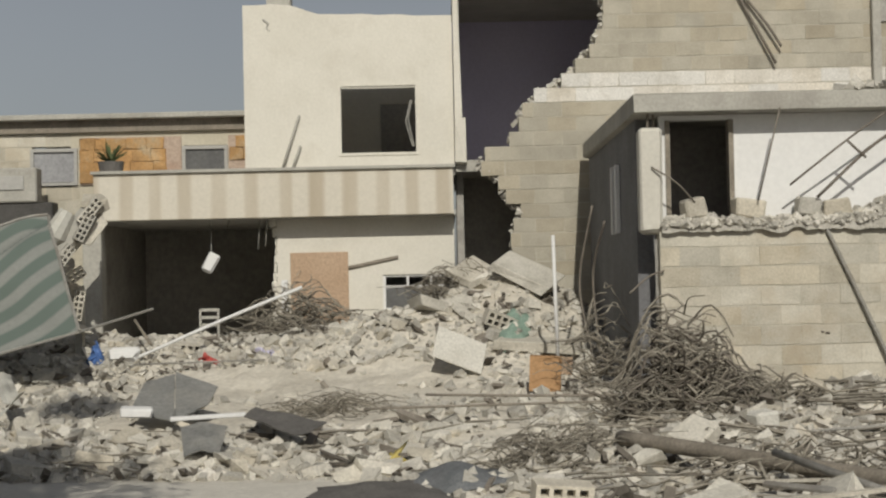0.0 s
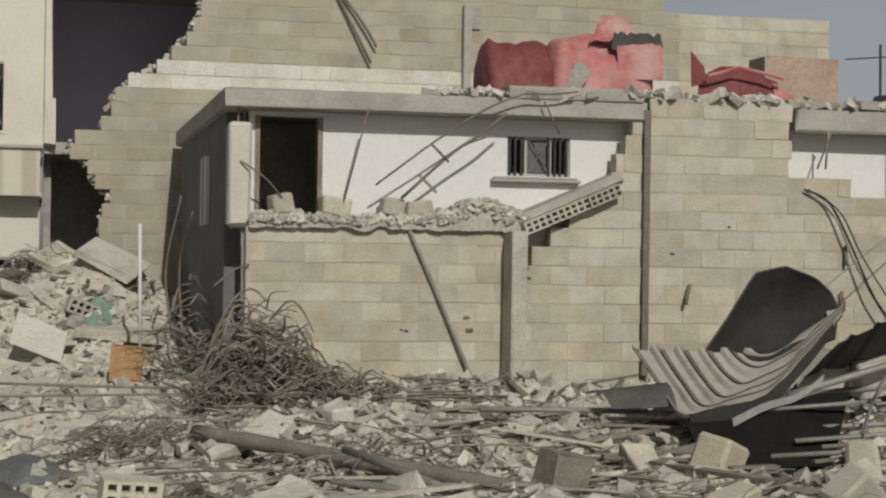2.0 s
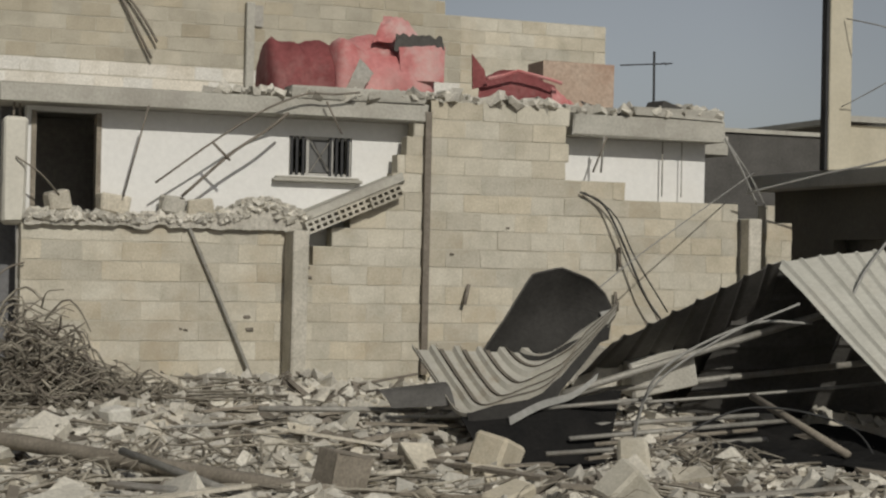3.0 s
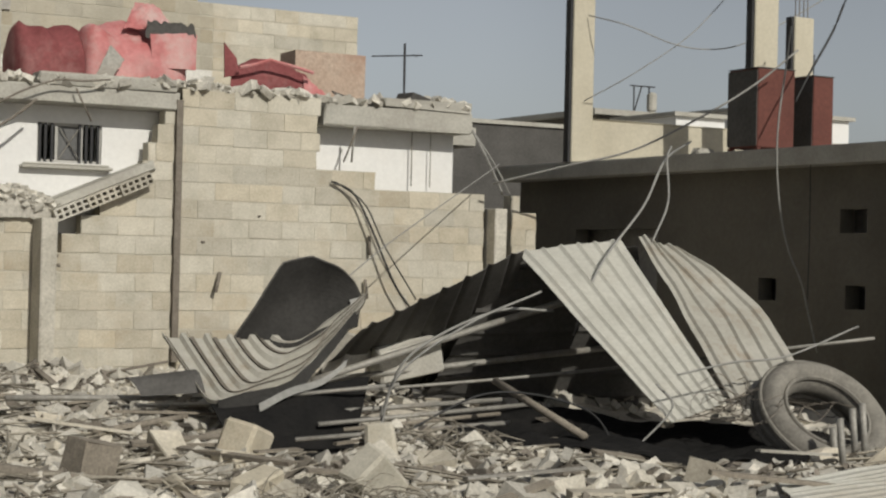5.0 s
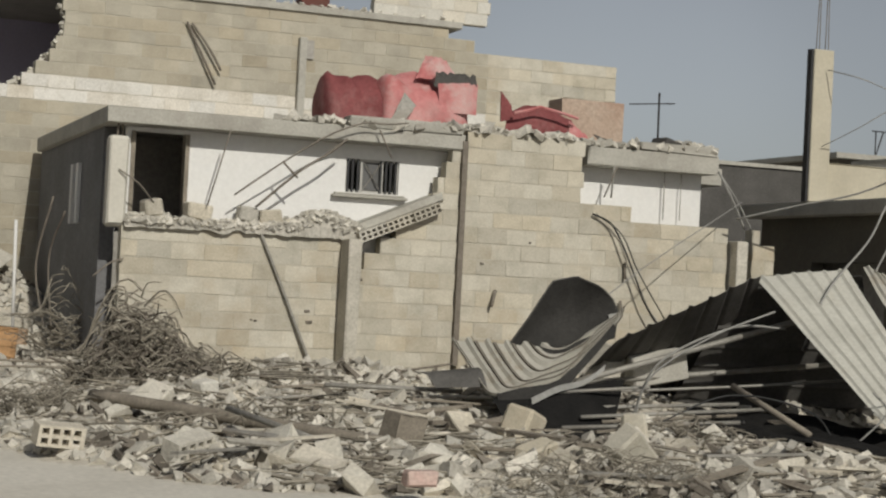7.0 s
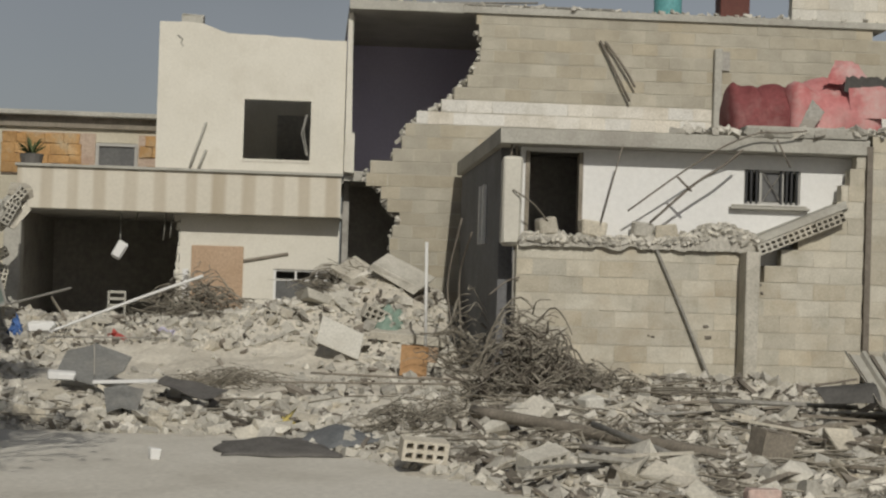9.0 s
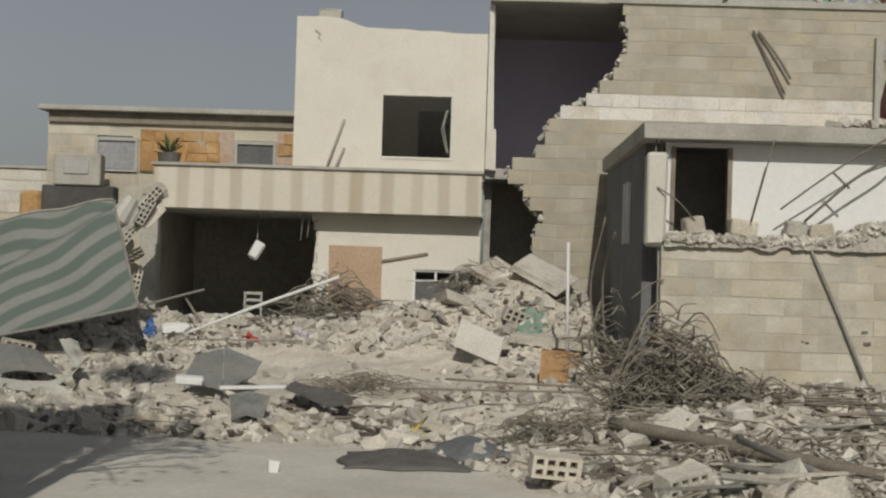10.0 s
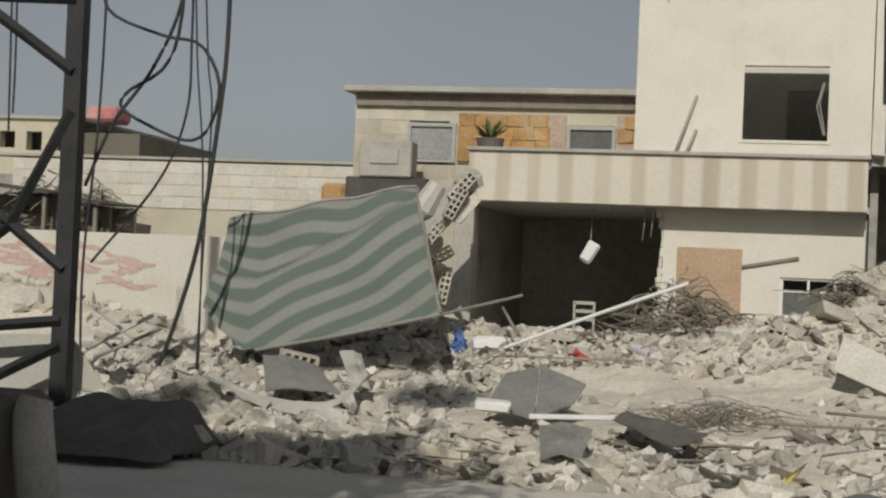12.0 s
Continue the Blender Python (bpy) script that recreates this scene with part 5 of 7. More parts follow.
for pts, r, mat, name, lab in (
        ([(4.1, 15.0, 0.50), (5.65, 15.0, 0.47)], 0.026, M_PIPE, "pipe", "straight grey pipe lying across the rubble"),
        ([(-7.75, 19.8, 0.62), (-7.05, 19.9, 1.02)], 0.022, M_TIN, "lath", "pale timber lath propped on the rubble"),
        ([(-7.85, 20.1, 1.08), (-7.2, 19.8, 0.75)], 0.018, M_TIN, "lath", "pale timber lath propped on the rubble"),
        ([(-7.55, 19.6, 0.55), (-6.95, 19.9, 0.88)], 0.02, M_PIPE, "pipe", "thin grey pipe propped on the rubble"),
        ([(4.65, 14.4, 0.24), (5.6, 14.6, 0.34)], 0.03, M_WOOD, "pole", "short wooden pole lying on the rubble"),
        ([(5.1, 13.8, 0.16), (5.75, 14.0, 0.28)], 0.028, M_WOOD, "pole", "short wooden pole lying on the rubble"),
        ([(6.75, 15.1, 0.56), (10.1, 14.6, 0.92)], 0.032, M_PIPE, "pipe", "long grey pipe of the fallen shed frame"),
        ([(6.9, 14.8, 0.62), (8.5, 14.6, 1.1), (9.3, 14.0, 1.44)], 0.036, M_PIPE, "pipe", "long pale pipe propping the shed roof"),
        ([(6.6, 14.6, 0.5), (9.2, 14.0, 0.72), (11.6, 12.4, 1.13)], 0.016, M_PIPE, "rod", "long thin rod across the fallen sheets"),
        ([(6.4, 14.3, 0.36), (8.6, 14.2, 0.46)], 0.024, M_PIPE, "pipe", "grey pipe lying among fallen shed parts"),
        ([(6.6, 14.0, 0.3), (8.9, 14.1, 0.42)], 0.022, M_PIPE, "pipe", "grey pipe lying among fallen shed parts"),
        ([(6.7, 13.7, 0.28), (8.4, 13.9, 0.36)], 0.02, M_WOOD, "pole", "thin wooden pole among fallen shed parts"),
        ([(6.2, 13.6, 0.22), (8.2, 13.4, 0.33)], 0.022, M_PIPE, "pipe", "grey pipe lying among fallen shed parts"),
        ([(7.0, 13.2, 0.26), (8.3, 12.7, 0.25)], 0.02, M_WOOD, "pole", "thin wooden pole among fallen shed parts"),
        ([(6.3, 14.5, 0.5), (7.5, 14.2, 0.62)], 0.02, M_PIPE, "pipe", "grey pipe lying among fallen shed parts"),
        ([(8.1, 13.5, 0.7), (8.35, 12.4, 0.3)], 0.035, M_WOOD, "pole", "short pole leaning on the rubble"),
        ([(1.62, 14.6, 0.36), (2.6, 13.1, 0.30), (3.7, 11.6, 0.22)], 0.065, M_WOOD, "beam", "old brown timber beam lying across the rubble"),
        ([(2.5, 12.7, 0.42), (3.3, 11.4, 0.16)], 0.03, M_PIPE, "pipe", "thin pale pipe over the timber beam"),
        ([(2.9, 16.9, 0.56), (4.4, 16.7, 0.40), (6.2, 15.6, 0.30)], 0.03, M_WOOD, "branch", "long bent branch trailing from the brush heap"),
        ([(3.0, 16.2, 0.40), (4.6, 16.0, 0.33), (6.0, 15.2, 0.36)], 0.022, M_WOOD, "branch", "thin branch trailing from the brush heap"),
        ([(4.15, 17.5, 0.40), (5.1, 17.45, 0.62)], 0.022, M_WOOD, "branch", "stick leaning at the foot of the wall"),
        ([(5.4, 17.4, 0.46), (6.3, 17.0, 0.66)], 0.014, M_REBAR, "rod", "thin rod at the foot of the wall"),
        ([(4.03, 17.77, 2.17), (4.38, 17.755, 1.4), (4.76, 17.72, 0.52)], 0.022, M_PIPE, "rod", "long rod leaning against the block wall"),
        ([(0.0, 18.2, 0.5), (1.5, 17.6, 0.5), (3.0, 17.0, 0.55)], 0.014, M_WOOD, "branch", "long thin stick lying on the dust"),
        ([(-0.6, 17.5, 0.42), (1.0, 17.2, 0.46), (2.3, 16.8, 0.5)], 0.012, M_WOOD, "branch", "long thin stick lying on the dust"),
        ([(1.5, 20.2, 0.7), (1.48, 20.3, 2.16)], 0.022, M_WHITE, "pipe", "upright white plastic pipe by the broken wall"),
        ([(-3.7, 22.0, 0.76), (-2.6, 22.1, 1.22), (-1.58, 22.2, 1.62)], 0.022, M_WHITE, "pole", "long pale pole leaning on the rubble by the shop"),
        ([(-3.7, 22.2, 1.25), (-3.45, 21.9, 0.95)], 0.02, M_WOOD, "pole", "short stick leaning by the shop opening"),
        ([(-3.6, 21.5, 0.72), (-2.0, 21.6, 0.74)], 0.012, M_PIPE, "rod", "thin rod lying before the shop"),
        ([(-1.12, 24.2, 1.86), (-0.41, 24.2, 2.0)], 0.03, M_WOOD, "plank", "short plank hanging on the shop wall"),
        ([(-1.99, 24.33, 3.28), (-1.75, 24.36, 4.01)], 0.018, M_CONCRETE, "rod", "pale strip leaning against the upper wall"),
        ([(-1.85, 24.33, 3.28), (-1.74, 24.36, 3.58)], 0.018, M_CONCRETE, "rod", "pale strip leaning against the upper wall"),
        ([(4.37, 24.14, 5.51), (4.86, 24.1, 4.56)], 0.02, M_REBAR, "rod", "bent steel rod hanging on the upper wall"),
        ([(4.45, 24.14, 5.5), (4.75, 24.1, 5.1), (4.94, 24.1, 4.79)], 0.02, M_REBAR, "rod", "bent steel rod hanging on the upper wall"),
        ([(5.81, 17.62, 3.57), (5.5, 17.6, 3.53), (5.26, 17.6, 3.53), (4.95, 17.6, 3.42), (4.68, 17.65, 3.27), (4.24, 17.65, 2.97), (3.70, 17.75, 2.55)], 0.011, M_REBAR, "rod", "bent reinforcing bar hanging from the slab"),
        ([(5.05, 17.66, 3.32), (4.81, 17.65, 3.12), (4.46, 17.65, 2.88), (3.98, 17.8, 2.42)], 0.016, M_REBAR, "rod", "bent reinforcing bar hanging from the slab"),
        ([(4.44, 17.64, 2.80), (4.25, 17.64, 2.98)], 0.014, M_REBAR, "rod", "short bar tied across a hanging bar"),
        ([(3.60, 17.66, 3.32), (3.38, 17.75, 2.4)], 0.009, M_REBAR, "rod", "thin reinforcing bar hanging from the slab"),
        ([(5.46, 17.66, 3.46), (5.62, 17.62, 3.12)], 0.010, M_REBAR, "rod", "thin reinforcing bar hanging from the slab"),
        ([(2.32, 17.78, 2.76), (2.55, 17.7, 2.6), (2.75, 17.8, 2.4)], 0.009, M_REBAR, "rod", "bent wire at the pillar"),
        ([(2.42, 17.76, 1.72), (2.25, 17.66, 1.66), (2.05, 17.6, 1.5)], 0.010, M_REBAR, "rod", "bent wire at the wall's end"),
        ([(7.14, 17.76, 1.57), (7.07, 17.7, 1.36)], 0.022, M_REBAR, "rod", "short steel stub in the block wall"),
        ([(8.95, 17.76, 2.02), (8.95, 17.74, 1.8)], 0.018, M_REBAR, "rod", "short steel stub in the block wall"),
        ([(8.9, 17.74, 1.52), (8.92, 17.72, 1.3)], 0.018, M_REBAR, "rod", "short steel stub in the block wall"),
        ([(8.45, 17.76, 2.62), (8.7, 17.7, 2.5), (8.9, 17.66, 2.15), (9.2, 17.62, 1.5), (9.42, 17.6, 1.2)], 0.013, M_CABLE, "cable", "black cable hanging on the block wall"),
        ([(8.5, 17.76, 2.62), (8.85, 17.7, 2.38), (9.1, 17.66, 1.9), (9.5, 17.62, 1.3)], 0.009, M_CABLE, "cable", "thin black cable hanging on the block wall"),
        ([(8.75, 17.72, 3.25), (8.62, 17.8, 2.85)], 0.010, M_REBAR, "rod", "thin bar hanging in the window opening"),
        ([(8.72, 17.74, 3.26), (8.72, 17.8, 2.85)], 0.012, M_PIPE, "rod", "thin bar hanging in the window opening"),
        ([(9.6, 18.0, 3.25), (9.6, 18.0, 2.62)], 0.008, M_PIPE, "rod", "thin bar hanging in the window opening"),
        ([(9.85, 18.0, 3.25), (9.85, 18.0, 2.62)], 0.006, M_PIPE, "rod", "thin bar hanging in the window opening"),
        ([(10.25, 17.72, 3.3), (10.4, 17.6, 2.95), (10.62, 17.6, 2.55)], 0.014, M_CABLE_PALE, "cable", "pale cable hanging from the slab end"),
        ([(10.25, 17.72, 3.3), (10.5, 17.6, 2.9), (10.75, 17.6, 2.5)], 0.010, M_CABLE_PALE, "cable", "pale cable hanging from the slab end"),
        ([(2.05, 20.0, 2.3), (1.95, 20.5, 1.7), (1.98, 20.2, 0.8)], 0.014, M_REBAR, "rod", "twisted reinforcing bar by the dark side wall"),
        ([(1.95, 20.4, 2.5), (1.8, 20.6, 1.6), (1.9, 20.3, 0.8)], 0.014, M_REBAR, "rod", "twisted reinforcing bar by the dark side wall")):
    rod(name, lab, pts, r, mat, "stick" if name in ("branch", "plank", "pole") else name, smooth_n=14 if len(pts) > 2 else 0)

# chips and fixing holes knocked into the block wall
for x, z, w1, h1 in ((4.69, 1.20, 0.07, 0.03), (4.72, 1.07, 0.08, 0.045), (4.05, 1.06, 0.05, 0.025), (4.0, 1.07, 0.03, 0.02), (5.33, 1.72, 0.05, 0.03), (5.36, 1.62, 0.04, 0.03), (6.95, 1.9, 0.05, 0.03), (7.6, 2.2, 0.04, 0.025)):
    bm = boxes((x - w1 / 2, x + w1 / 2, 17.785, 17.81, z - h1 / 2, z + h1 / 2), bevel=0.006, rough=0.006, seed=round(x * 100))
    tagged(part("wall_chip", bm, M_LITTER), "dark knocked-out chip in the block wall", "chip", "chips in the wall")

# brush heap of tangled twigs and wire
def tangle(label, name, centre, radius, height, count, thick, mat, seed, cat="brush", dome=1.0, reach=1.0):
    rnd = random.Random(seed)
    bm = bmesh.new()
    c = Vector(centre)
    for _ in range(count):
        a, rr = rnd.uniform(0, 6.28), rnd.random() ** 0.75
        base = c + Vector((math.cos(a) * radius * rr, math.sin(a) * radius * 0.6 * rr, 0))
        base.z = max(c.z, ground_height(base.x, base.y)) - 0.02
        top = height * (1.05 - 0.75 * rr ** dome) * rnd.uniform(0.3, 1.05)
        pts = [base + Vector((0, 0, rnd.random() * top))]
        b = rnd.uniform(0, 6.28)
        for k in range(rnd.randint(2, 4)):
            b += rnd.uniform(-1.3, 1.3)
            l = rnd.uniform(0.08, 0.24) * reach
            q = pts[-1] + Vector((math.cos(b) * l, math.sin(b) * l * 0.7, rnd.uniform(-0.6, 0.9) * l))
            q.z = min(max(q.z, base.z), base.z + height * (1.08 - 0.75 * min(1, abs(q.x - c.x) / radius) ** dome))
            pts.append(q)
        r0 = thick * rnd.uniform(0.5, 1.4)
        tube(bm, curve_points(pts, 7), lambda t, r0=r0: r0 * (1 - 0.6 * t), 4)
    return tagged(part(name, bm, mat), label, cat, kind="stuff")


tangle("tangled heap of dry branches and wire before the wall", "brush_heap", (2.45, 16.8, 0.18), 0.56, 1.1, 560, 0.011, M_TWIG, 3, dome=2.6, reach=1.15)
tangle("thick dark branches inside the brush heap", "brush_heap", (2.5, 16.85, 0.18), 0.5, 0.98, 90, 0.018, M_REBAR, 23, dome=2.4, reach=1.5)
tangle("dry twigs trailing out beside the brush heap", "brush_heap", (3.2, 16.6, 0.4), 0.6, 0.4, 150, 0.009, M_TWIG, 24)
tangle("dry weeds and twigs spread on the dust", "dry_weeds", (-1.0, 18.6, 0.3), 0.75, 0.22, 160, 0.006, M_TWIG, 4)
tangle("dry weeds and twigs spread on the dust", "dry_weeds", (1.15, 14.8, 0.15), 0.6, 0.42, 200, 0.006, M_TWIG, 5)
tangle("dry branches caught on the mound", "brush_heap", (0.35, 23.4, 1.45), 0.5, 0.5, 240, 0.008, M_TWIG, 6)
tangle("twisted wire and sticks before the brown board", "brush_heap", (-1.75, 23.5, 0.85), 0.62, 0.85, 260, 0.010, M_TWIG, 7, dome=1.5, reach=1.3)
tangle("thin grass and wire on the near rubble", "dry_weeds", (5.0, 9.9, 0.08), 1.1, 0.25, 260, 0.005, M_TWIG, 8)
tangle("twisted wire around the fallen sheets", "wire_tangle", (9.8, 12.1, 0.45), 0.6, 0.45, 34, 0.006, M_REBAR, 9, "wire", reach=1.6)
tangle("twisted bars hanging out of the broken wall", "wire_tangle", (2.0, 19.4, 0.5), 0.28, 1.5, 110, 0.009, M_TWIG, 10, "wire")
tangle("thin sticks over fallen pipes", "dry_weeds", (7.0, 12.5, 0.15), 0.8, 0.28, 90, 0.010, M_TWIG, 12)
tangle("thin sticks and splinters over the near rubble", "dry_weeds", (3.0, 13.2, 0.15), 1.2, 0.3, 150, 0.010, M_TWIG, 13)

# boards and splintered planks lying over the rubble
rp2 = random.Random(77)
for k in range(44):
    while True:
        x, y = rp2.uniform(1.6, 9.6), rp2.uniform(9.0, 16.4)
        if y > road_edge(x) + 0.3 and rubble_density(x, y) > 0.5:
            break
    l = rp2.uniform(0.35, 1.3)
    bm = boxes((-l / 2, l / 2, -0.035, 0.035, -0.012, 0.012), rough=0.006, seed=k)
    ob = tagged(part("plank", bm, rp2.choice((M_WOOD, M_WOOD, M_PIPE, M_CHUNK))), "splintered narrow board lying across the rubble", "plank", "boards on the rubble")
    ob.matrix_basis = pose(x, y, ground_height(x, y) + rp2.uniform(0.08, 0.16), rp2.uniform(-20, 20), rp2.uniform(-9, 9), rp2.gauss(10, 35))

# ---- things on the roofs ----
def crushed_tank(label, x0, x1, y, z0, r, dents, mat=M_RED):
    ob = thing("water_tank", label, "tank", "crushed water tanks")
    bm = bmesh.new()
    n, sides = 14, 22
    rings = []
    for i in range(n + 1):
        u = i / n
        ring = []
        for k in range(sides):
            a = 2 * math.pi * k / sides
            d = 1 + dents * noise.noise(Vector((u * 2.6 + x0, math.cos(a) * 1.2, math.sin(a) * 1.2))) + 0.25 * dents * noise.noise(Vector((u * 9, a * 2, x0)))
            end = 0.86 if i in (0, n) else 1.0
            ring.append(bm.verts.new((x0 + (x1 - x0) * u, y + math.cos(a) * r * d * end, max(z0, z0 + r * 0.86 + math.sin(a) * r * d * end))))
        rings.append(ring)
    for p, q in zip(rings, rings[1:]):
        for k in range(sides):
            bm.faces.new((p[k], p[(k + 1) % sides], q[(k + 1) % sides], q[k]))
    bm.faces.new(rings[0])
    bm.faces.new(rings[-1][::-1])
    bmesh.ops.recalc_face_normals(bm, faces=bm.faces[:])
    part("body", bm, mat, ob, smooth=True)
    return ob


# first tank takes the darker red because its shaded side shows
t1 = crushed_tank("crushed red steel water tank on the roof slab, toned dark for its shaded side", 5.55, 6.4, 20.6, 3.5, 0.5, 0.28, M_REDDARK)
t2 = crushed_tank("crushed red steel water tank with faded pink patches", 6.3, 7.55, 20.5, 3.5, 0.54, 0.38)
part("torn_end", sheet(lambda u, v: bilerp((6.78, 20.15, 4.45), (7.42, 20.15, 4.5), (7.28, 20.35, 4.78), (6.98, 20.35, 4.82), u, v) + Vector((0, -0.08 * math.sin(math.pi * u), 0.05 * noise.noise(Vector((u * 5, v * 4, 3))))), 12, 8, 0.012), M_RED, t2)
part("torn_flap", sheet(lambda u, v: bilerp((7.08, 19.93, 3.98), (7.64, 19.97, 4.0), (7.68, 20.05, 4.44), (7.06, 20.0, 4.40), u, v) + Vector((0, -0.1 * math.sin(math.pi * u), 0.05 * noise.noise(Vector((u * 8, v * 2, 9))) * v)), 14, 8, 0.012), M_RED, t2)
part("tear", sheet(lambda u, v: bilerp((7.0, 20.0, 4.36), (7.66, 20.02, 4.40), (7.62, 20.0, 4.55), (7.02, 19.98, 4.56), u, v) + Vector((0, 0, 0.07 * noise.noise(Vector((u * 9, v * 2, 4))))), 14, 4, 0.01), M_TIN_DARK, t2, "dark jagged tear in the steel")
part("bent_strap", sheet(lambda u, v: Vector((6.32 + 0.22 * v + 0.16 * u, 19.9 - 0.05 * u, 3.72 + 0.5 * v * (1 - 0.35 * u) + 0.04 * noise.noise(Vector((u * 6, v * 6, 2))))), 6, 8, 0.012), M_PIPE, t2, "grey bent steel strap")
flat = thing("sheet_metal", "crumpled half of a red steel tank lying on the roof slab", "metal sheet")
part("sheet", sheet(lambda u, v: Vector((8.1 + 1.06 * u + 0.12 * v, 20.15 + 0.45 * v - 0.22 * math.sin(math.pi * v * 0.8) - 0.05, 3.52 + (0.5 + 0.22 * math.sin(math.pi * (0.12 + 0.8 * u))) * math.sin(math.pi * 0.55 * v) + 0.05 * noise.noise(Vector((u * 5, v * 4, 1))))), 20, 12, 0.01), M_REDDARK, flat)
part("seam", bars([[Vector((8.2 + 1.0 * u, 19.93, 4.02 + 0.16 * math.sin(math.pi * (0.12 + 0.8 * u)) + 0.02 * math.sin(u * 20))) for u in (0, 0.2, 0.4, 0.6, 0.8, 1)]], 0.022), M_RED, flat)
part("lug", sheet(lambda u, v: bilerp((8.05, 20.05, 3.95), (8.24, 20.05, 4.0), (8.22, 20.08, 4.2), (8.04, 20.05, 4.38), u, v), 4, 4, 0.02), M_REDDARK, flat)
part("torn_corner", sheet(lambda u, v: bilerp((9.12, 20.0, 3.55), (9.5, 19.95, 3.6), (9.4, 20.1, 3.86), (9.14, 20.1, 4.05), u, v) + Vector((0, -0.06 * u, 0.04 * noise.noise(Vector((u * 6, v * 6, 7))))), 8, 8, 0.012), M_RED, flat)
rust = thing("metal_box", "rust-brown sheet metal box on the roof slab", "box")
part("body", boxes((9.2, 10.22, 20.5, 21.0, 3.5, 4.43), bevel=0.012, rough=0.01), M_RUSTBOX, rust)
mat_piece = thing("roof_sheet", "dark crumpled felt on the roof slab", "sheet")
part("sheet", sheet(lambda u, v: Vector((9.3 + 1.1 * u, 19.0 + 0.6 * v, 3.56 + 0.28 * (1 - u) * v + 0.05 * noise.noise(Vector((u * 6, v * 6, 3))))), 12, 6, 0.01), M_TIN_DARK, mat_piece)

aerial = thing("antenna", "thin television antenna mast with a cross bar on the roof", "antenna")
part("mast", bars([[(10.8, 20.5, 3.5), (10.79, 20.5, 4.64)]], 0.016), M_STEEL, aerial)
part("cross_bar", bars([[(10.3, 20.5, 4.43), (11.06, 20.5, 4.5)]], 0.010), M_STEEL, aerial)
for i in range(2):
    part("element", bars([[(10.9 + 0.1 * i, 20.42, 4.49), (10.9 + 0.1 * i, 20.58, 4.49)]], 0.006), M_STEEL, aerial)

teal = thing("water_tank", "teal plastic water tank standing on the upper roof", "tank")
part("body", bars([[(5.92, 26.5, 5.98 + 0.09 * i) for i in range(10)]], lambda t: 0.24 * (1 - max(0, t - 0.8) * 1.6) + 0.008 * math.sin(t * 28), 20), M_TEAL, teal, smooth=True)
red_door = thing("metal_box", "red-brown metal cabinet on the upper roof", "box")
part("body", boxes((6.7, 7.2, 25.9, 26.3, 5.98, 6.7), bevel=0.01), M_REDBOX, red_door)
for pts, r in (([(0.9, 24.3, 6.02), (4.6, 24.35, 6.03)], 0.02), ([(1.2, 24.5, 6.04), (3.4, 24.4, 6.1)], 0.02)):
    rod("pole", "thin pole lying along the upper roof edge", pts, r, M_PIPE, "stick")
small = thing("roof_stump", "small broken concrete stump on the house roof", "stump")
part("body", boxes((-2.2, -1.85, 24.5, 24.8, 5.34, 5.72), bevel=0.03, rough=0.03), M_CONCRETE, small)

for x, y, w1, d1, top, lab in ((13.2, 16.1, 0.56, 0.55, 4.12, "tall red-brown metal tank box on the shop roof"), (14.05, 16.1, 0.32, 0.45, 4.08, "red-brown metal tank box behind another on the roof")):
    bx = thing("metal_box", lab, "box", "red boxes on the roof")
    part("body", boxes((x, x + w1, y, y + d1, 3.18, top), bevel=0.012), M_REDBOX, bx)
    # added dark panel gives the box its unlit side
    part("side_panel", boxes((x - 0.012, x - 0.002, y + 0.01, y + d1, 3.2, top - 0.02)), M_TIN_DARK, bx, "dark panel standing in for the shaded side")
    part("lid", boxes((x - 0.004, x + w1 + 0.004, y - 0.004, y + d1 + 0.004, top + 0.001, top + 0.012)), M_TIN_DARK, bx)
    for i in range(4):
        part("foot", boxes((x + (w1 - 0.06) * (i % 2), x + (w1 - 0.06) * (i % 2) + 0.06, y + (d1 - 0.06) * (i // 2), y + (d1 - 0.06) * (i // 2) + 0.06, 3.06, 3.18)), M_REDBOX, bx)
ball = tagged(part("stone", boxes((12.95, 13.25, 16.9, 17.1, 3.06, 3.2), bevel=0.05, rough=0.02), M_CONCRETE), "rounded grey stone on the flat roof edge", "stone")
for x0, x1, y, z1, mat, lab in ((20.4, 24.0, 30.0, 4.86, M_SHADY, "low flat-roofed house in the distance"), (24.0, 33.0, 36.0, 4.9, M_YELLOWWALL, "pale flat-roofed house in the distance"), (18.0, 25.0, 46.0, 5.6, M_YELLOWWALL, "pale flat-roofed house in the distance")):
    hs = thing("distant_house", lab, "house", "distant houses")
    part("wall", boxes((x0, x1, y, y + 5, 0, z1)), mat, hs)
    part("roof", boxes((x0 - 0.2, x1 + 0.2, y - 0.2, y + 5, z1, z1 + 0.12)), M_CONCRETE, hs)
SX, SZ = 21.59, 5.60
stand = thing("tank_stand", "small steel stand with a tank on a distant roof", "stand")
part("frame", bars([[(SX + 0.1, 30.5, SZ - 0.62), (SX + 0.1, 30.5, SZ)], [(SX + 0.5, 30.5, SZ - 0.62), (SX + 0.5, 30.5, SZ)], [(SX, 30.5, SZ), (SX + 0.66, 30.5, SZ)], [(SX + 0.1, 30.5, SZ - 0.62), (SX + 0.3, 30.5, SZ)]], 0.016), M_STEEL, stand)
part("tank", boxes((SX + 0.48, SX + 0.68, 30.4, 30.6, SZ - 0.55, SZ - 0.12), bevel=0.05), M_CONCRETE, stand)

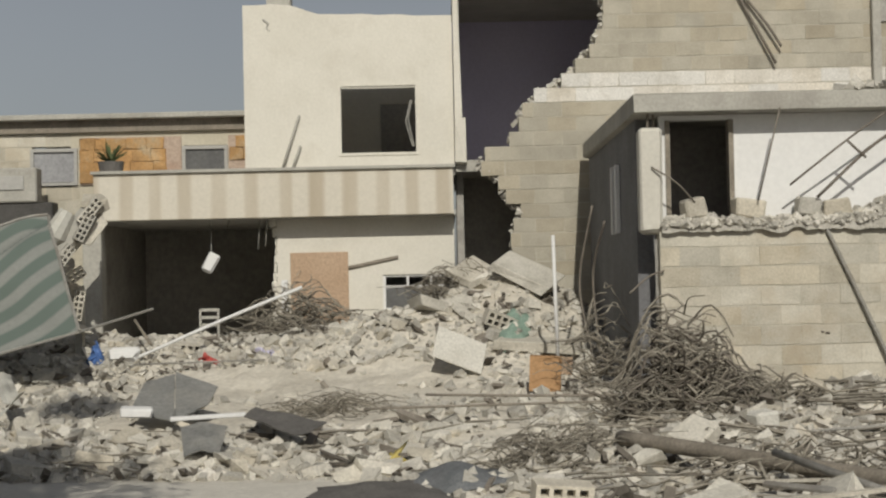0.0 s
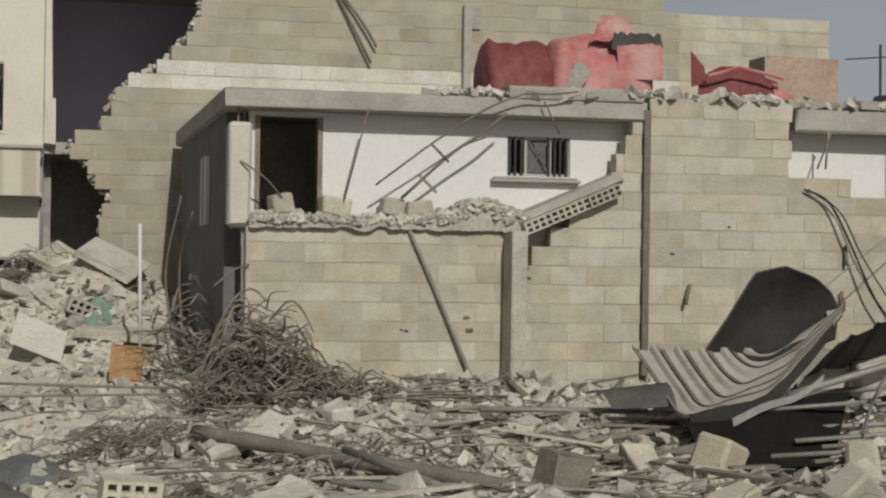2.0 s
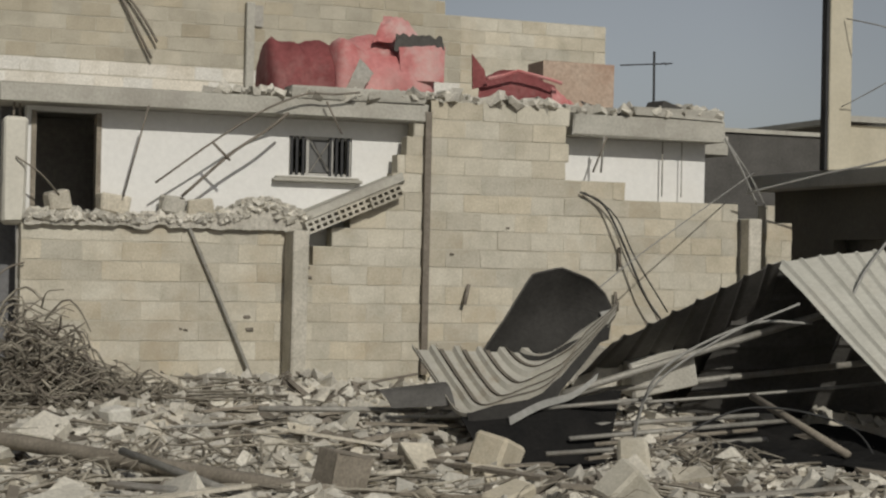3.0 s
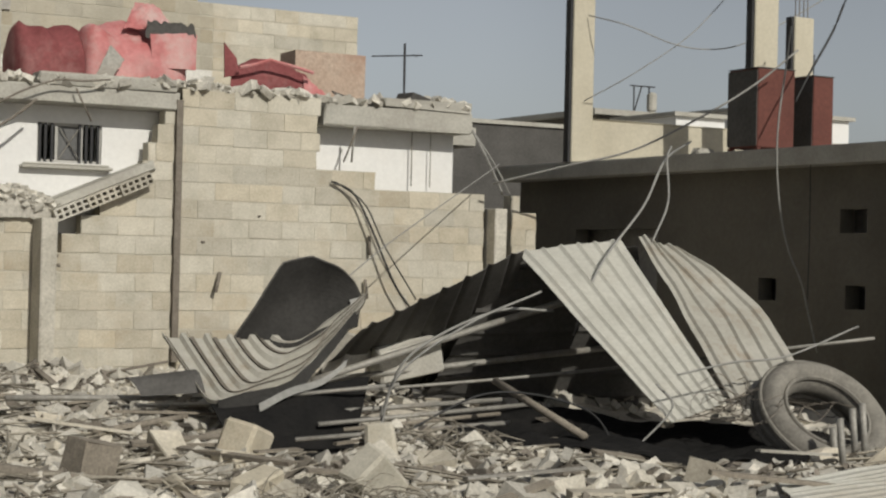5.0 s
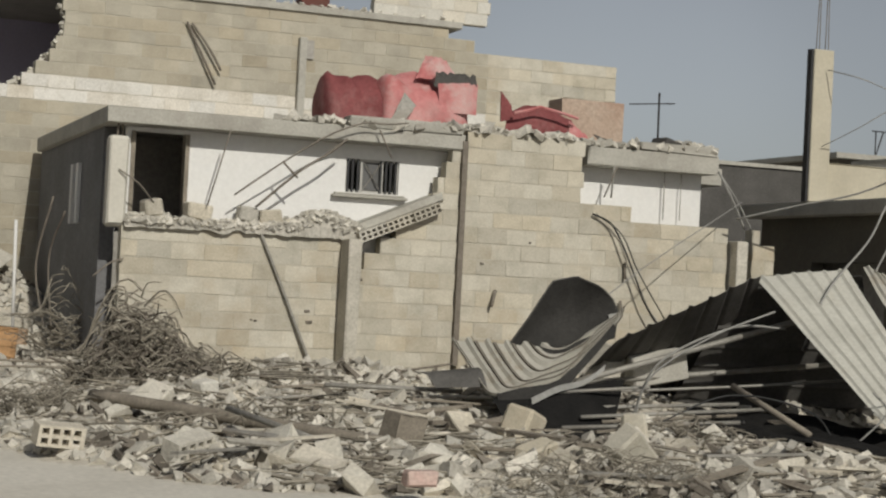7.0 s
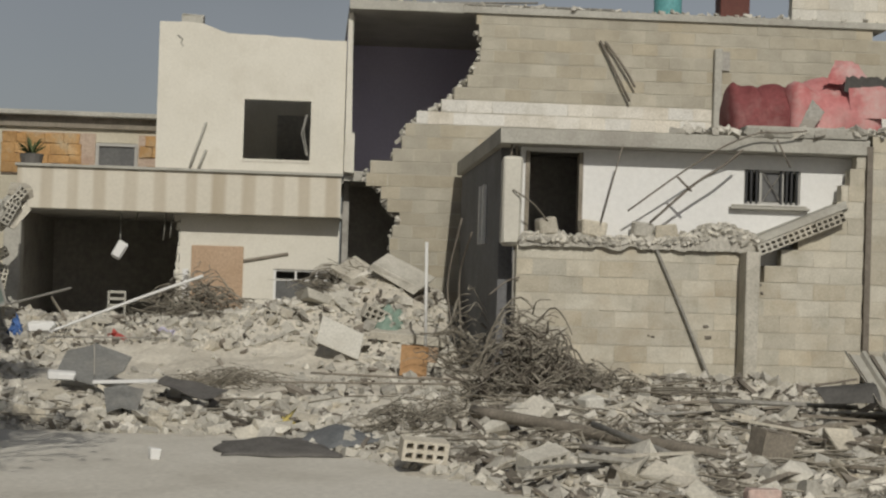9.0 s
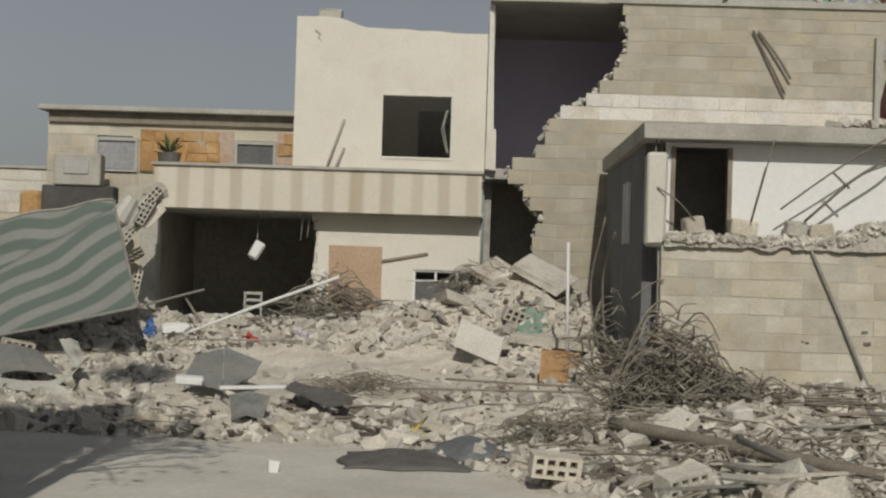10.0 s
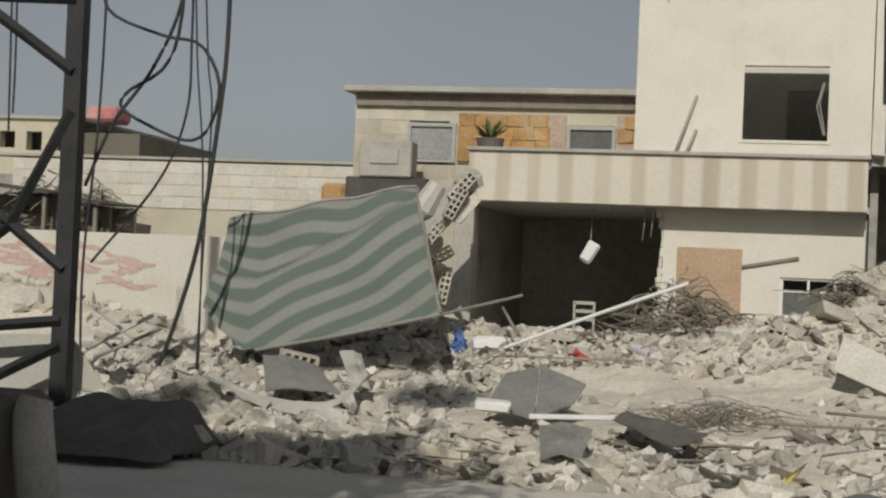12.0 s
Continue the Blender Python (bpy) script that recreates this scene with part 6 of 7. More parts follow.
# pale house with a dark red roof box far left
pale = thing("distant_house", "pale two-storey house with small dark windows far off", "house", "distant houses")
part("wall", panel(-24.0, -17.6, 0, 5.05, 40.0, 40.3, [(-22.9, -22.3, 4.25, 4.75), (-19.6, -19.2, 4.35, 4.75), (-18.9, -18.5, 4.3, 4.75), (-18.2, -17.7, 4.3, 4.85)]), M_YELLOWWALL, pale)
part("inside", boxes((-24, -17.6, 42, 42.1, 0, 5.0)), M_ROOM_GREY, pale)
part("roof", boxes((-24.1, -17.5, 39.9, 46, 5.05, 5.12)), M_CONCRETE, pale)
part("annex", boxes((-17.6, -16.0, 40.0, 45, 0, 4.75)), M_SHADY, pale)
redroof = thing("metal_box", "small bright red tank on a distant roof", "box")
part("body", boxes((-17.9, -17.1, 41, 42, 5.12, 5.5), bevel=0.08), M_RED, redroof)

# ---- yard, far left ----
pier = thing("wall_pier", "dark stone pier with an orange stone end", "wall", kind="structure")
part("body", boxes((-6.55, -5.4, 25.2, 25.55, 0.3, 2.92), bevel=0.02), M_TIN_DARK, pier)
part("stone", boxes((-6.9, -6.56, 25.2, 25.5, 0.3, 2.82), bevel=0.05), M_STONE, pier)
ac = thing("air_conditioner", "dusty grey air conditioner unit standing on a stone pier", "air conditioner")
part("case", boxes((-6.36, -5.62, 25.15, 25.5, 2.92, 3.42), bevel=0.02), M_CONCRETE, ac)
part("grille", boxes((-6.2, -5.8, 25.125, 25.145, 3.1, 3.3), bevel=0.006), M_GREY_INNER, ac)
for x in (-6.2, -5.86):
    part("foot", boxes((x, x + 0.06, 25.2, 25.45, 2.9, 2.925)), M_STEEL, ac)
agave = thing("agave", "spiky green agave plant in a dark pot on the terrace", "plant")
bm = bmesh.new()
ra = random.Random(2)
for k in range(34):
    a, up = ra.uniform(0, 6.28), ra.uniform(0.25, 1.2)
    l = ra.uniform(0.25, 0.4)
    d = Vector((math.cos(a) * math.cos(up), math.sin(a) * math.cos(up), math.sin(up)))
    b = Vector((-4.55, 25.2, 3.46))
    side = d.cross(Vector((0, 0, 1))).normalized() * 0.02
    vs = [bm.verts.new(b - side), bm.verts.new(b + side), bm.verts.new(b + d * l * 0.6 + side * 0.9), bm.verts.new(b + d * l + Vector((0, 0, -0.03))), bm.verts.new(b + d * l * 0.6 - side * 0.9)]
    bm.faces.new(vs)
bmesh.ops.solidify(bm, geom=bm.faces[:], thickness=0.008)
part("leaves", bm, M_LEAF, agave)
part("pot", bars([[(-4.55, 25.2, 3.2), (-4.55, 25.2, 3.48)]], lambda t: 0.14 + 0.05 * t, 14), M_DARK, agave)

# red paint marks on the garden wall, unreadable strokes
rp = random.Random(8)
marks = thing("wall_paint", "faded red paint strokes on the garden wall", "paint")
for k in range(34):
    x, z = -12.1 + rp.uniform(0, 2.1), 1.15 + rp.uniform(0, 0.7)
    l, w, ph, sl = rp.uniform(0.3, 0.8), rp.uniform(0.035, 0.075), rp.uniform(0, 6), rp.uniform(-0.18, 0.08)

    def stroke(u, v, x=x, z=z, l=l, w=w, ph=ph, sl=sl):
        return Vector((x + l * u, 25.594 - 0.0003 * (k % 9), z + sl * u * l + 0.035 * math.sin(ph + 5 * u) + w * (v - 0.5) * (0.35 + 1.3 * math.sin(3.1 * (0.03 + 0.94 * u)) * (0.7 + 0.3 * math.sin(ph * 3 + 9 * u)))))
    part("stroke", sheet(stroke, 12, 1, 0.002), M_PINK, marks)

# bent sheet metal, boards and cloth on the rubble before the house
def bent_sheet(name, label, a, b, c, d, fold, mat, cat="metal sheet", wob=0.025):
    ob = thing(name, label, cat)
    n = (Vector(b) - Vector(a)).cross(Vector(d) - Vector(a)).normalized()

    def fn(u, v):
        return bilerp(a, b, c, d, u, v) + n * (fold * (0.5 - abs(u - 0.45)) * 2 + wob * noise.noise(Vector((u * 3 + a[0], v * 3, 2))))
    part("sheet", sheet(fn, 14, 10, 0.012), mat, ob)
    return ob


bent_sheet("metal_sheet", "grey folded sheet metal lying on the dust", (-2.98, 17.9, 0.42), (-2.49, 17.6, 0.33), (-2.63, 18.6, 0.75), (-2.95, 18.6, 0.67), 0.0, M_TIN_GREY, wob=0.012)
bent_sheet("metal_sheet", "second grey sheet folded away from the first", (-2.48, 17.6, 0.34), (-2.20, 18.0, 0.47), (-2.14, 18.3, 0.63), (-2.62, 18.6, 0.77), 0.0, M_TIN_GREY, wob=0.012)
bent_sheet("metal_sheet", "brown-grey curved panel lying in the yard", (-5.14, 18.1, 0.40), (-4.40, 18.1, 0.43), (-4.86, 18.8, 0.64), (-5.45, 18.9, 0.70), 0.05, M_TIN_GREY)
CRESCENT = curve_points([(-5.31, 17.9, 0.34), (-4.97, 17.8, 0.27), (-4.66, 17.7, 0.24), (-4.45, 17.7, 0.27), (-4.27, 17.8, 0.40), (-4.15, 18.1, 0.61)], 24)
crescent = thing("metal_sheet", "long pale crumpled strip of sheet metal curving up", "metal sheet")
part("sheet", sheet(lambda u, v: CRESCENT[round(u * 24)] + Vector((0.03 * v, 0.16 * v, 0.11 * v * math.sin(math.pi * (0.1 + 0.85 * u)) + 0.012 * noise.noise(Vector((u * 9, v * 2, 4))))), 24, 4, 0.008), M_TIN, crescent)
bent_sheet("metal_sheet", "pale sheet strip standing askew in the yard", (-4.28, 18.0, 0.52), (-4.09, 18.0, 0.49), (-4.33, 18.5, 0.79), (-4.55, 18.5, 0.80), 0.02, M_TIN)
bent_sheet("metal_sheet", "pale bent strip lying across rubble", (-5.84, 18.3, 0.49), (-5.83, 18.5, 0.51), (-4.97, 17.8, 0.33), (-4.99, 17.7, 0.28), 0.01, M_TIN)
bent_sheet("board", "dark overturned board with a bent edge", (-1.79, 17.2, 0.42), (-1.65, 17.4, 0.46), (-0.89, 16.4, 0.38), (-1.15, 16.0, 0.30), 0.02, M_DARK, "board")
bent_sheet("board", "grey crumpled panel under a white strip", (-2.12, 15.8, 0.16), (-1.80, 15.8, 0.20), (-1.79, 16.3, 0.39), (-2.22, 16.3, 0.38), 0.05, M_TIN_GREY, "board")
strip = thing("white_board", "bright white board edge lying on dark panels", "board")
part("board", boxes((-0.36, 0.36, -0.05, 0.05, -0.02, 0.02), bevel=0.006), M_WHITE, strip)
strip.matrix_basis = pose(-2.08, 17.1, 0.41, 0, -2, 8)
lump_white = thing("white_board", "small white plastic piece lying in the rubble", "board")
part("board", boxes((-0.16, 0.16, -0.08, 0.08, -0.05, 0.05), bevel=0.02, rough=0.01), M_WHITE, lump_white)
lump_white.matrix_basis = pose(-2.86, 17.6, 0.43, 8, 3, 10)


def cloth(name, label, x0, x1, y0, y1, h, mat, seed, cat="cloth"):
    def fn(u, v):
        x, y = x0 + (x1 - x0) * u, y0 + (y1 - y0) * v
        e = math.sin(math.pi * u) ** 0.6 * math.sin(math.pi * v) ** 0.6
        x += 0.12 * noise.noise(Vector((v * 3, seed, 0)))
        y += 0.15 * noise.noise(Vector((u * 3, seed, 4)))
        return Vector((x, y, ground_height(x, y) + 0.015 + e * (h * (0.5 + 0.8 * abs(noise.noise(Vector((u * 2.5, v * 2.5, seed))))))))
    bm = sheet(fn, 22, 14, 0.01)
    ob = part(name, bm, mat, smooth=True)
    return tagged(ob, label, cat)


cloth("blanket", "dark grey blanket crumpled at the road edge", -0.85, 0.25, 13.3, 14.6, 0.12, M_DARK, 1.3)
cloth("blanket", "blue-grey cloth crumpled beside the dark blanket", -0.1, 0.7, 13.9, 14.9, 0.17, M_BLUEGREY, 5.1)
tar_heap = thing("tarpaulin", "dark tarpaulin sheeting dumped over rubble at the roadside", "tarpaulin")
part("cloth", sheet(lambda u, v: Vector((-6.25 + 1.4 * u + 0.10 * noise.noise(Vector((v * 4, 1, 0))), 14.75 + 1.55 * v + 0.12 * noise.noise(Vector((u * 4, 2, 0))),
                                         max(0.03, 0.06 + 0.36 * math.sin(math.pi * min(1, v * 0.62 + 0.02)) * min(1, 3.2 * u + 0.35) * min(1, 5 * (1 - u)) + 0.10 * noise.noise(Vector((u * 5, v * 4, 3))) * v))), 26, 18, 0.01), M_DARK, tar_heap, smooth=True)
cloth("plastic_bag", "yellow plastic bag lying in the rubble", -0.34, -0.16, 15.35, 15.55, 0.09, M_YELLOW, 2.2, "bag")
cloth("rag", "red rag caught in the rubble", -2.85, -2.6, 21.8, 22.0, 0.1, M_REDRAG, 3.3)
cloth("rag", "blue plastic sheet caught in the rubble", -4.2, -4.05, 21.8, 22.1, 0.25, M_BLUE, 4.4)
cloth("rag", "faded green cloth on the mound", 0.95, 1.3, 21.5, 22.2, 0.12, M_GREEN, 6.4)
cloth("rag", "pale purple cloth caught in the rubble", -2.2, -2.0, 22.0, 22.3, 0.14, M_PURPLE, 7.4)
crate = thing("cardboard_box", "orange-brown cardboard box standing on rubble", "box")
part("body", boxes((-0.18, 0.18, -0.12, 0.12, -0.2, 0.2), bevel=0.008, rough=0.008), M_ORANGE, crate)
part("flap", boxes((0.18, 0.30, -0.115, -0.10, 0.0, 0.2)), M_BROWN, crate)
crate.matrix_basis = pose(1.33, 19.8, 0.60, 0, 3, -4)
bag = thing("debris_bag", "pale sack and paper lying before the shop pillar", "sack")
part("sack", boxes((-4.0, -3.6, 21.9, 22.2, 0.72, 0.92), bevel=0.06, rough=0.03), M_WHITE, bag)
red_bit = tagged(part("brick", boxes((3.1, 3.35, 9.6, 9.75, 0.12, 0.24), bevel=0.02, rough=0.01), M_PINK), "reddish brick half lying in the near rubble", "brick")
dark_box = thing("wooden_box", "dark broken wooden box lying on the rubble", "box")
part("body", boxes((-0.16, 0.16, -0.12, 0.12, -0.13, 0.13), bevel=0.008, rough=0.012), M_WOOD, dark_box)
dark_box.matrix_basis = pose(3.95, 12.1, 0.32, 6, 10, 20)

# hanging lamp and chair in the dark shop
lamp = thing("hanging_lamp", "white plastic lamp hanging crooked from a wire", "lamp")
part("wire", bars([[(-3.0, 24.3, 2.56), (-3.0, 24.25, 2.1)]], 0.008), M_CABLE_PALE, lamp)
tilted = boxes((-0.085, 0.085, -0.05, 0.05, -0.14, 0.14), bevel=0.03, rough=0.01)
bmesh.ops.transform(tilted, matrix=pose(-3.0, 24.2, 1.98, 0, 28, 0), verts=tilted.verts[:])
part("body", tilted, M_WHITE, lamp)
for x, dz in ((-2.72, 0.12), (-2.3, 0.42), (-2.2, 0.38)):
    rod("wire", "grey wire hanging from the shop ceiling", [(x, 24.1, 2.57), (x - 0.03, 24.1, 2.57 - dz)], 0.01, M_PIPE, "wire")
chair = thing("chair", "pale plastic chair back standing in the dark shop", "chair")
for i in range(3):
    part("slat", boxes((-3.04, -2.82, 23.4, 23.43, 1.12 + 0.1 * i, 1.16 + 0.1 * i)), M_CONCRETE, chair)
for x in (-3.06, -2.82):
    part("leg", boxes((x, x + 0.03, 23.4, 23.43, 0.7, 1.36)), M_CONCRETE, chair)

# tyre ring and white corrugated sheet at the right
tyre = thing("tyre", "large dusty worn tyre lying tilted against rubble", "tyre")
bm = bmesh.new()
sides, seg = 12, 40
rings = []
for i in range(seg):
    a = 2 * math.pi * i / seg
    ring = []
    for k in range(sides):
        b = 2 * math.pi * k / sides
        rad = 0.40 + 0.11 * math.cos(b)
        ring.append(bm.verts.new((math.cos(a) * rad, math.sin(a) * rad, 0.10 * math.sin(b) * (1.15 if math.cos(b) > 0 else 0.9))))
    rings.append(ring)
for i in range(seg):
    for k in range(sides):
        bm.faces.new((rings[i][k], rings[(i + 1) % seg][k], rings[(i + 1) % seg][(k + 1) % sides], rings[i][(k + 1) % sides]))
bmesh.ops.recalc_face_normals(bm, faces=bm.faces[:])
part("casing", bm, M_RUBBER, tyre, smooth=True)
for z, r in ((0.075, 0.325), (-0.075, 0.325)):
    part("bead", bars([[(r * math.cos(2 * math.pi * k / 40), r * math.sin(2 * math.pi * k / 40), z) for k in range(41)]], 0.016, 6), M_RUBBER, tyre)
for z in (-0.05, 0.0, 0.05):
    part("tread_rib", bars([[(0.505 * math.cos(2 * math.pi * k / 40), 0.505 * math.sin(2 * math.pi * k / 40), z) for k in range(41)]], 0.014, 6), M_RUBBER, tyre)
tyre.matrix_basis = pose(10.42, 11.8, 0.44, 44, 16, -22) @ Matrix.Diagonal((1.22, 1.18, 1.7, 1))
white_sheet = thing("roofing_sheet", "dusty pale corrugated sheet lying flat on the near rubble", "roofing sheet", "fallen roofing sheets")
part("panel", ribbed((7.98, 9.5, 0.31), (7.42, 8.6, 0.24), (9.3, 8.7, 0.33), (9.6, 9.7, 0.40), 9, 0.014), M_TIN, white_sheet)
for i, (x, y, z, l) in enumerate(((9.6, 10.6, 0.3, 0.5), (10.1, 11.0, 0.3, 0.55), (10.3, 11.1, 0.3, 0.6), (9.8, 10.9, 0.25, 0.4))):
    rod("pipe", "short pale pipe end sticking out of the rubble", [(x, y, z - 0.2), (x - 0.06, y, z + l * 0.6)], 0.03, M_PIPE, "pipe", "pipe ends")

# ---- cables ----
for pts, r, mat in (
        ([(10.42, 17.5, 2.67), (11.06, 17.0, 2.88), (11.69, 16.5, 3.08), (12.3, 16.0, 3.48), (12.89, 15.8, 3.87), (13.36, 15.6, 4.29)], 0.013, M_CABLE_PALE),
        ([(9.0, 13.6, 1.1), (9.35, 13.7, 1.75), (10.2, 14.2, 2.35), (10.75, 14.6, 2.85), (12.3, 16.2, 3.2)], 0.014, M_CABLE_PALE),
        ([(10.1, 13.9, 2.0), (10.5, 14.2, 2.4), (10.7, 14.5, 2.85), (10.9, 14.7, 3.0)], 0.012, M_CABLE_PALE),
        ([(12.05, 14.2, 4.3), (11.98, 14.2, 3.81), (11.9, 14.2, 3.26), (11.9, 14.2, 2.77), (11.97, 14.2, 2.29), (12.09, 14.2, 1.92), (12.26, 14.2, 1.62), (12.37, 14.2, 1.28), (12.5, 14.2, 0.88)], 0.010, M_CABLE_PALE),
        ([(12.37, 14.2, 4.03), (12.35, 14.2, 3.1), (12.36, 14.2, 2.18), (12.35, 14.2, 1.44)], 0.006, M_CABLE),
        ([(7.3, 14.2, 0.3), (7.5, 14.0, 0.9), (8.3, 13.9, 1.3), (8.9, 13.8, 1.32)], 0.014, M_CABLE_PALE),
        ([(7.2, 14.0, 0.2), (7.35, 13.9, 0.75), (8.0, 13.8, 1.2), (8.7, 13.7, 1.5)], 0.012, M_CABLE_PALE),
        ([(9.0, 12.0, 0.85), (9.6, 12.0, 0.95), (10.2, 12.0, 1.0), (11.2, 12.2, 1.25)], 0.010, M_CABLE_PALE),
        ([(7.1, 13.3, 0.3), (7.9, 13.2, 0.62), (8.6, 12.8, 0.5), (8.7, 12.4, 0.15)], 0.010, M_CABLE),
        ([(8.8, 12.3, 0.2), (9.1, 12.2, 0.55), (9.0, 12.3, 0.75)], 0.010, M_CABLE_PALE),
        ([(12.5, 18.66, 4.96), (12.72, 18.1, 4.79), (13.34, 18.0, 4.6), (13.9, 18.0, 4.57), (14.47, 18.0, 4.68), (15.14, 18.0, 5.01), (15.93, 18.0, 5.44)], 0.008, M_CABLE_PALE),
        ([(14.3, 15.5, 5.5), (14.0, 15.5, 4.96), (13.79, 15.5, 4.53), (13.46, 15.5, 4.03), (13.25, 15.5, 3.68)], 0.014, M_CABLE),
        ([(7.75, 15.9, 1.55), (8.6, 16.4, 2.0), (10.5, 17.5, 2.9)], 0.007, M_CABLE_PALE),
        ([(14.9, 18.0, 5.95), (14.2, 18.0, 5.27), (13.61, 18.0, 4.72), (12.9, 18.2, 4.2), (12.45, 18.66, 3.85)], 0.007, M_CABLE_PALE)):
    rod("cable", "slack electric cable hanging over the ruins", pts, r, mat, "cable", "hanging cables", sides=5, smooth_n=26)

# ---- lattice pole at the far left ----
pole = thing("lattice_pole", "dark steel lattice power pole with cross bracing", "pole")
PY = 17.6
part("upright", boxes((-7.10, -6.93, PY, PY + 0.15, 0.0, 8.8)), M_STEEL, pole)
part("upright", boxes((-8.22, -8.06, PY, PY + 0.15, 0.0, 8.8)), M_STEEL, pole)
for ends in (
        [(-8.15, 17.60, 4.08), (-7.16, 17.60, 3.42)],
        [(-8.15, 17.60, 4.04), (-7.19, 17.60, 4.01)],
        [(-8.06, 17.60, 2.21), (-7.05, 17.60, 1.49)],
        [(-7.59, 17.60, 1.85), (-7.09, 17.60, 2.80)],
        [(-7.98, 17.60, 0.87), (-7.02, 17.60, 0.98)],
        [(-7.94, 17.60, 0.28), (-7.01, 17.60, 0.75)],
        [(-8.01, 17.60, 1.54), (-7.59, 17.60, 1.85)]):
    (xa, ya, za), (xb, yb, zb) = ends
    if xb > -7.30:
        ends[1] = (-7.01, yb, zb + (zb - za) / (xb - xa) * (-7.01 - xb))
    part("brace", bars([ends], 0.055, 4), M_STEEL, pole)
# this concrete takes the shade-dark render, its deep shade put into the colour
footing = thing("concrete_block", "rough grey concrete block standing at the roadside", "block")
part("body", boxes((-5.5, -4.6, 11.9, 12.6, -0.05, 0.72), bevel=0.08, rough=0.05), M_SHADY, footing)
kerb_post = thing("stone_post", "rounded pale stone post leaning at the roadside", "post")
part("shaft", bars([curve_points([(-4.36, 12.0, -0.1), (-4.42, 12.0, 0.25), (-4.47, 12.02, 0.58), (-4.46, 12.04, 0.70)], 10)], lambda t: 0.125 - 0.03 * t ** 3, 12), M_CONCRETE, kerb_post, smooth=True)
plate = thing("metal_sheet", "pale sheet panel leaning by the pole", "metal sheet")
part("sheet", sheet(lambda u, v: bilerp((-8.31, 18.0, 0.79), (-7.09, 18.0, 0.85), (-6.69, 18.0, 0.33), (-8.28, 18.0, 0.19), u, v), 8, 6, 0.01), M_TIN, plate)
for pts, r in (
        ([(-7.73, 19.60, 5.32), (-7.66, 19.60, 4.53), (-7.55, 19.60, 4.20), (-6.95, 19.60, 3.97), (-6.54, 19.60, 3.88), (-6.31, 19.60, 3.47), (-6.40, 19.60, 3.02), (-6.64, 19.60, 2.87), (-7.10, 19.60, 3.03), (-7.40, 19.60, 3.21), (-7.31, 19.60, 3.39), (-6.94, 19.60, 3.63), (-6.77, 19.60, 4.12), (-6.73, 19.60, 5.31)], 0.019),
        ([(-6.73, 19.60, 5.31), (-6.77, 19.60, 4.35), (-7.06, 19.60, 3.63), (-7.49, 19.60, 3.02), (-7.77, 19.60, 2.36)], 0.019),
        ([(-6.67, 19.60, 5.31), (-6.64, 19.60, 3.99), (-6.66, 19.60, 3.16), (-6.94, 19.60, 2.43), (-7.66, 19.60, 1.55)], 0.014),
        ([(-6.25, 19.60, 5.31), (-6.24, 19.60, 4.00), (-6.29, 19.60, 3.18), (-6.46, 19.60, 1.81), (-6.73, 19.60, 0.79), (-6.94, 19.60, 0.28)], 0.024),
        ([(-6.67, 19.60, 5.31), (-6.57, 19.60, 3.76), (-6.45, 19.60, 2.58), (-6.40, 19.60, 0.80), (-6.40, 19.60, 0.21)], 0.010),
        ([(-6.57, 19.60, 5.31), (-6.45, 19.60, 3.76), (-6.38, 19.60, 3.16), (-6.40, 19.60, 1.86), (-6.42, 19.60, 0.45)], 0.010),
        ([(-7.64, 19.60, 5.32), (-7.63, 19.60, 3.99), (-7.66, 19.60, 2.84), (-7.75, 19.60, 1.45), (-7.70, 19.60, -0.11)], 0.014),
        ([(-8.75, 19.60, 5.32), (-8.71, 19.60, 3.74), (-8.69, 19.60, 2.93)], 0.012),
        ([(-8.69, 19.60, 5.32), (-8.65, 19.60, 3.74), (-8.65, 19.60, 3.12)], 0.012)):
    rod("cable", "dark electric cable looping down beside the pole", pts, r, M_CABLE, "cable", "cables of the pole", sides=6, smooth_n=44)

# dry shrubs behind the garden wall
tangle("dry brown shrub growing behind the garden wall", "shrub", (-12.4, 27.2, 1.2), 1.0, 1.5, 420, 0.012, M_TWIG, 31, "shrub")
tangle("dry brown shrub growing behind the garden wall", "shrub", (-9.9, 27.6, 1.2), 0.5, 0.95, 160, 0.010, M_TWIG, 32, "shrub")

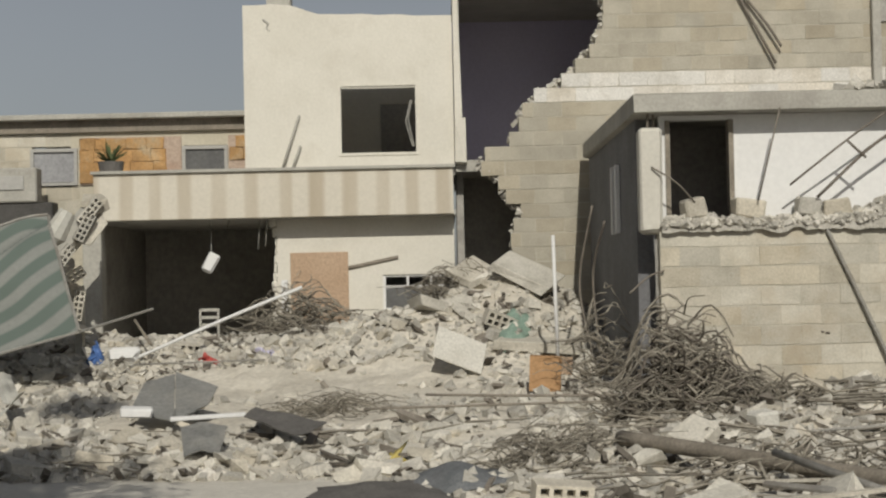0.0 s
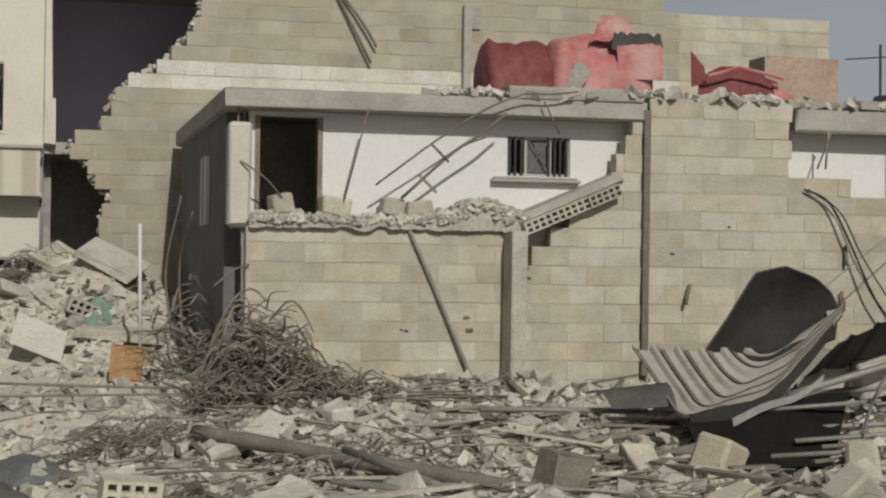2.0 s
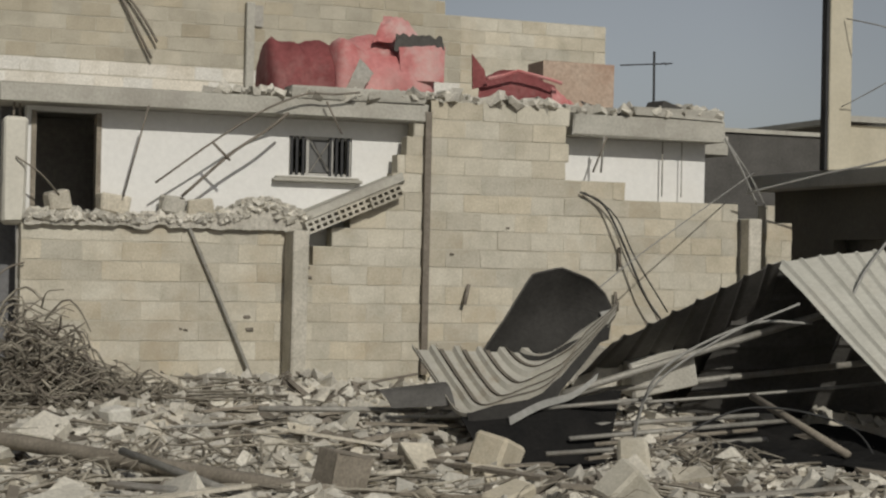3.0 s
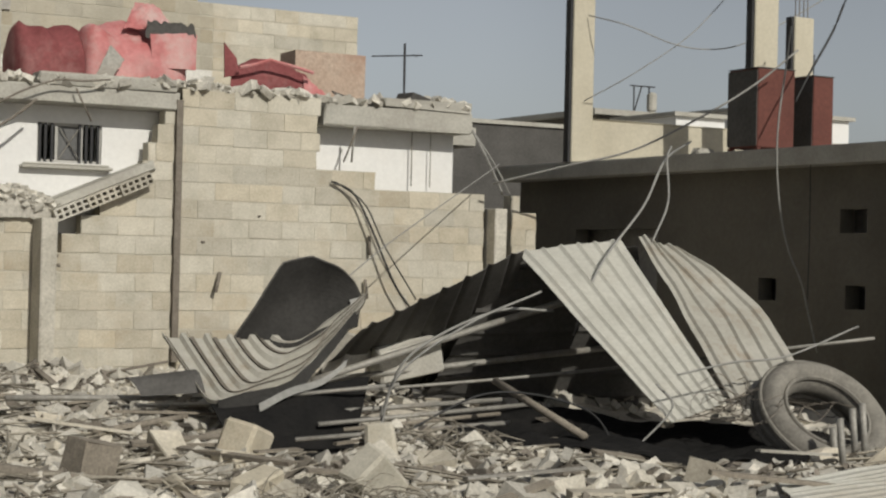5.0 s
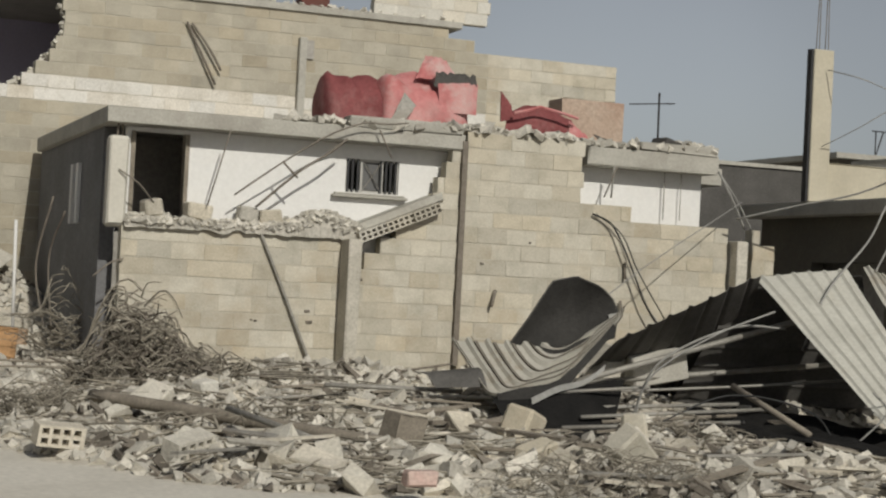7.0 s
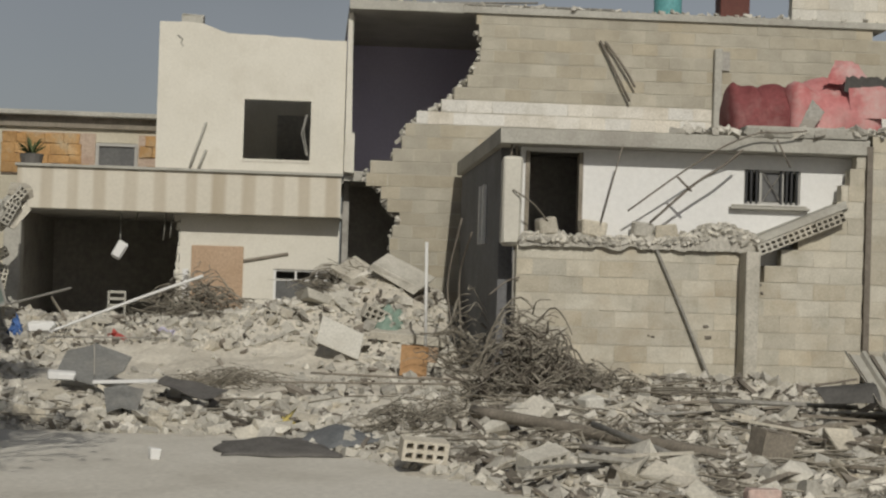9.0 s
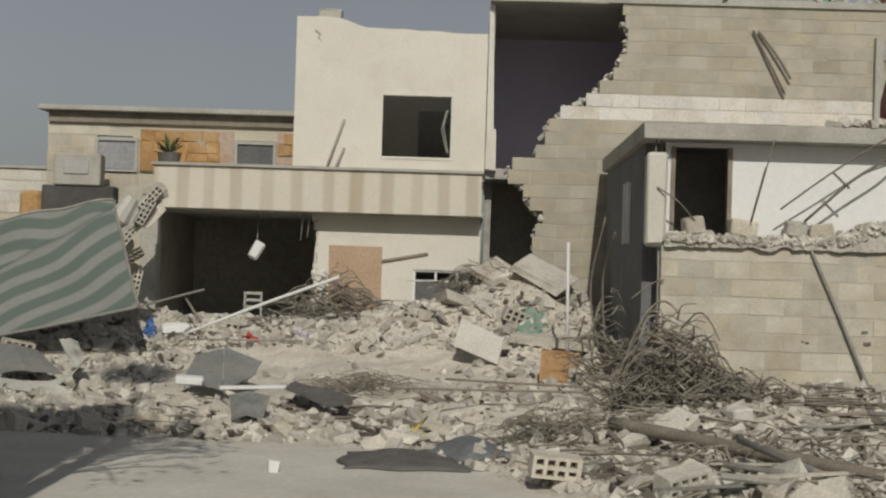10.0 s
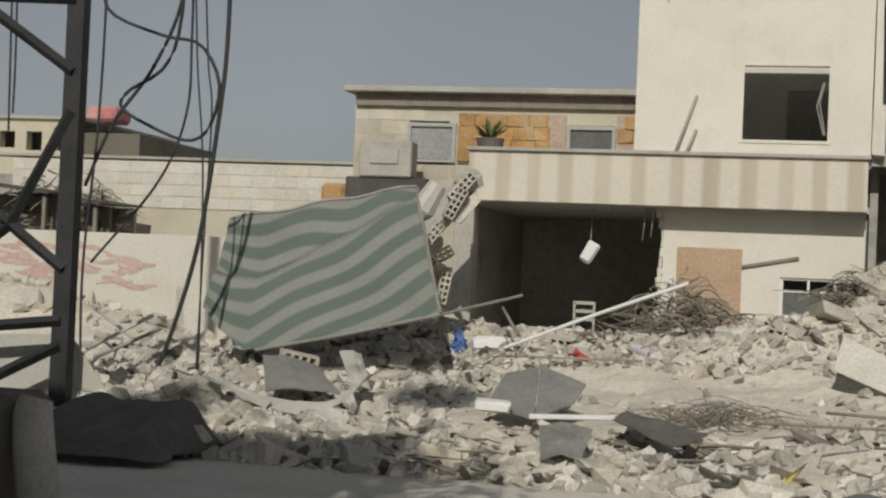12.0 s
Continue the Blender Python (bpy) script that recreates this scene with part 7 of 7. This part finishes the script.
# roadside tree and the house behind the camera that shade the road
tree = thing("tree", "roadside tree with thin limbs and small leaves", "tree")
rt = random.Random(21)
TX, TZ = Vector((-2.7, 7.2, 0)), 6.0
part("trunk", bars([curve_points([TX, TX + Vector((-0.1, 0.1, 2.0)), TX + Vector((0.1, 0, TZ))], 8)], lambda t: 0.13 - 0.05 * t, 8), M_WOOD, tree)
tw, lv = bmesh.new(), bmesh.new()
for k in range(46):
    a, l = rt.uniform(0, 6.28), rt.uniform(0.6, 1.5)
    b = TX + Vector((0.05, 0, rt.uniform(3.5, 5.4)))
    e = b + Vector((math.cos(a) * l, math.sin(a) * l, rt.uniform(-0.1, 1.0)))
    mid = (b + e) / 2 + Vector((0, 0, 0.2))
    tube(tw, curve_points([b, mid, e], 6), lambda t: 0.03 * (1 - 0.75 * t), 4)
    for j in range(20):
        p = mid.lerp(e, rt.random() * 1.1) + Vector((rt.gauss(0, 0.16), rt.gauss(0, 0.16), rt.gauss(0, 0.15)))
        d1 = Vector((rt.uniform(-1, 1), rt.uniform(-1, 1), rt.uniform(-1, 1))).normalized() * 0.06
        d2 = d1.cross(Vector((rt.uniform(-1, 1), rt.uniform(-1, 1), 1))).normalized() * 0.03
        lv.faces.new([lv.verts.new(p - d1), lv.verts.new(p + d2), lv.verts.new(p + d1), lv.verts.new(p - d2)])
for cx, cy, cz, cr, count in ((-3.15, 7.2, 8.45, 0.42, 700), (-5.5, 7.3, 7.4, 0.5, 600), (-2.7, 7.2, 5.6, 0.8, 300)):
    tip = Vector((cx, cy, cz))
    tube(tw, curve_points([TX + Vector((0.08, 0, 5.6)), (TX + Vector((0, 0, 6.2))).lerp(tip, 0.5), tip], 8), lambda t: 0.04 * (1 - 0.7 * t), 5)
    for j in range(count):
        p = tip + Vector((rt.gauss(0, 0.5), rt.gauss(0, 0.5), rt.gauss(0, 0.42))) * cr
        d1 = Vector((rt.uniform(-1, 1), rt.uniform(-1, 1), rt.uniform(-1, 1))).normalized() * 0.075
        d2 = d1.cross(Vector((rt.uniform(-1, 1), rt.uniform(-1, 1), 1))).normalized() * 0.04
        lv.faces.new([lv.verts.new(p - d1), lv.verts.new(p + d2), lv.verts.new(p + d1), lv.verts.new(p - d2)])
part("limbs", tw, M_WOOD, tree)
part("crown", lv, M_LEAF, tree)
# dark lean-to sheds between the garden wall and the far wall
for x0, x1, za, zb in ((-14.4, -12.25, 2.9, 2.7), (-11.95, -11.36, 2.62, 2.55)):
    shed = thing("shed", "low dark lean-to shed with a thin sheet roof", "shed", "lean-to sheds")
    part("wall", panel(x0 + 0.08, x1 - 0.08, 0.0, zb - 0.04, 28.4, 28.5, [(x0 + 0.25, x1 - 0.22, 1.4, zb - 0.2)]), M_SHADY, shed)
    part("back", boxes((x0 + 0.08, x1 - 0.08, 29.4, 29.5, 0, zb)), M_ROOM_GREY, shed)
    part("post", boxes((x0 + 0.1, x0 + 0.16, 27.95, 28.01, 0, za - 0.06)), M_WOOD, shed)
    part("post", boxes((x1 - 0.16, x1 - 0.1, 27.95, 28.01, 0, zb - 0.03)), M_WOOD, shed)
    part("roof", sheet(lambda u, v, x0=x0, x1=x1, za=za, zb=zb: Vector((x0 + (x1 - x0) * u, 27.85 + 1.7 * v, za + (zb - za) * u + 0.05 * v)), 8, 3, 0.03), M_TIN_DARK, shed)
tangle("dry brown shrub growing beside the lean-to shed", "shrub", (-12.0, 28.9, 2.2), 0.5, 1.0, 260, 0.014, M_TWIG, 33, "shrub")
tangle("dry brown shrub growing beside the lean-to shed", "shrub", (-12.9, 29.2, 2.4), 0.7, 0.85, 260, 0.014, M_TWIG, 34, "shrub")
near_house = thing("near_house", "plain rendered house beside the road", "house")
part("wall", boxes((-13.5, -2.8, 1.5, 6.0, 0, 7.1)), M_SHADY, near_house)
part("roof", boxes((-13.6, -2.75, 1.4, 6.1, 7.1, 7.25)), M_CONCRETE, near_house)
part("wing", boxes((-13.5, -5.3, 6.0, 7.3, 0, 7.1)), M_SHADY, near_house)
part("wing_roof", boxes((-13.6, -5.2, 6.102, 7.4, 7.1, 7.25)), M_CONCRETE, near_house)

# pale low roofs beyond the shop roof
for x0, x1, y, z1 in ((20.2, 21.4, 27.0, 4.64), (22.0, 25.2, 27.6, 4.86)):
    hs = thing("distant_house", "small white-walled hut on the far side of the yard", "house", "distant houses")
    part("wall", boxes((x0, x1, y, y + 2, 0, z1)), M_WHITE, hs)
    part("roof", boxes((x0 - 0.1, x1 + 0.1, y - 0.1, y + 2.1, z1, z1 + 0.08)), M_CONCRETE, hs)

# ---- the pieces of the walls ----
block_wall(wall_front, 2.39, 6.6, 0.35, 3.55, FRONT, front_keep, lambda x, z: M_BLOCK, seed=11)
wall_front_2 = thing("wall_front_2", "pale cement block wall with a broken window opening", "wall", kind="structure")
block_wall(wall_front_2, 6.68, 11.22, 0.35, 3.55, FRONT, front_keep, lambda x, z: M_BLOCK, seed=12)
block_wall(wall_upper, 0.7, 9.5, 1.1, 5.9, UP, upper_keep, lambda x, z: M_WHITEWASH if 4.1 + 0.12 * noise.noise(Vector((x * 0.9, 3, 0))) < z < 4.5 + 0.14 * noise.noise(Vector((x * 1.3, 0, 7))) else M_BLOCK_OLD, seed=13)
wall_upper_2 = thing("wall_upper_2", "lower stretch of sunlit block wall beside the red tanks", "wall", kind="structure")
block_wall(wall_upper_2, 9.5, 11.9, 3.5, 5.4, UP, upper_keep, lambda x, z: M_BLOCK, seed=14)
block_wall(wall_pale, 7.45, 9.5, 5.96, 6.76, UP, lambda x, z: True, lambda x, z: M_BLOCK_PALE, seed=15)
block_wall(far_wall, -14.0, -7.0, 2.6, 3.4, 29.98, lambda x, z: True, lambda x, z: M_BLOCK_PALE, seed=16)
wall_stone = thing("wall_stone", "pale squared stone wall with an empty window opening", "wall", kind="structure")
block_wall(wall_stone, -6.68, -5.18, 2.38, 3.98, 26.0, lambda x, z: not (-5.88 < x < -5.22 and 3.2 < z < 3.72), lambda x, z: M_BLOCK, seed=17)
